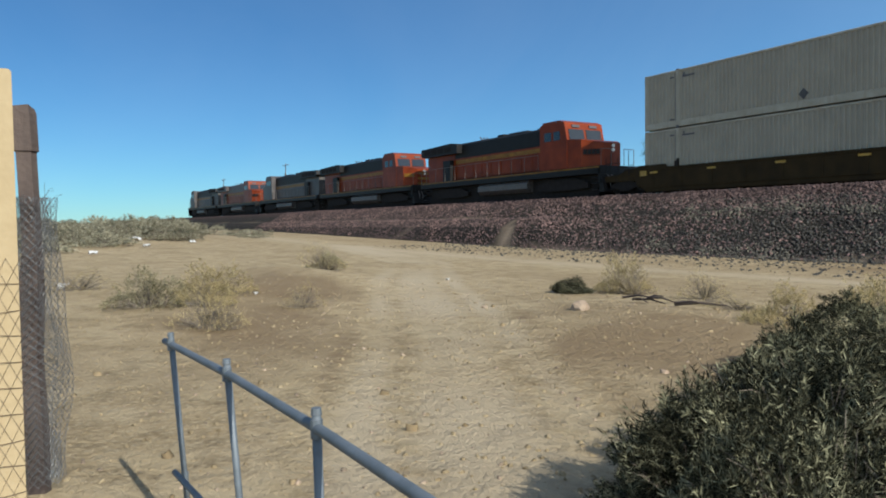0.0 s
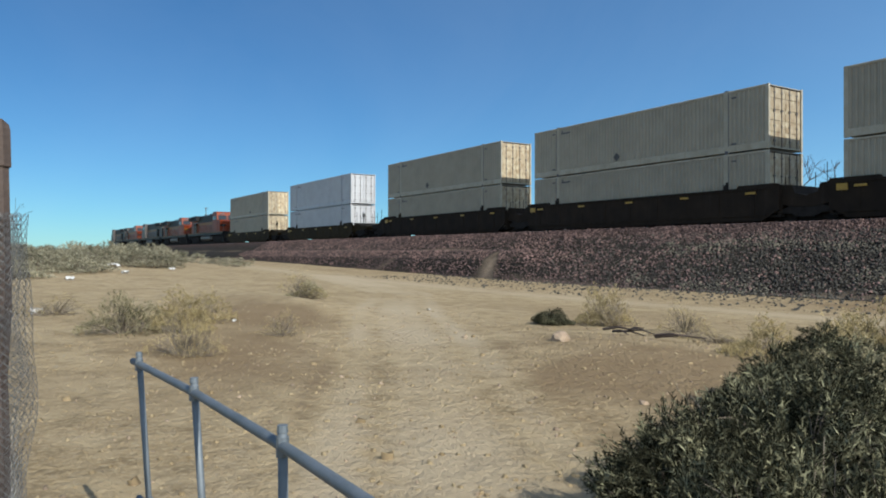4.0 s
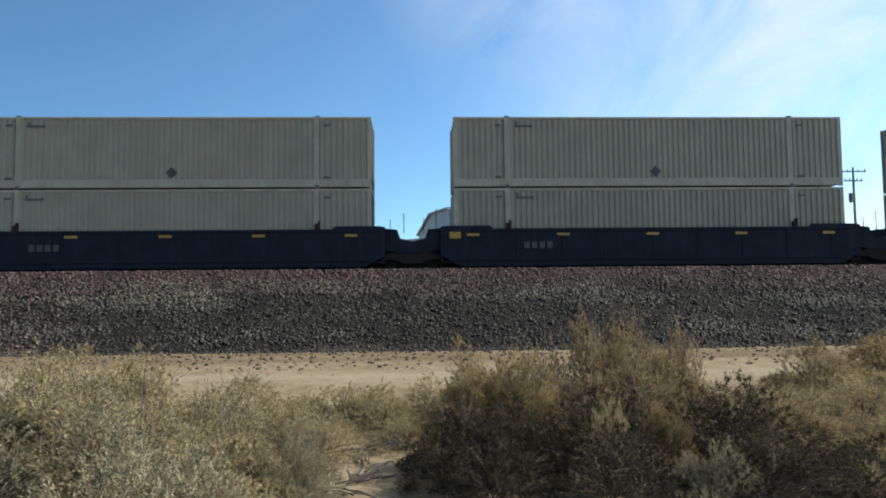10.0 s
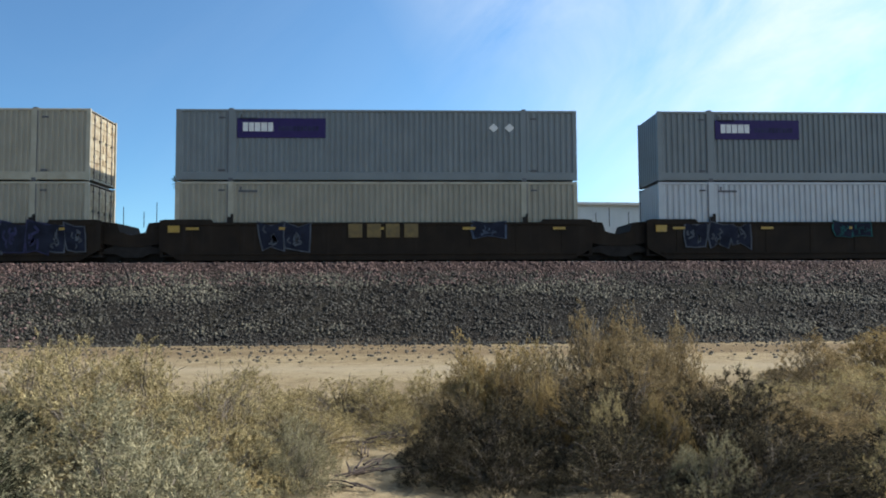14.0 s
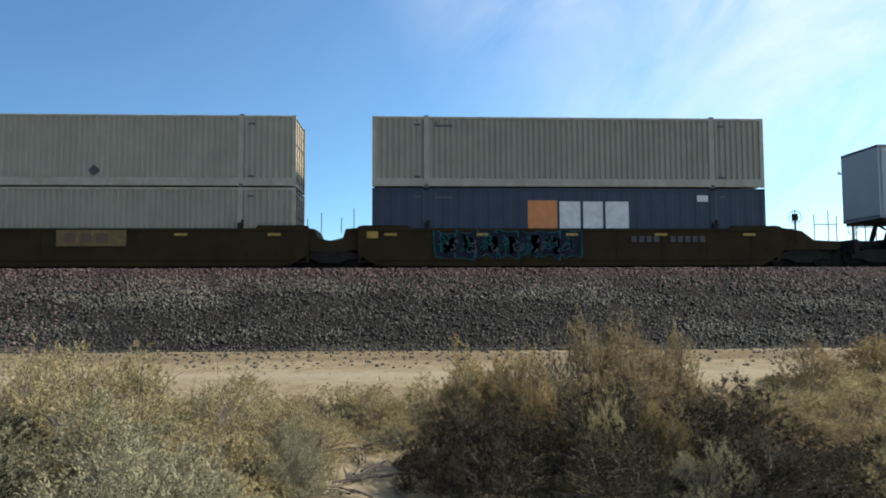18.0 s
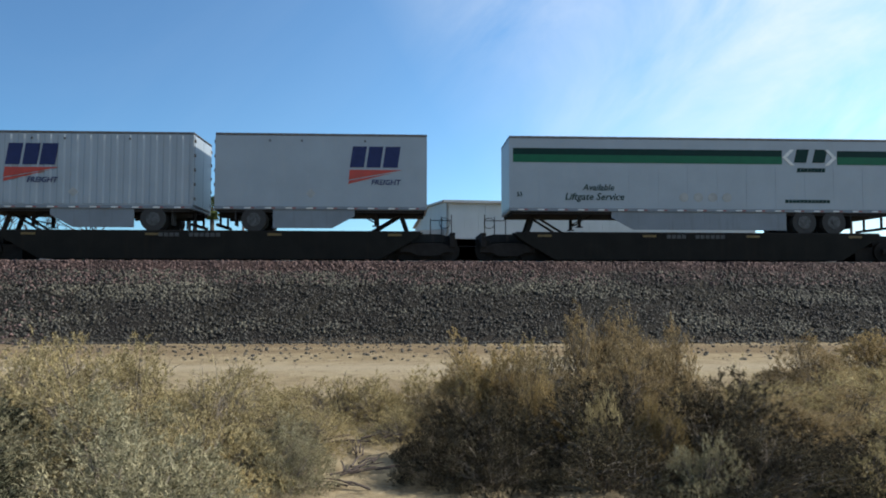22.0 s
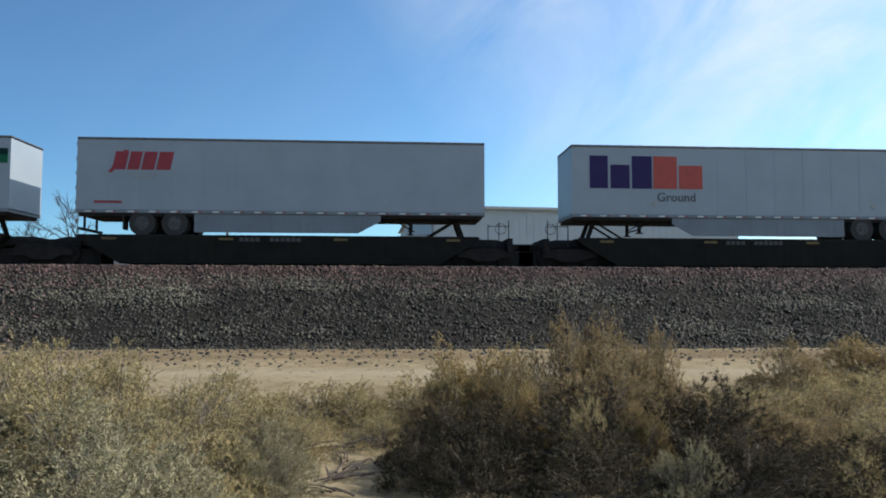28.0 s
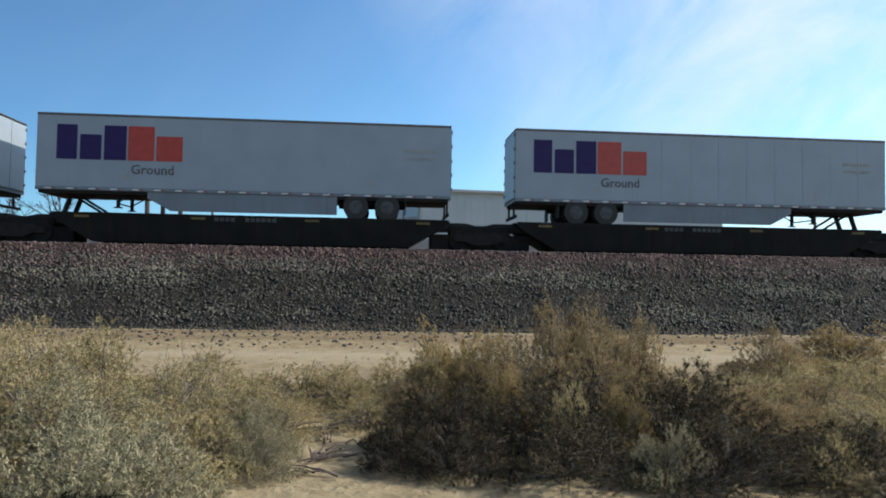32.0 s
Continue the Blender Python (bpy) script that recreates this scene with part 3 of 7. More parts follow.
def slope_z(y, x=0.0):
    """Height of the embankment's near side."""
    y = np.asarray(y, float)
    u = np.clip((y - FOOT_Y) / (CREST_Y - FOOT_Y), 0, 1)
    z = 2.86 * u
    ledge = smoothstep(-28, -34, x)                                    # a narrow trodden bench along the bank further up the line
    bench = np.interp(y, [FOOT_Y, 25.1, 26.0, 26.9, CREST_Y], [0, 1.15, 1.62, 1.75, 2.86])
    return z * (1 - ledge) + bench * ledge


def build_embankment():
    xs = grid_lines([(-1500, -200, 65), (-200, -60, 4), (-60, -26, 0.7), (-26, 26, 0.22), (26, 60, 1.2), (60, 200, 9), (200, 1500, 90)])
    ys = np.concatenate([np.array([22.6, 23.5]), np.arange(FOOT_Y, CREST_Y, 0.2), [CREST_Y, 29.0, 29.4, 30.41, 31.4, 32.1, 36.5, 37.2]])
    X, Y = np.meshgrid(xs, ys)
    Z = slope_z(Y, X)
    Z = np.where((Y > CREST_Y) & (Y <= 32.0), np.interp(Y, [CREST_Y, 29.1, 29.45, 31.4, 31.8, 32.1], [2.86, 2.86, 2.76, 2.76, 2.84, 2.84]), Z)
    Z = np.where(Y > 32.0, np.interp(Y, [32.0, 36.5, 37.2], [2.84, 0.8, 0.2]), Z)
    Z = np.where(Y < FOOT_Y, -0.25, Z)
    r = np.random.RandomState(7)
    near = np.exp(-(X / 60.0) ** 2)
    on = ((Y >= FOOT_Y) & (Y <= CREST_Y)).astype(float)
    Z = Z + on * (r.uniform(-0.06, 0.06, Z.shape) * near + lumps(X * 1.5, Y * 2, 9) * 0.02)
    low = ground_z(X, Y)
    Z = np.where(Y <= 32, np.maximum(Z, low - 0.25 * (Y < FOOT_Y + 0.1)), Z)
    n, k = X.shape
    idx = np.arange(n * k).reshape(n, k)
    fs = np.stack([idx[:-1, :-1], idx[:-1, 1:], idx[1:, 1:], idx[1:, :-1]], -1).reshape(-1, 4)
    uneven = 0.6 + 0.5 * lumps(X * 1.4, Y * 3, 31)
    bench = np.exp(-((Y - 26.75) / 0.4) ** 2) * smoothstep(-32, -36, X) * 0.55
    trail = np.exp(-(((X + 35.0) + (Y - 24.9) * 0.55) / np.clip(0.95 - (Y - 24.3) * 0.3, 0.4, 1.0)) ** 2) * smoothstep(26.6, 25.6, Y)
    trail2 = np.exp(-(((X + 47.4) - (Y - 25.0) * 2.4) / 0.8) ** 2) * smoothstep(26.2, 25.4, Y) * 0.6
    dust = np.exp(-((Y - FOOT_Y) / 0.35) ** 2) * 0.5
    me = np_mesh("embankment", np.stack([X, Y, Z], -1).reshape(-1, 3), fs, BALLAST)
    me.attributes.new("wear", "FLOAT", "POINT").data.foreach_set("value", (np.maximum.reduce([bench, trail * 1.3, trail2, dust]) * uneven).astype(np.float32).ravel())
    ob = new("railway_embankment", me)
    tagged(ob, "steep bank of reddish brown and grey ballast stone", "embankment", kind="structure")


def rocks(n, seed, place, size, mat, name, label, lift=0.3):
    """Many small broken stones as one object: place(rand, n) gives x, y, z."""
    r = np.random.RandomState(seed)
    base = np.array([(-1, -1, -.7), (1, -1, -.7), (1, 1, -.7), (-1, 1, -.7), (-.7, -.8, .6), (.8, -.6, .7), (.7, .7, .5), (-.6, .8, .7)], float)
    quads = np.array([(4, 5, 6, 7), (0, 1, 5, 4), (1, 2, 6, 5), (2, 3, 7, 6), (3, 0, 4, 7)])
    x, y, z = place(r, n)
    s = size[0] + (size[1] - size[0]) * r.power(0.55, n) * 1.0
    v = base[None] * (1 + r.uniform(-0.35, 0.35, (n, 8, 3)))
    v = v * (s[:, None, None] * 0.5) * r.uniform(0.6, 1.2, (n, 1, 3))
    a, b = r.uniform(0, 6.28, n), r.uniform(-0.7, 0.7, n)
    ca, sa, cb, sb = np.cos(a)[:, None], np.sin(a)[:, None], np.cos(b)[:, None], np.sin(b)[:, None]
    vx, vy, vz = v[..., 0], v[..., 1] * cb - v[..., 2] * sb, v[..., 1] * sb + v[..., 2] * cb
    v = np.stack([vx * ca - vy * sa + x[:, None], vx * sa + vy * ca + y[:, None], vz + (z + s * lift * 0.5)[:, None]], -1)
    fs = (quads[None] + (np.arange(n) * 8)[:, None, None]).reshape(-1, 4)
    ob = new(name, np_mesh(name, v.reshape(-1, 3), fs, mat))
    return tagged(ob, label, "stones", kind="stuff")


def build_stones():
    def slope(r, n):
        x, y = r.uniform(-34, 26, 2 * n), FOOT_Y - 0.2 + (CREST_Y - 0.4 - FOOT_Y) * r.rand(2 * n)
        keep = r.rand(2 * n) < smoothstep(-34, -14, x)
        x, y = np.resize(x[keep], n), np.resize(y[keep], n)
        return x, y, slope_z(y, x)

    def drifts(r, n):
        """Paler stones that lie in long streaks across the bank."""
        x, y = r.uniform(-24, 26, 6 * n), FOOT_Y - 0.1 + (CREST_Y - 0.5 - FOOT_Y) * r.rand(6 * n)
        keep = lumps(x * 0.9, y * 5, 41) + lumps(x * 2.2, y * 7, 42) * 0.6 + r.uniform(-0.4, 0.4, len(x)) > 0.5
        x, y = np.resize(x[keep], n), np.resize(y[keep], n)
        return x, y, slope_z(y, x) + 0.02

    def slope_top(r, n):
        x = r.uniform(-26, 26, n)
        y = CREST_Y + 0.6 - 2.0 * r.rand(n) ** 1.3
        return x, y, slope_z(y, x)

    def slope_far(r, n):
        x = -12 - 74 * r.rand(n) ** 1.15
        x = np.where(r.rand(n) < smoothstep(-8, -28, x), x, -30 - 40 * r.rand(n))
        y = FOOT_Y - 0.2 + (CREST_Y + 0.5 - FOOT_Y) * r.rand(n)
        trod = (np.abs(x + 35.0 + (y - 24.9) * 0.55) < 0.9 - (y - 24.3) * 0.3) & (y < 26.2) | (np.abs(y - 26.75) < 0.3) & (x < -35) & (r.rand(n) < 0.7)
        x, y = x[~trod], y[~trod]
        x, y = np.resize(x, n), np.resize(y, n)
        return x, y, slope_z(y, x)

    def spill(r, n):
        x = r.uniform(-40, 24, n)
        y = FOOT_Y - 5.6 * r.rand(n) ** 2.1
        return x, y, ground_z(x, y)

    def dirt(r, n):
        x = np.where(r.rand(n) < 0.6, r.uniform(-14, 2, n), r.uniform(-40, 14, n))
        y = r.uniform(0.6, 23, n)
        return x, y, ground_z(x, y)

    rocks(40000, 11, slope, (0.025, 0.095), STONE_GREY, "slope_stones", "grey and dusty broken stones lying over the bank", 0.85)
    rocks(9000, 19, drifts, (0.025, 0.1), STONE_PALE, "pale_slope_stones", "paler dusty stones lying in streaks across the bank", 0.8)
    rocks(24000, 15, slope_far, (0.035, 0.12), STONE, "red_slope_stones", "reddish broken stones covering the bank further up the line", 0.7)
    rocks(24000, 12, slope_top, (0.025, 0.09), STONE, "shoulder_ballast", "red-brown crushed ballast on the track's shoulder", 0.85)
    rocks(3800, 13, spill, (0.02, 0.12), STONE_GREY, "spilled_stones", "dark stones rolled from the bank onto the dirt road")

    def close(r, n):
        u = r.rand(n) ** 0.8
        d, a = 2.2 + 17 * u, radians(18) + radians(78) * r.rand(n)
        x, y = -0.3 - d * np.sin(a), d * np.cos(a)
        return x, y, ground_z(x, y)

    rocks(5500, 16, close, (0.008, 0.05), DIRT, "dirt_clods", "small clods of dry tan dirt lying loose", 0.1)
    rocks(420, 18, close, (0.01, 0.045), PEBBLE, "brown_stones", "brown little stones scattered over the dirt", 0.2)
    rocks(130, 17, close, (0.02, 0.09), CLOD, "loose_stones", "scattered brown stones on the dirt", 0.2)
    rocks(1600, 14, dirt, (0.01, 0.05), PEBBLE, "pebbles", "small tan pebbles scattered over the dirt", 0.2)


def build_track():
    """Two rails on ties."""
    track = thing("railway_track", "straight steel rails on ties along the top of the bank", "railway track", (0, TRACK_Y, RAIL_Z))
    track["kind"] = "structure"
    for side in (-0.755, 0.755):
        m = M()
        prof = [(-0.075, -0.18), (0.075, -0.18), (0.075, -0.165), (0.012, -0.14), (0.012, -0.05), (0.037, -0.035), (0.037, -0.002), (-0.037, -0.002), (-0.037, -0.035),
                (-0.012, -0.05), (-0.012, -0.14), (-0.075, -0.165)]
        n = len(prof)
        vs = [(x, side + y, z) for x in (-1400, 1400) for y, z in prof]
        m.add(vs, [(i, (i + 1) % n, (i + 1) % n + n, i + n) for i in range(n)])
        rail = part("rail", m, RAIL, track)
        part("running_surface", M().box(-1400, 1400, side - 0.034, side + 0.034, -0.002, 0.001), RAIL_TOP, rail)
    tie = M().bevel_box(-0.12, 0.12, -1.3, 1.3, -0.36, -0.182, 0.02).mesh("tie", TIE)
    for i in range(190):
        part("tie", tie, TIE, track).location = (-90 + i * 0.61, 0, 0)


build_ground()
build_embankment()
build_track()
build_stones()

# ---- plants ----


def bush_meshes(name, seed, foliage, stems=46, sprigs=520, leaves=26, leaf=(0.035, 0.007), spread=1.0, height=1.0, ragged=0.3, drop=0.25):
    """Two meshes for a shrub 2 m wide and 1 m high: arching woody stems, and sprigs of narrow leaves on their outer ends."""
    r = np.random.RandomState(seed)
    lobes = [(r.uniform(-0.6, 0.6), r.uniform(-0.6, 0.6), r.uniform(0.25, 0.5), r.uniform(0.7, 1.15)) for _ in range(7)]

    def crown(a, q):
        """Top of the crown at angle a, share q of the radius."""
        x, y = q * math.cos(a), q * math.sin(a)
        h = 0.35 * math.sqrt(max(0, 1 - q * q))
        for lx, ly, lr, lh in lobes:
            d2 = ((x - lx) ** 2 + (y - ly) ** 2) / (lr * lr)
            h = max(h, lh * height * max(0.0, 1 - 0.55 * d2) * (1 - 0.35 * q * q))
        return x * spread, y * spread, h

    wood = M()
    tips = []
    for i in range(stems):
        a, q = r.uniform(0, 6.28), math.sqrt(r.rand()) * 0.95
        x, y, h = crown(a, q)
        h *= r.uniform(1 - ragged, 1.08)
        b = Vector((x * 0.12 + r.uniform(-.06, .06), y * 0.12 + r.uniform(-.06, .06), -0.06))
        e = Vector((x, y, max(0.08, h)))
        c = b.lerp(e, 0.5) + Vector((-x * 0.12, -y * 0.12, h * 0.16))
        pts = [b * (1 - t) ** 2 + c * 2 * t * (1 - t) + e * t * t for t in (0, 0.25, 0.5, 0.75, 1)]
        wood.tube(pts, [0.013, 0.010, 0.008, 0.005, 0.002], 3)
        tips.append(pts)
        for _ in range(4):
            t = r.uniform(0.35, 0.95)
            p = b * (1 - t) ** 2 + c * 2 * t * (1 - t) + e * t * t
            d = Vector((r.uniform(-1, 1), r.uniform(-1, 1), r.uniform(0.0, 1.1))).normalized() * r.uniform(0.12, 0.3)
            wood.tube([p, p + d * 0.6 + Vector((0, 0, 0.02)), p + d], [0.004, 0.003, 0.0015], 3)
            tips.append([p, p + d * 0.5, p + d])
    P = np.zeros((sprigs, 3))
    A = np.zeros((sprigs, 3))
    for k in range(sprigs):
        a, q = r.uniform(0, 6.28), r.rand() ** 0.6
        x, y, h = crown(a, q)
        f = 1 - drop * r.rand() ** 1.5
        g = f if r.rand() < 0.75 else r.uniform(0.25, 1.0)
        P[k] = (x * (0.55 + 0.45 * g), y * (0.55 + 0.45 * g), max(0.03, h * g * r.uniform(1 - ragged * 0.4, 1.06)))
        A[k] = (x * 0.8 + r.normal(0, 0.5), y * 0.8 + r.normal(0, 0.5), 0.55 + r.uniform(0, 0.6))
    A /= np.linalg.norm(A, axis=1)[:, None]
    n = sprigs * leaves
    P2, A2 = np.repeat(P, leaves, 0), np.repeat(A, leaves, 0)
    along = r.rand(n)[:, None] * r.uniform(0.05, 0.15, (sprigs, 1)).repeat(leaves, 0)
    start = P2 + A2 * along + r.normal(0, 0.007, (n, 3))
    d = A2 * 0.9 + r.normal(0, 0.6, (n, 3))
    d /= np.linalg.norm(d, axis=1)[:, None]
    side = np.cross(d, r.normal(0, 1, (n, 3)))
    side /= np.linalg.norm(side, axis=1)[:, None] + 1e-9
    ln = (leaf[0] * r.uniform(0.6, 1.5, n))[:, None]
    w = (leaf[1] * r.uniform(0.6, 1.4, n))[:, None]
    v = np.stack([start - side * w * 0.5, start + d * ln * 0.5 - side * w * 0.5, start + d * ln, start + d * ln * 0.45 + side * w * 0.5], 1)
    f = np.arange(n * 4).reshape(n, 4)
    return wood.mesh(name + "_stems", BARK), np_mesh(name + "_foliage", v.reshape(-1, 3), f, foliage)


BUSHES = {
    "straw": bush_meshes("straw", 21, STRAW, 60, 950, 30, (0.034, 0.007)),
    "straw2": bush_meshes("straw2", 22, STRAW, 60, 850, 30, (0.034, 0.007), ragged=0.5),
    "sage": bush_meshes("sage", 23, SAGE, 60, 900, 30, (0.034, 0.0075)),
    "russet": bush_meshes("russet", 24, RUSSET, 64, 1400, 32, (0.03, 0.006), ragged=0.22, drop=0.4),
    "russet2": bush_meshes("russet2", 25, RUSSET, 64, 1400, 32, (0.03, 0.006), ragged=0.3, drop=0.4),
    "green": bush_meshes("green", 26, SHADED_GREEN, 130, 3400, 36, (0.046, 0.0062), ragged=0.45, drop=0.8),
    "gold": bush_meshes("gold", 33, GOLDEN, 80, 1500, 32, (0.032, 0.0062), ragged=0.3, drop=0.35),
    "umber": bush_meshes("umber", 31, SHADED_UMBER, 70, 1500, 34, (0.032, 0.006), ragged=0.4, drop=0.55),
    "dry": bush_meshes("dry", 27, STRAW, 70, 380, 14, (0.04, 0.005), ragged=0.5, drop=0.4),
    "far": bush_meshes("far", 28, PALE, 20, 330, 14, (0.09, 0.02)),
    "far2": bush_meshes("far2", 29, PALE, 20, 330, 14, (0.09, 0.02)),
}
WORDS = {"gold": "golden brown desert shrub with fine feathery tips", "straw": "straw-coloured desert shrub with fine dry sprigs", "straw2": "pale straw desert shrub with ragged sprigs", "sage": "grey-green desert saltbush with dense sprigs",
         "russet": "russet brown desert shrub, dark and dense at its base", "russet2": "russet brown desert shrub with feathery tips", "green": "green-grey desert shrub with thick sprigs, its colour darkened to stand for shade",
         "umber": "brown-olive desert shrub with pale tips, darkened to stand for shade", "dry": "small dried-out twiggy desert shrub", "far": "low pale straw-grey saltbush on the rise", "far2": "low straw-coloured shrub on the rise"}


def bush(kind, x, y, width, height, turn, group="desert shrubs"):
    stems, leaves = BUSHES[kind]
    ob = thing("shrub", WORDS[kind], "shrub", group=group)
    ob.matrix_basis = Matrix.LocRotScale((x, y, float(ground_z(x, y)) - 0.01), Euler((0, 0, radians(turn))), (width / 2, width / 2, height))
    part("woody_stem", stems, BARK, ob, "thin woody stems")
    part("foliage", leaves, STRAW, ob)
    return ob


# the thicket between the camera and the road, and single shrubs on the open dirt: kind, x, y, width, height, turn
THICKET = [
    # green-grey mass, its backlit shade put into the dark sprig colour
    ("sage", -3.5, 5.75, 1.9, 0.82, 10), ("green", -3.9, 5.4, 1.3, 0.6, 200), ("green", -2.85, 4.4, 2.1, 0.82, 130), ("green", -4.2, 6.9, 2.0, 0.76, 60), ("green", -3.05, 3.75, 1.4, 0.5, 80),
    # the nearest of these are raised to lengthen their cast shadow
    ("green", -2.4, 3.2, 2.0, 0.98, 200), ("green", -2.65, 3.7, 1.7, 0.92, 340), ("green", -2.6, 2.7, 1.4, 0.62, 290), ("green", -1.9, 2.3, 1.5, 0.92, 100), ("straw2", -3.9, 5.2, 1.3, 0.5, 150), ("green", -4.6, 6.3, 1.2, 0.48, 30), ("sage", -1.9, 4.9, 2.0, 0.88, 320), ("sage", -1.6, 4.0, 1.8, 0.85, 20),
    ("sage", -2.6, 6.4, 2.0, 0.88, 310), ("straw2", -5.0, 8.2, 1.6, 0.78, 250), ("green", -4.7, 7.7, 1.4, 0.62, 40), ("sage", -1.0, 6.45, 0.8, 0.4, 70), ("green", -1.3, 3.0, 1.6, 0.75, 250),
    # straw mass up to the gap
    ("straw", -4.05, 9.2, 2.2, 1.18, 20), ("straw2", -3.2, 8.9, 2.0, 1.12, 100), ("straw", -3.2, 7.4, 2.2, 0.95, 75),
    ("straw", -2.35, 9.6, 1.8, 0.75, 200), ("straw", -2.1, 7.6, 1.9, 0.82, 300), ("straw2", -2.4, 6.5, 1.9, 0.8, 30),
    ("straw2", -1.5, 8.9, 1.6, 0.6, 40), ("straw", -1.0, 10.2, 1.9, 0.6, 140), ("straw2", 0.1, 10.6, 1.8, 0.62, 240), ("straw2", -0.45, 10.0, 1.7, 0.56, 60),
    ("straw", -1.75, 6.4, 1.6, 0.66, 15), ("straw", -5.0, 9.6, 1.8, 1.0, 170), ("sage", -1.75, 5.4, 1.4, 0.62, 210), ("dry", -2.1, 8.3, 1.0, 0.98, 20),
    ("umber", 0.3, 6.75, 1.0, 0.42, 10), ("umber", 0.3, 7.5, 1.0, 0.5, 130), ("straw2", -0.05, 8.5, 1.1, 0.42, 50), ("straw", -1.1, 7.9, 1.2, 0.5, 170), ("sage", -1.25, 7.1, 1.1, 0.52, 90), ("dry", -1.25, 7.6, 1.2, 0.62, 200), ("sage", -1.2, 6.75, 0.9, 0.45, 60),
    # russet mass beyond the gap
    ("gold", 1.1, 9.5, 1.9, 1.14, 0), ("gold", 0.85, 9.0, 1.5, 1.0, 150), ("russet2", 3.55, 9.7, 1.3, 1.16, 250), ("dry", 1.75, 9.2, 1.0, 1.12, 40), ("russet2", 2.2, 9.5, 1.7, 1.3, 160), ("russet", 3.05, 9.6, 1.7, 1.32, 160), ("russet2", 2.7, 9.8, 1.5, 1.22, 20), ("gold", 1.5, 8.0, 0.9, 0.86, 240), ("gold", 2.35, 6.9, 0.7, 0.78, 130), ("russet", 0.55, 8.8, 1.4, 0.62, 100),
    # umber shrubs fill the shaded front of the mass with painted-in dark
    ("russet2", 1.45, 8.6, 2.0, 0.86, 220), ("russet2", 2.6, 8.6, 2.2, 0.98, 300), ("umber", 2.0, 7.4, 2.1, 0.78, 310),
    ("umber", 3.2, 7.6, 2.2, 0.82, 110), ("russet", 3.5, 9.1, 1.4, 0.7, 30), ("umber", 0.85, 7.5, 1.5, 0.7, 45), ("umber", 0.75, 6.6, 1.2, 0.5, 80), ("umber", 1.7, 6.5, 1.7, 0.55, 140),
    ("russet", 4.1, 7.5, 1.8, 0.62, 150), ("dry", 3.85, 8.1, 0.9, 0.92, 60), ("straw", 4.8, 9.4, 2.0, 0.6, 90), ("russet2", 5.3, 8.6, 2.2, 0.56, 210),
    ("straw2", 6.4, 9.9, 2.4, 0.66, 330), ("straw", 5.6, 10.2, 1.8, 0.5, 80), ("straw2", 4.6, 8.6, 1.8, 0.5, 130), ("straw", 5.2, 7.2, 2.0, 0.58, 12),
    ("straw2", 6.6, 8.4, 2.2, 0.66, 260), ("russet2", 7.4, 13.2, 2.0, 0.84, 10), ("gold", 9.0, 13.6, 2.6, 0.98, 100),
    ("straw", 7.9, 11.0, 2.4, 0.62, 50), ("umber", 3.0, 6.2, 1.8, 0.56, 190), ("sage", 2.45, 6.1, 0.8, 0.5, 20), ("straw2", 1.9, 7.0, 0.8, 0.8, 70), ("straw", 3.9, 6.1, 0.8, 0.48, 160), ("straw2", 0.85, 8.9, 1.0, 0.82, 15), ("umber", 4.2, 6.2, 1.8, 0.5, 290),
]
SINGLES = [
    ("sage", -14.8, 2.0, 1.7, 0.74, 0), ("straw2", -16.4, 3.6, 1.9, 0.75, 50), ("straw", -14.3, 2.95, 1.2, 0.62, 80), ("dry", -11.6, 2.35, 1.2, 0.68, 200), ("dry", -11.4, 2.5, 0.9, 0.5, 40),
    ("dry", -21.2, 8.0, 1.8, 0.9, 120), ("sage", -21.2, 8.1, 1.4, 0.55, 20), ("dry", -13.2, 4.45, 0.9, 0.5, 10),
    ("straw2", -11.7, 11.1, 1.2, 0.85, 30), ("dry", -11.3, 11.0, 1.2, 0.8, 70), ("dry", -9.7, 11.3, 1.1, 0.62, 160), ("dry", -9.0, 10.3, 1.5, 0.2, 20), ("dry", -8.1, 10.2, 1.3, 0.25, 130),
    ("green", -12.3, 10.2, 0.95, 0.34, 220), ("dry", -19.6, 1.2, 1.8, 0.5, 20), ("straw2", -6.5, 9.0, 1.2, 0.58, 290),
]
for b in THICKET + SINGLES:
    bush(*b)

hill = random.Random(5)
placed = []
while len(placed) < 135:
    x, y = -35 - 80 * hill.random() ** 1.4, hill.uniform(-9, 18)
    if y > -0.85 * x - 30 or any((x - a) ** 2 + (y - b) ** 2 < 2.2 for a, b in placed):
        continue
    placed.append((x, y))
    bush(hill.choice(("far", "far2", "far2")), x, y, hill.uniform(1.6, 4.4), hill.uniform(0.6, 1.4), hill.uniform(0, 360), "shrubs on the rise")

# ---- the train; each thing's own space: x back along the train, y across (the camera's side is negative), z up from the rail ----
MOVING = []          # (thing, place along the train)
BW = 1.295           # half width of boxes


def carried(ob, s, z=0.0):
    MOVING.append((ob, s, z))
    return ob


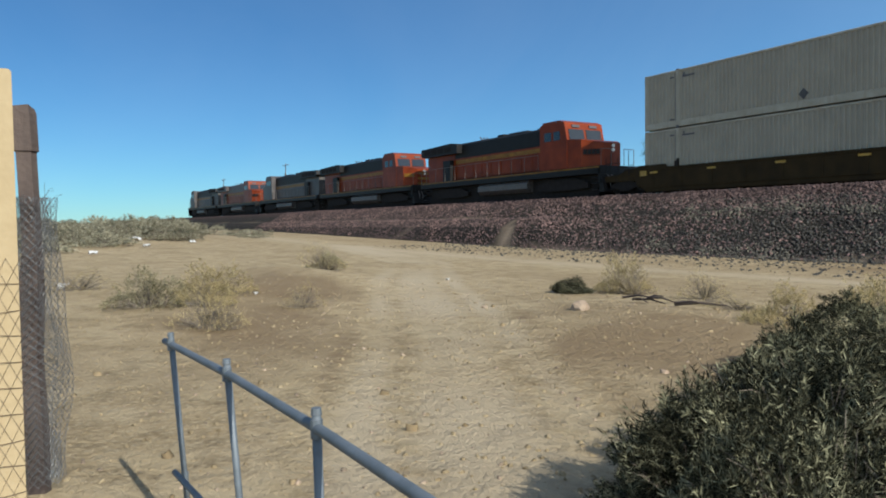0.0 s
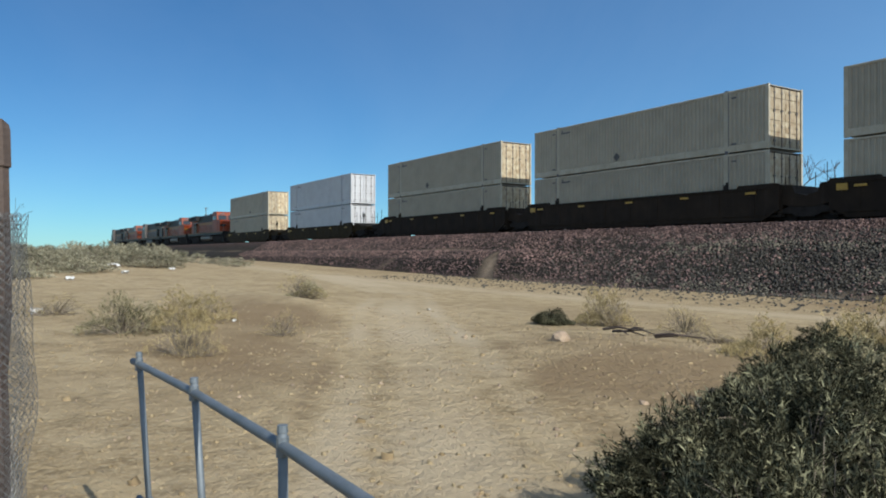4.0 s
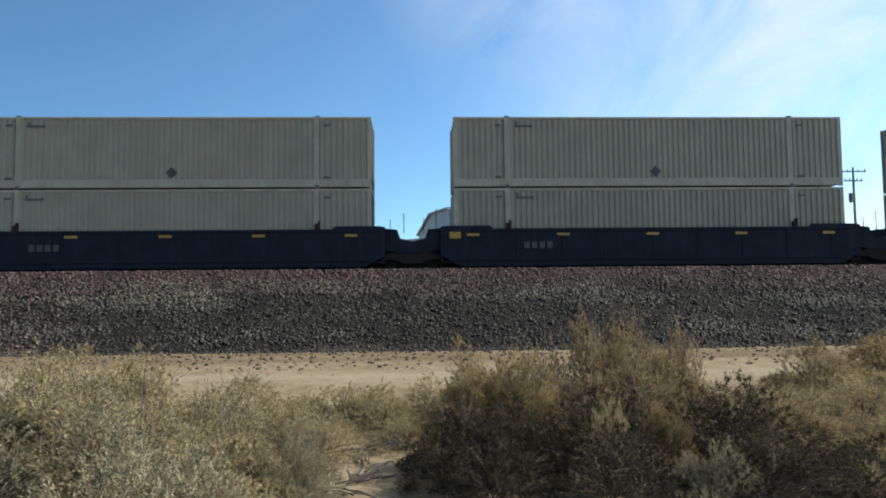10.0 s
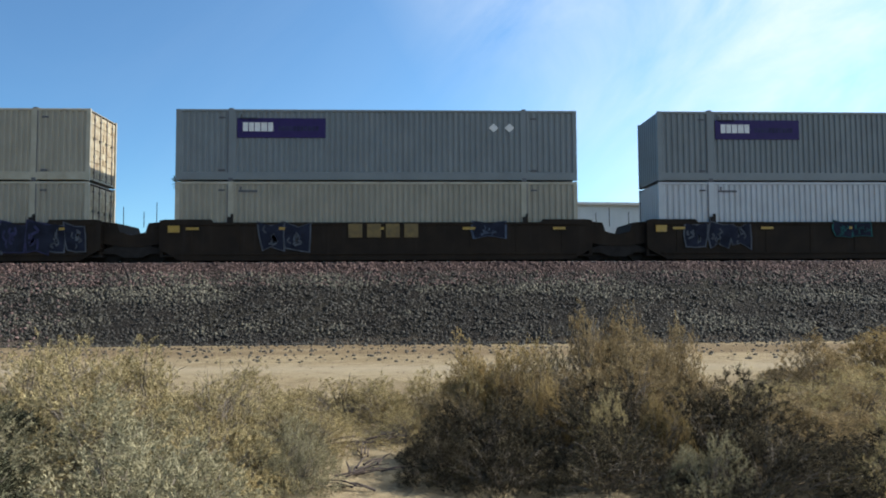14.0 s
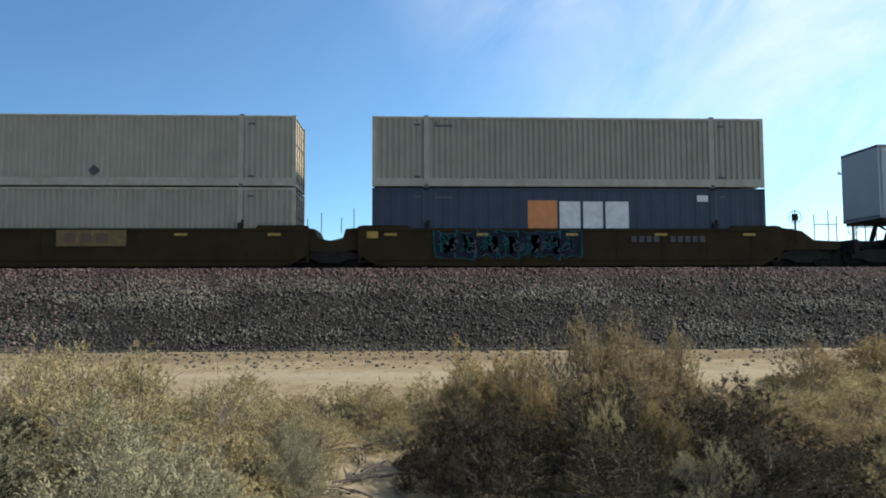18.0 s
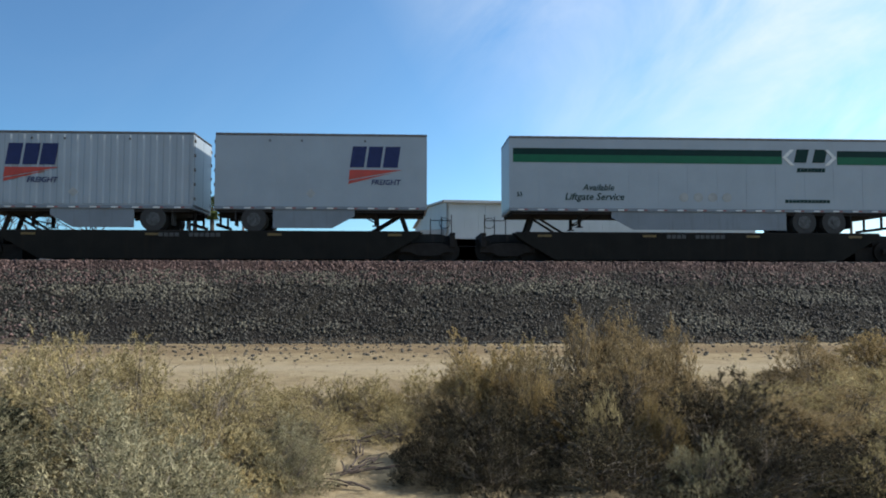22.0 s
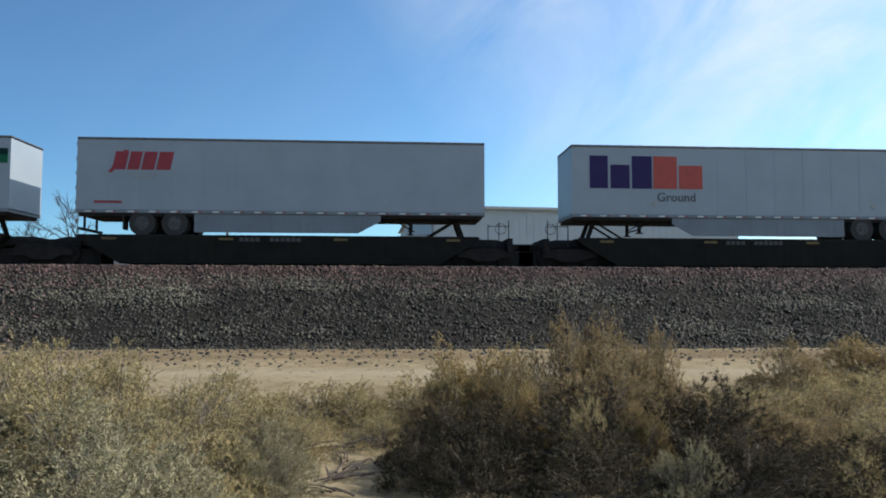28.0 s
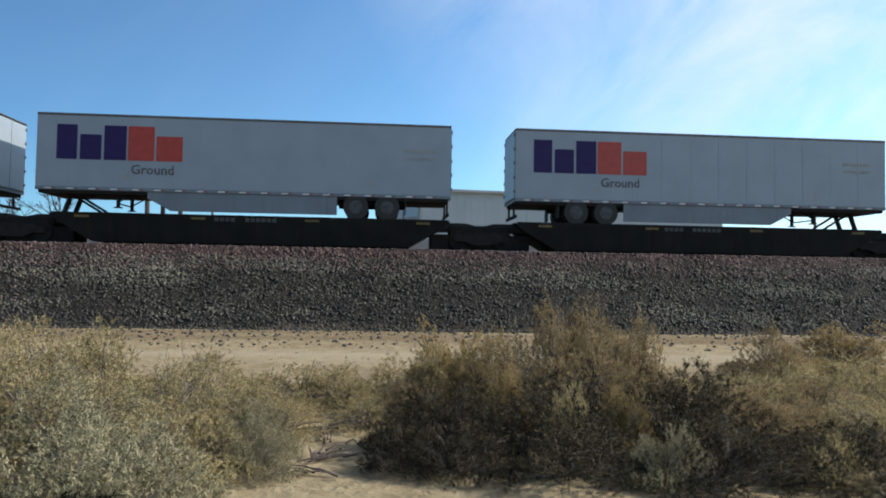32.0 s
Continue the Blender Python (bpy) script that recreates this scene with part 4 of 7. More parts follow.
def corrugated(m, x0, x1, y, out, z0, z1, pitch=0.28, depth=0.05):
    """A pressed steel side: upright ribs, out is -1 or 1."""
    n = max(1, round((x1 - x0) / pitch))
    p = (x1 - x0) / n
    prof = []
    for i in range(n):
        a = x0 + i * p
        prof += [(a, 0), (a + p * 0.36, 0), (a + p * 0.5, depth), (a + p * 0.86, depth)]
    prof.append((x1, 0))
    vs = [(x, y - out * d, z) for z in (z0, z1) for x, d in prof]
    k = len(prof)
    fs = [(i, i + 1, i + 1 + k, i + k) if out < 0 else (i + 1, i, i + k, i + 1 + k) for i in range(k - 1)]
    m.add(vs, fs)


def container_parts(kind, paint, frame_paint, plain=False):
    """Meshes of a 16.15 m box, 2.9 m high, doors to the rear: list of (name, mesh, label)."""
    Lc, H = 16.15, 2.88
    out = []
    pitch = 0.62 if plain else 0.225
    for sgn, nm in ((-1, "side_panel"), (1, "side_panel")):
        m = M()
        for a, b in ((0.16, 2.06), (2.3, 13.85), (14.09, 15.99)):
            corrugated(m, a, b, sgn * (BW - 0.012), sgn, 0.34, H - 0.1, pitch, 0.016 if plain else 0.048)
        out.append((nm, m.mesh(nm, paint), ""))
    out.append(("roof", M().box(0.05, Lc - 0.05, -BW + 0.03, BW - 0.03, H - 0.05, H - 0.02).mesh("roof", paint), ""))
    out.append(("floor", M().box(0.05, Lc - 0.05, -BW + 0.05, BW - 0.05, 0.06, 0.16).mesh("floor", frame_paint), ""))
    for sgn in (-1, 1):
        a, b = sorted((sgn * (BW - 0.1), sgn * BW))
        out.append(("bottom_rail", M().bevel_box(0.1, Lc - 0.1, a, b, 0.02, 0.34, 0.012).mesh("bottom_rail", frame_paint), ""))
        out.append(("top_rail", M().bevel_box(0.1, Lc - 0.1, a, b, H - 0.1, H, 0.012).mesh("top_rail", frame_paint), ""))
        for x in (0.0, 2.06, 13.85, Lc - 0.16):
            w = 0.16 if x in (0.0, Lc - 0.16) else 0.24
            out.append(("post", M().box(x, x + w, a, b + 0.0, 0.0, H).mesh("post", frame_paint), ""))
    for x in (2.05, 14.07):
        for sgn in (-1, 1):
            a, b = sorted((sgn * (BW - 0.03), sgn * (BW + 0.003)))
            out.append(("post_seam", M().box(x, x + 0.035, a, b, 0.3, H - 0.08).mesh("post_seam", MARK_D), "dark grimy seam"))
    for x in (2.1, 13.9):
        for sgn in (-1, 1):
            a, b = sorted((sgn * (BW - 0.18), sgn * (BW + 0.006)))
            out.append(("corner_casting", M().box(x, x + 0.17, a, b, -0.02, 0.1).mesh("corner_casting", MARK_D), ""))
            a, b = sorted((sgn * (BW - 0.18), sgn * (BW + 0.006)))
            out.append(("corner_casting", M().box(x, x + 0.17, a, b, H, H + 0.045).mesh("corner_casting", MARK_D), ""))
    # nose wall
    m = M()
    n, w = 9, 2.4 / 9
    prof = [(0.08, -1.2)]
    for i in range(n):
        y = -1.2 + i * w
        prof += [(0.05, y + 0.03), (0.02, y + 0.06), (0.02, y + w - 0.06), (0.05, y + w - 0.03)]
    prof.append((0.08, 1.2))
    k = len(prof)
    m.add([(q, y, z) for z in (0.15, H - 0.08) for q, y in prof], [(i, (i + 1) % k, (i + 1) % k + k, i + k) for i in range(k)] + [tuple(range(k - 1, -1, -1)), tuple(range(k, 2 * k))])
    out.append(("front_wall", m.mesh("front_wall", paint), ""))
    # doors
    for lo, hi in ((-1.18, -0.01), (0.01, 1.18)):
        m = M().box(Lc - 0.1, Lc - 0.06, lo, hi, 0.18, H - 0.12)
        for k in range(5):
            m.box(Lc - 0.06, Lc - 0.035, lo + 0.05, hi - 0.05, 0.3 + k * 0.5, 0.62 + k * 0.5)
        out.append(("door", m.mesh("door", DOOR if paint == BEIGE else paint), "rust-streaked rear door" if paint == BEIGE else ""))
    for y in (-0.85, -0.3, 0.3, 0.85):
        rod = M()
        rod.tube([(Lc - 0.01, y, 0.1), (Lc - 0.01, y, H - 0.08)], 0.02, 5)
        for z in (0.35, 1.0, 1.7, 2.5):
            rod.box(Lc - 0.05, Lc + 0.015, y - 0.06, y + 0.06, z, z + 0.06)
        out.append(("lock_rod", rod.mesh("lock_rod", STEEL), "steel lock rod"))
    # small markings
    m = M().box(2.5, 3.25, -BW - 0.004, -BW + 0.03, H - 0.42, H - 0.34)
    m.box(2.55, 2.62, -BW - 0.004, -BW + 0.03, H - 0.33, H - 0.2)
    m.box(1.7, 1.95, -BW - 0.004, -BW + 0.03, H - 0.38, H - 0.31)
    m.box(14.25, 14.5, -BW - 0.004, -BW + 0.03, H - 0.38, H - 0.31)
    m.box(1.7, 1.95, -BW - 0.004, -BW + 0.03, 0.36, 0.44)
    m.box(14.25, 14.5, -BW - 0.004, -BW + 0.03, 0.36, 0.44)
    out.append(("small_markings", m.mesh("small_markings", MARK_D), "small dark marks"))
    return out


def badge_mesh(x, z, r, mat):
    return M().wheel(x, -BW - 0.005, -BW + 0.03, z, r, 4).mesh("placard_badge", mat)


BOX_SETS = {
    "beige": (container_parts("beige", BEIGE, BEIGE_PLAIN), "beige corrugated steel freight container with rusty doors"),
    "white": (container_parts("white", WHITE, WHITE, True), "white smooth-panelled freight container"),
    "whiter": (container_parts("whiter", WHITE, WHITE), "white corrugated freight container"),
    "grey": (container_parts("grey", GREY_BOX, GREY_BOX), "grey corrugated freight container with a violet name panel"),
    "navy": (container_parts("navy", NAVY, NAVY, True), "navy freight container with orange and white emblem"),
}


def blocks(m, x, z, widths, h, gap, y=-BW - 0.006, lean=0.0):
    """A row of plain blocks for letters: lower left corner x, z."""
    for w in widths:
        if w > 0:
            m.prism([(x, z), (x + w, z), (x + w + lean, z + h), (x + lean, z + h)], y, y + 0.03)
        x += abs(w) + gap
    return x


def text_mesh(words, size, x, z, mat, y=-BW - 0.008, shear=0.0):
    """Lettering as a flat raised mesh on the camera's side."""
    cu = bpy.data.curves.new("lettering", "FONT")
    cu.body, cu.size, cu.extrude, cu.shear, cu.resolution_u, cu.offset = words, size, 0.002, shear, 2, 0.005
    ob = new("lettering", cu)
    me = bpy.data.meshes.new_from_object(ob.evaluated_get(bpy.context.evaluated_depsgraph_get()))
    bpy.data.objects.remove(ob)
    me.transform(Matrix.Translation((x, y, z)) @ Euler((radians(90), 0, 0)).to_matrix().to_4x4())
    me.materials.clear()
    me.materials.append(mat)
    return me


def container(kind, s, z, badge=None, group="containers"):
    parts, label = BOX_SETS[kind]
    ob = thing("freight_container", label + (" stacked on another" if z > 2 else " in a well car"), "container", group=group)
    for nm, me, lb in parts:
        p = part(nm, me, None, ob, lb)
        if nm == "small_markings":
            p["kind"] = "stuff"
    if badge:
        part("placard_badge", badge_mesh(badge, 0.62 if z > 2 else 2.0, 0.23, MARK_FAINT), None, ob, "faded dark badge")
    if kind == "grey":
        panel = part("name_panel", M().box(2.42, 5.95, -BW - 0.004, -BW + 0.03, 1.72, 2.52), PURPLE, ob, "dark violet name panel")
        m = M()
        blocks(m, 2.65, 1.98, (0.2, 0.2, 0.22, 0.24, 0.2), 0.36, 0.035, -BW - 0.008)
        pieces("pale_block", m, MARK_W, panel)
        m = M()
        blocks(m, 4.05, 2.0, (0.12,) * 11, 0.2, 0.03, -BW - 0.008)
        pieces("violet_block", m, PAINT_PURPLE, panel)
        m = M()
        for x in (12.75, 13.4):
            m.prism([(x, 1.98), (x + 0.2, 2.16), (x, 2.34), (x - 0.2, 2.16)], -BW - 0.006, -BW + 0.03)
        pieces("pale_diamond", m, MARK_W, ob, "pale diamond")
    if kind == "navy":
        m = M().box(6.3, 7.5, -BW - 0.006, -BW + 0.03, 1.15, 2.38)
        part("orange_emblem", m, PAINT_ORANGE, ob, "orange square emblem")
        m = M()
        blocks(m, 7.6, 1.22, (0.85, 0.8, 0.95), 1.12, 0.12, -BW - 0.006)
        pieces("white_block", m, MARK_W, ob, "large white block lettering")
        m = M().box(13.3, 13.75, -BW - 0.006, -BW + 0.03, 2.35, 2.6)
        part("white_mark", m, MARK_W, ob)
    return carried(ob, s, z)


def truck_parts(x, reach=2.05):
    """A four-wheeled truck under a car, centre at x: (name, mesh, label)."""
    out = []
    for dx in (-0.89, 0.89):
        m = M()
        for y in (-0.82, 0.72):
            m.wheel(x + dx, y, y + 0.1, 0.42, 0.42, 18)
        m.tube([(x + dx, -1.05, 0.42), (x + dx, 1.05, 0.42)], 0.075, 8)
        out.append(("wheelset", m.mesh("wheelset", GRIME), ""))
    for y in (-1.12, 0.98):
        m = M().prism([(x - 1.12, 0.34), (x - 0.7, 0.34), (x - 0.35, 0.18), (x + 0.35, 0.18), (x + 0.7, 0.34), (x + 1.12, 0.34), (x + 1.12, 0.52), (x + 0.5, 0.72), (x - 0.5, 0.72), (x - 1.12, 0.52)],
                      y, y + 0.14)
        out.append(("truck_frame", m.mesh("truck_frame", GRIME), ""))
    out.append(("bolster", M().bevel_box(x - reach, x + reach, -0.68, 0.68, 0.0, 0.64, 0.06).mesh("bolster", GRIME), ""))
    return out


def well_car(s, units, paint, style, label, top=1.56, end=1.7):
    """An articulated well car: units are the places of its boxes from s on. Its ends overhang by 2.6 m."""
    ob = thing("well_car", label, "rail car", group="well cars")
    first, last = units[0], units[-1] + 16.15
    for i, u in enumerate(units):
        a, b = u - 0.55, u + 16.7
        for y0, y1 in ((-1.42, -1.3), (1.3, 1.42)):
            m = M().prism([(a, 0.5), (a + 0.8, 0.05), (b - 0.8, 0.05), (b, 0.5), (b, end - 0.04), (b - 0.2, end), (b - 2.0, end), (b - 2.1, top), (a + 2.1, top), (a + 2.0, end), (a + 0.2, end), (a, end - 0.04)], y0, y1)
            m.box(a + 0.3, b - 0.3, y0 - 0.05, y1 + 0.05, top - 0.1, top - 0.02)
            m.box(a + 0.6, b - 0.6, y0 - 0.05, y1 + 0.05, 0.28, 0.36)
            for k in range(9):
                x = a + 1.2 + k * 1.85
                m.box(x, x + 0.09, y0 - 0.02, y1 + 0.02, 0.36, top - 0.1)
            side = part("side_sill", m, paint, ob)
            if y0 < 0:
                for k in range(5):
                    x = u + 0.5 + k * 3.65
                    part("marker", M().box(x, x + 0.5, -1.475, -1.45, top - 0.3, top - 0.2), MARK_Y, side, "yellow reflective marker")
                part("end_marker", M().box(a + 0.35, a + 0.8, -1.475, -1.44, top - 0.4, top - 0.13), MARK_Y, side, "yellow reflective panel")
                for q in (2.1, 13.9):
                    part("connector", M().prism([(u + q, top), (u + q + 0.2, top), (u + q + 0.2, end + 0.22), (u + q + 0.13, end + 0.22), (u + q + 0.13, end + 0.1), (u + q, end + 0.1)], -1.42, -1.28), GRIME, side)
        for q in (a - 0.3, b - 1.2):
            part("end_sill", M().box(q, q + 1.5, -0.62, 0.62, -0.02, 0.5), GRIME, ob)
        part("well_floor", M().box(a, b, -1.3, 1.3, 0.2, 0.27), GRIME, ob)
        for q in (a, b - 0.12):
            part("bulkhead", M().box(q, q + 0.12, -1.3, 1.3, 0.27, top - 0.1), paint, ob)
    ends = [first - 0.55] + [v - 1.68 for v in units[1:]] + [last + 0.55]
    for x in ends[1:-1]:                                           # where two units share a truck
        m = M().prism([(x - 1.3, 0.75), (x - 0.4, 0.62), (x + 0.4, 0.62), (x + 1.3, 0.75), (x + 1.25, end - 0.06), (x + 0.62, end - 0.12), (x + 0.5, 1.2), (x, 1.08), (x - 0.5, 1.2), (x - 0.62, end - 0.12), (x - 1.25, end - 0.06)], -1.15, 1.15)
        part("joint_platform", m, paint, ob)
        for nm, me, lb in truck_parts(x):
            part(nm, me, None, ob, lb)
        m = M()
        for dx in (-0.9, -0.35, 0.45, 0.95):
            m.tube([(x + dx, -1.2, 1.4), (x + dx, -1.2, 2.2 + 0.25 * math.sin(dx * 9))], 0.016, 5)
        pieces("grab_iron", m, GRIME, ob)
        if style == "stacks":
            for dx in (-0.95, 0.7):
                part("guide_post", M().bevel_box(x + dx, x + dx + 0.26, -1.2, -0.95, 1.6, 2.75, 0.02), GRIME, ob, "black box-section guide post")
    for x, d in ((ends[0], -1), (ends[-1], 1)):                     # outer ends: platform, truck, coupler
        m = M().prism([(x, 0.55), (x + d * 0.3, 0.7), (x + d * 2.5, 0.72), (x + d * 2.62, 0.85), (x + d * 2.62, 1.05), (x + d * 1.5, 1.1), (x + d * 1.0, end - 0.2), (x, end - 0.04)], -1.2, 1.2)
        part("end_platform", m, paint, ob)
        m = M().bevel_box(min(x + d * 2.3, x + d * 3.15), max(x + d * 2.3, x + d * 3.15), -0.17, 0.17, 0.72, 1.0, 0.04)
        m.bevel_box(min(x + d * 2.9, x + d * 3.2), max(x + d * 2.9, x + d * 3.2), -0.25, 0.12, 0.66, 1.04, 0.05)
        part("coupler", m, GRIME, ob)
        q = x + d * 2.55
        m = M().tube([(q, -0.45, 0.9), (q + d * 0.12, -0.47, 0.5), (q + d * 0.35, -0.45, 0.3), (q + d * 0.62, -0.4, 0.42), (q + d * 0.7, -0.35, 0.7)], 0.03, 6)
        part("air_hose", m, RUBBER, ob)
        part("uncoupling_lever", M().tube([(q, -1.2, 0.85), (q, -1.2, 0.62), (q + d * 0.1, -0.5, 0.62), (q + d * 0.25, -0.2, 0.95)], 0.02, 5), GRIME, ob)
        part("sill_step", M().tube([(q - d * 0.1, -1.25, 0.75), (q - d * 0.1, -1.25, 0.22), (q - d * 0.5, -1.25, 0.22), (q - d * 0.5, -1.25, 0.75)], 0.02, 5), GRIME, ob)
        for nm, me, lb in truck_parts(x + d * 1.1, 1.15):
            part(nm, me, None, ob, lb)
        rungs = M()
        m = M()
        for dx, h in ((0.7, 2.35), (1.5, 2.15), (2.1, 2.3), (2.45, 2.1)):
            m.tube([(x + d * dx, -1.25, 1.0), (x + d * dx, -1.25, h)], 0.018, 5)
        m.tube([(x + d * 1.5, -1.25, 1.75), (x + d * 2.45, -1.25, 1.75)], 0.018, 5)
        for z in (0.5, 0.85, 1.2, 1.55):
            rungs.tube([(x + d * 0.25, -1.32, z), (x + d * 0.65, -1.32, z)], 0.014, 4)
        pieces("handrail", m, GRIME, ob)
        pieces("rung", rungs, GRIME, ob)
        if d > 0:
            m = M()
            m.tube([(x + 1.0, -0.7, 1.0), (x + 1.0, -0.7, 2.1)], 0.04, 6)
            ring = [(x + 1.0 + 0.27 * math.cos(k * math.pi / 6), -0.72, 2.12 + 0.27 * math.sin(k * math.pi / 6)) for k in range(13)]
            m.tube(ring, 0.014, 4)
            for k in range(6):
                m.tube([(x + 1.0, -0.72, 2.12), ring[2 * k]], 0.009, 3)
            m.bevel_box(x + 0.9, x + 1.1, -0.76, -0.62, 1.95, 2.25, 0.03)
            part("hand_brake_wheel", m, GRIME, ob, "upright hand brake wheel")
        else:
            m = M().bevel_box(x - 1.5, x - 0.6, -0.8, -0.3, 1.0, end - 0.05, 0.06)
            m.tube([(x - 1.75, -0.5, 1.2), (x - 0.5, -0.5, 1.2)], 0.15, 8)
            part("brake_gear", m, GRIME, ob)
        if style == "stacks" and d < 0 or style == "stacks" and d > 0:
            q = x + d * 0.55
            part("guide_post", M().bevel_box(q, q + 0.26, -1.2, -0.95, 1.7, 2.7, 0.02), GRIME, ob, "black box-section guide post")
            m = M().tube([(q + 0.13, -1.05, 2.68), (q + d * 0.7, -1.05, 2.68), (q + d * 1.3, -1.05, 2.5), (q + d * 1.6, -1.05, 2.2)], 0.02, 5)
            part("air_hose", m, GRIME, ob)
    return carried(ob, s)


def spray(ob, x, w, z0, z1, mat, seed, label):
    """Spray-painted letter-like shapes on a car's side: jagged upright patches with a darker edge behind."""
    r = random.Random(seed)
    n = max(1, int(w / 0.8))
    h, p = z1 - z0, w / n
    fill, edge = M(), M()
    for i in range(n):
        a, b = x + i * p, x + (i + 1) * p - 0.05
        lean = r.uniform(-0.12, 0.16)
        pts = [(a + r.uniform(0, 0.15), z0 + h * r.uniform(0, 0.12)), (a + p * 0.45, z0 + h * r.uniform(0.0, 0.2)), (b - r.uniform(0, 0.1), z0 + h * r.uniform(-0.05, 0.1)), (b + lean * 0.5, z0 + h * r.uniform(0.35, 0.6)),
               (b + lean, z1 - h * r.uniform(0, 0.18)), (a + p * 0.5 + lean, z1 - h * r.uniform(0.0, 0.25)), (a + lean, z1 + h * r.uniform(-0.1, 0.05)), (a + r.uniform(-0.05, 0.08), z0 + h * 0.5)]
        cx, cz = sum(q[0] for q in pts) / 8, sum(q[1] for q in pts) / 8
        fill.prism(pts, -1.474 - 0.0012 * (i % 2), -1.46)
        edge.prism([(cx + (u - cx) * 1.14, cz + (v - cz) * 1.1) for u, v in pts], -1.4695 - 0.001 * (i % 2), -1.459)
    tagged(part("graffiti_edge", edge, mat, ob, "pale spray-painted outline"), kind="stuff")
    inner = M()
    for i in range(n):
        a = x + i * p
        for _ in range(6):                                        # curling strokes across each shape
            u, v = a + p * r.uniform(0.12, 0.6), z0 + h * r.uniform(0.12, 0.6)
            du, dv, w = p * r.uniform(-0.15, 0.35), h * r.uniform(0.12, 0.35), h * r.uniform(0.018, 0.045)
            q = [(u, v), (u + du, v + dv * 0.4), (u + du * 0.4, v + dv)]
            for (xa, za), (xb, zb) in zip(q, q[1:]):
                k = math.hypot(xb - xa, zb - za) + 1e-6
                ox, oz = -(zb - za) / k * w, (xb - xa) / k * w
                inner.prism([(xa - ox, za - oz), (xb - ox, zb - oz), (xb + ox, zb + oz), (xa + ox, za + oz)], -1.478, -1.47)
    tagged(part("graffiti_strokes", inner, mat, ob), kind="stuff")
    return tagged(part("graffiti", fill, PAINT_FILL, ob, label), kind="stuff")


def bars(ob, x, z, widths, h, mat, nm="lettering_bars", y=-1.481):
    m = M()
    blocks(m, x, z, widths, h, h * 0.35, y)
    return tagged(part(nm, m, mat, ob, "painted marks"), kind="stuff")


# boxes on the well cars: place, upper, lower, badge
STACKS = [(-28.15, "beige", "beige", 9.0), (-4.49, "whiter", "whiter", None), (19.12, "beige", "beige", 6.5), (38.77, "beige", "beige", 7.0), (58.23, "beige", "beige", 6.0),
          (81.98, "beige", "beige", 8.0), (105.35, "beige", "beige", 8.0), (124.84, "beige", "beige", None), (144.29, "beige", "white", 8.2), (167.87, "beige", "beige", 8.2),
          (187.35, "beige", "beige", 8.3), (206.91, "beige", "beige", None), (230.51, "beige", "beige", 8.2), (250.02, "grey", "beige", None), (269.52, "grey", "whiter", None),
          (292.78, "beige", "beige", 8.2), (312.29, "beige", "beige", 8.2), (331.5, "beige", "navy", None)]
for s, up, low, badge in STACKS:
    container(low, s, 0.33)
    container(up, s, 0.33 + 2.935, badge)

CARS = [([-28.15], CAR_YELLOW, "", "dark yellow-brown single well car"), ([-4.49], CAR_YELLOW, "", "dark yellow-brown single well car"),
        ([19.12, 38.77, 58.23], CAR_BROWN, "", "dark brown three-unit well car"), ([81.98], CAR_BROWN, "", "dark brown single well car"),
        ([105.35, 124.84, 144.29], CAR_BLACK, "stacks", "black three-unit well car with upright guide posts"), ([167.87, 187.35, 206.91], CAR_NAVY, "", "dark navy three-unit well car"),
        ([230.51, 250.02, 269.52], CAR_BROWN, "", "dark brown well car covered in faded graffiti"), ([292.78, 312.29, 331.5], CAR_YELLOW, "", "dirty yellow-brown three-unit well car")]
cars = []
for places, paint, style, label in CARS:
    low = len(places) == 1
    cars.append(well_car(places[0], [p - places[0] for p in places], paint, style, label, 1.3 if low else 1.5 if style else 1.56, 1.46 if low else 1.68))
# paintwork on the sills; x from the car's first box
c = cars[4]
for u in (0, 19.49, 38.94):
    part("length_mark", text_mesh("53", 0.52, u + 0.15, 0.72, MARK_GREY, -1.476), None, c, "faded painted length mark")
spray(c, 40.2, 1.3, 0.75, 1.45, PAINT_GREY, 1, "pale graffiti")
spray(c, 41.6, 0.9, 0.7, 1.5, MARK_GREY, 2, "round pale graffiti")
bars(c, 43.0, 1.0, (0.3,) * 7, 0.3, PAINT_RED)
part("oxide_patch", M().box(47.7, 51.6, -1.474, -1.46, 0.4, 1.55), PAINT_RED, c, "oxide red repainted patch")
bars(c, 24.0, 0.95, (0.35,) * 4 + (-0.3, 0.3, 0.3, 0.3), 0.3, MARK_FAINT)
bars(c, 4.6, 0.95, (0.35,) * 4 + (-0.3, 0.3, 0.3, 0.3), 0.3, MARK_FAINT)
c = cars[5]
for u in (0, 19.48, 39.04):
    bars(c, u + 2.8, 0.75, (0.22,) * 4, 0.26, MARK_FAINT)
c = cars[6]
spray(c, 0.1, 4.4, 0.4, 1.6, PAINT_BLUE, 3, "large pale blue graffiti")
bars(c, 3.1, 0.78, (0.26,) * 4 + (-0.4,) + (0.26,) * 6, 0.3, MARK_FAINT)
spray(c, 8.4, 2.0, 0.35, 1.6, PAINT_PURPLE, 4, "violet graffiti letter shape")
spray(c, 10.6, 2.4, 0.4, 1.55, PAINT_GREY, 5, "grey graffiti")
spray(c, 12.8, 2.0, 0.35, 1.6, PAINT_PURPLE, 6, "violet graffiti letter shape")
spray(c, 14.6, 1.6, 0.4, 1.5, PAINT_GREY, 7, "grey graffiti")
spray(c, 22.9, 2.0, 0.45, 1.6, PAINT_GREY, 8, "pale graffiti")
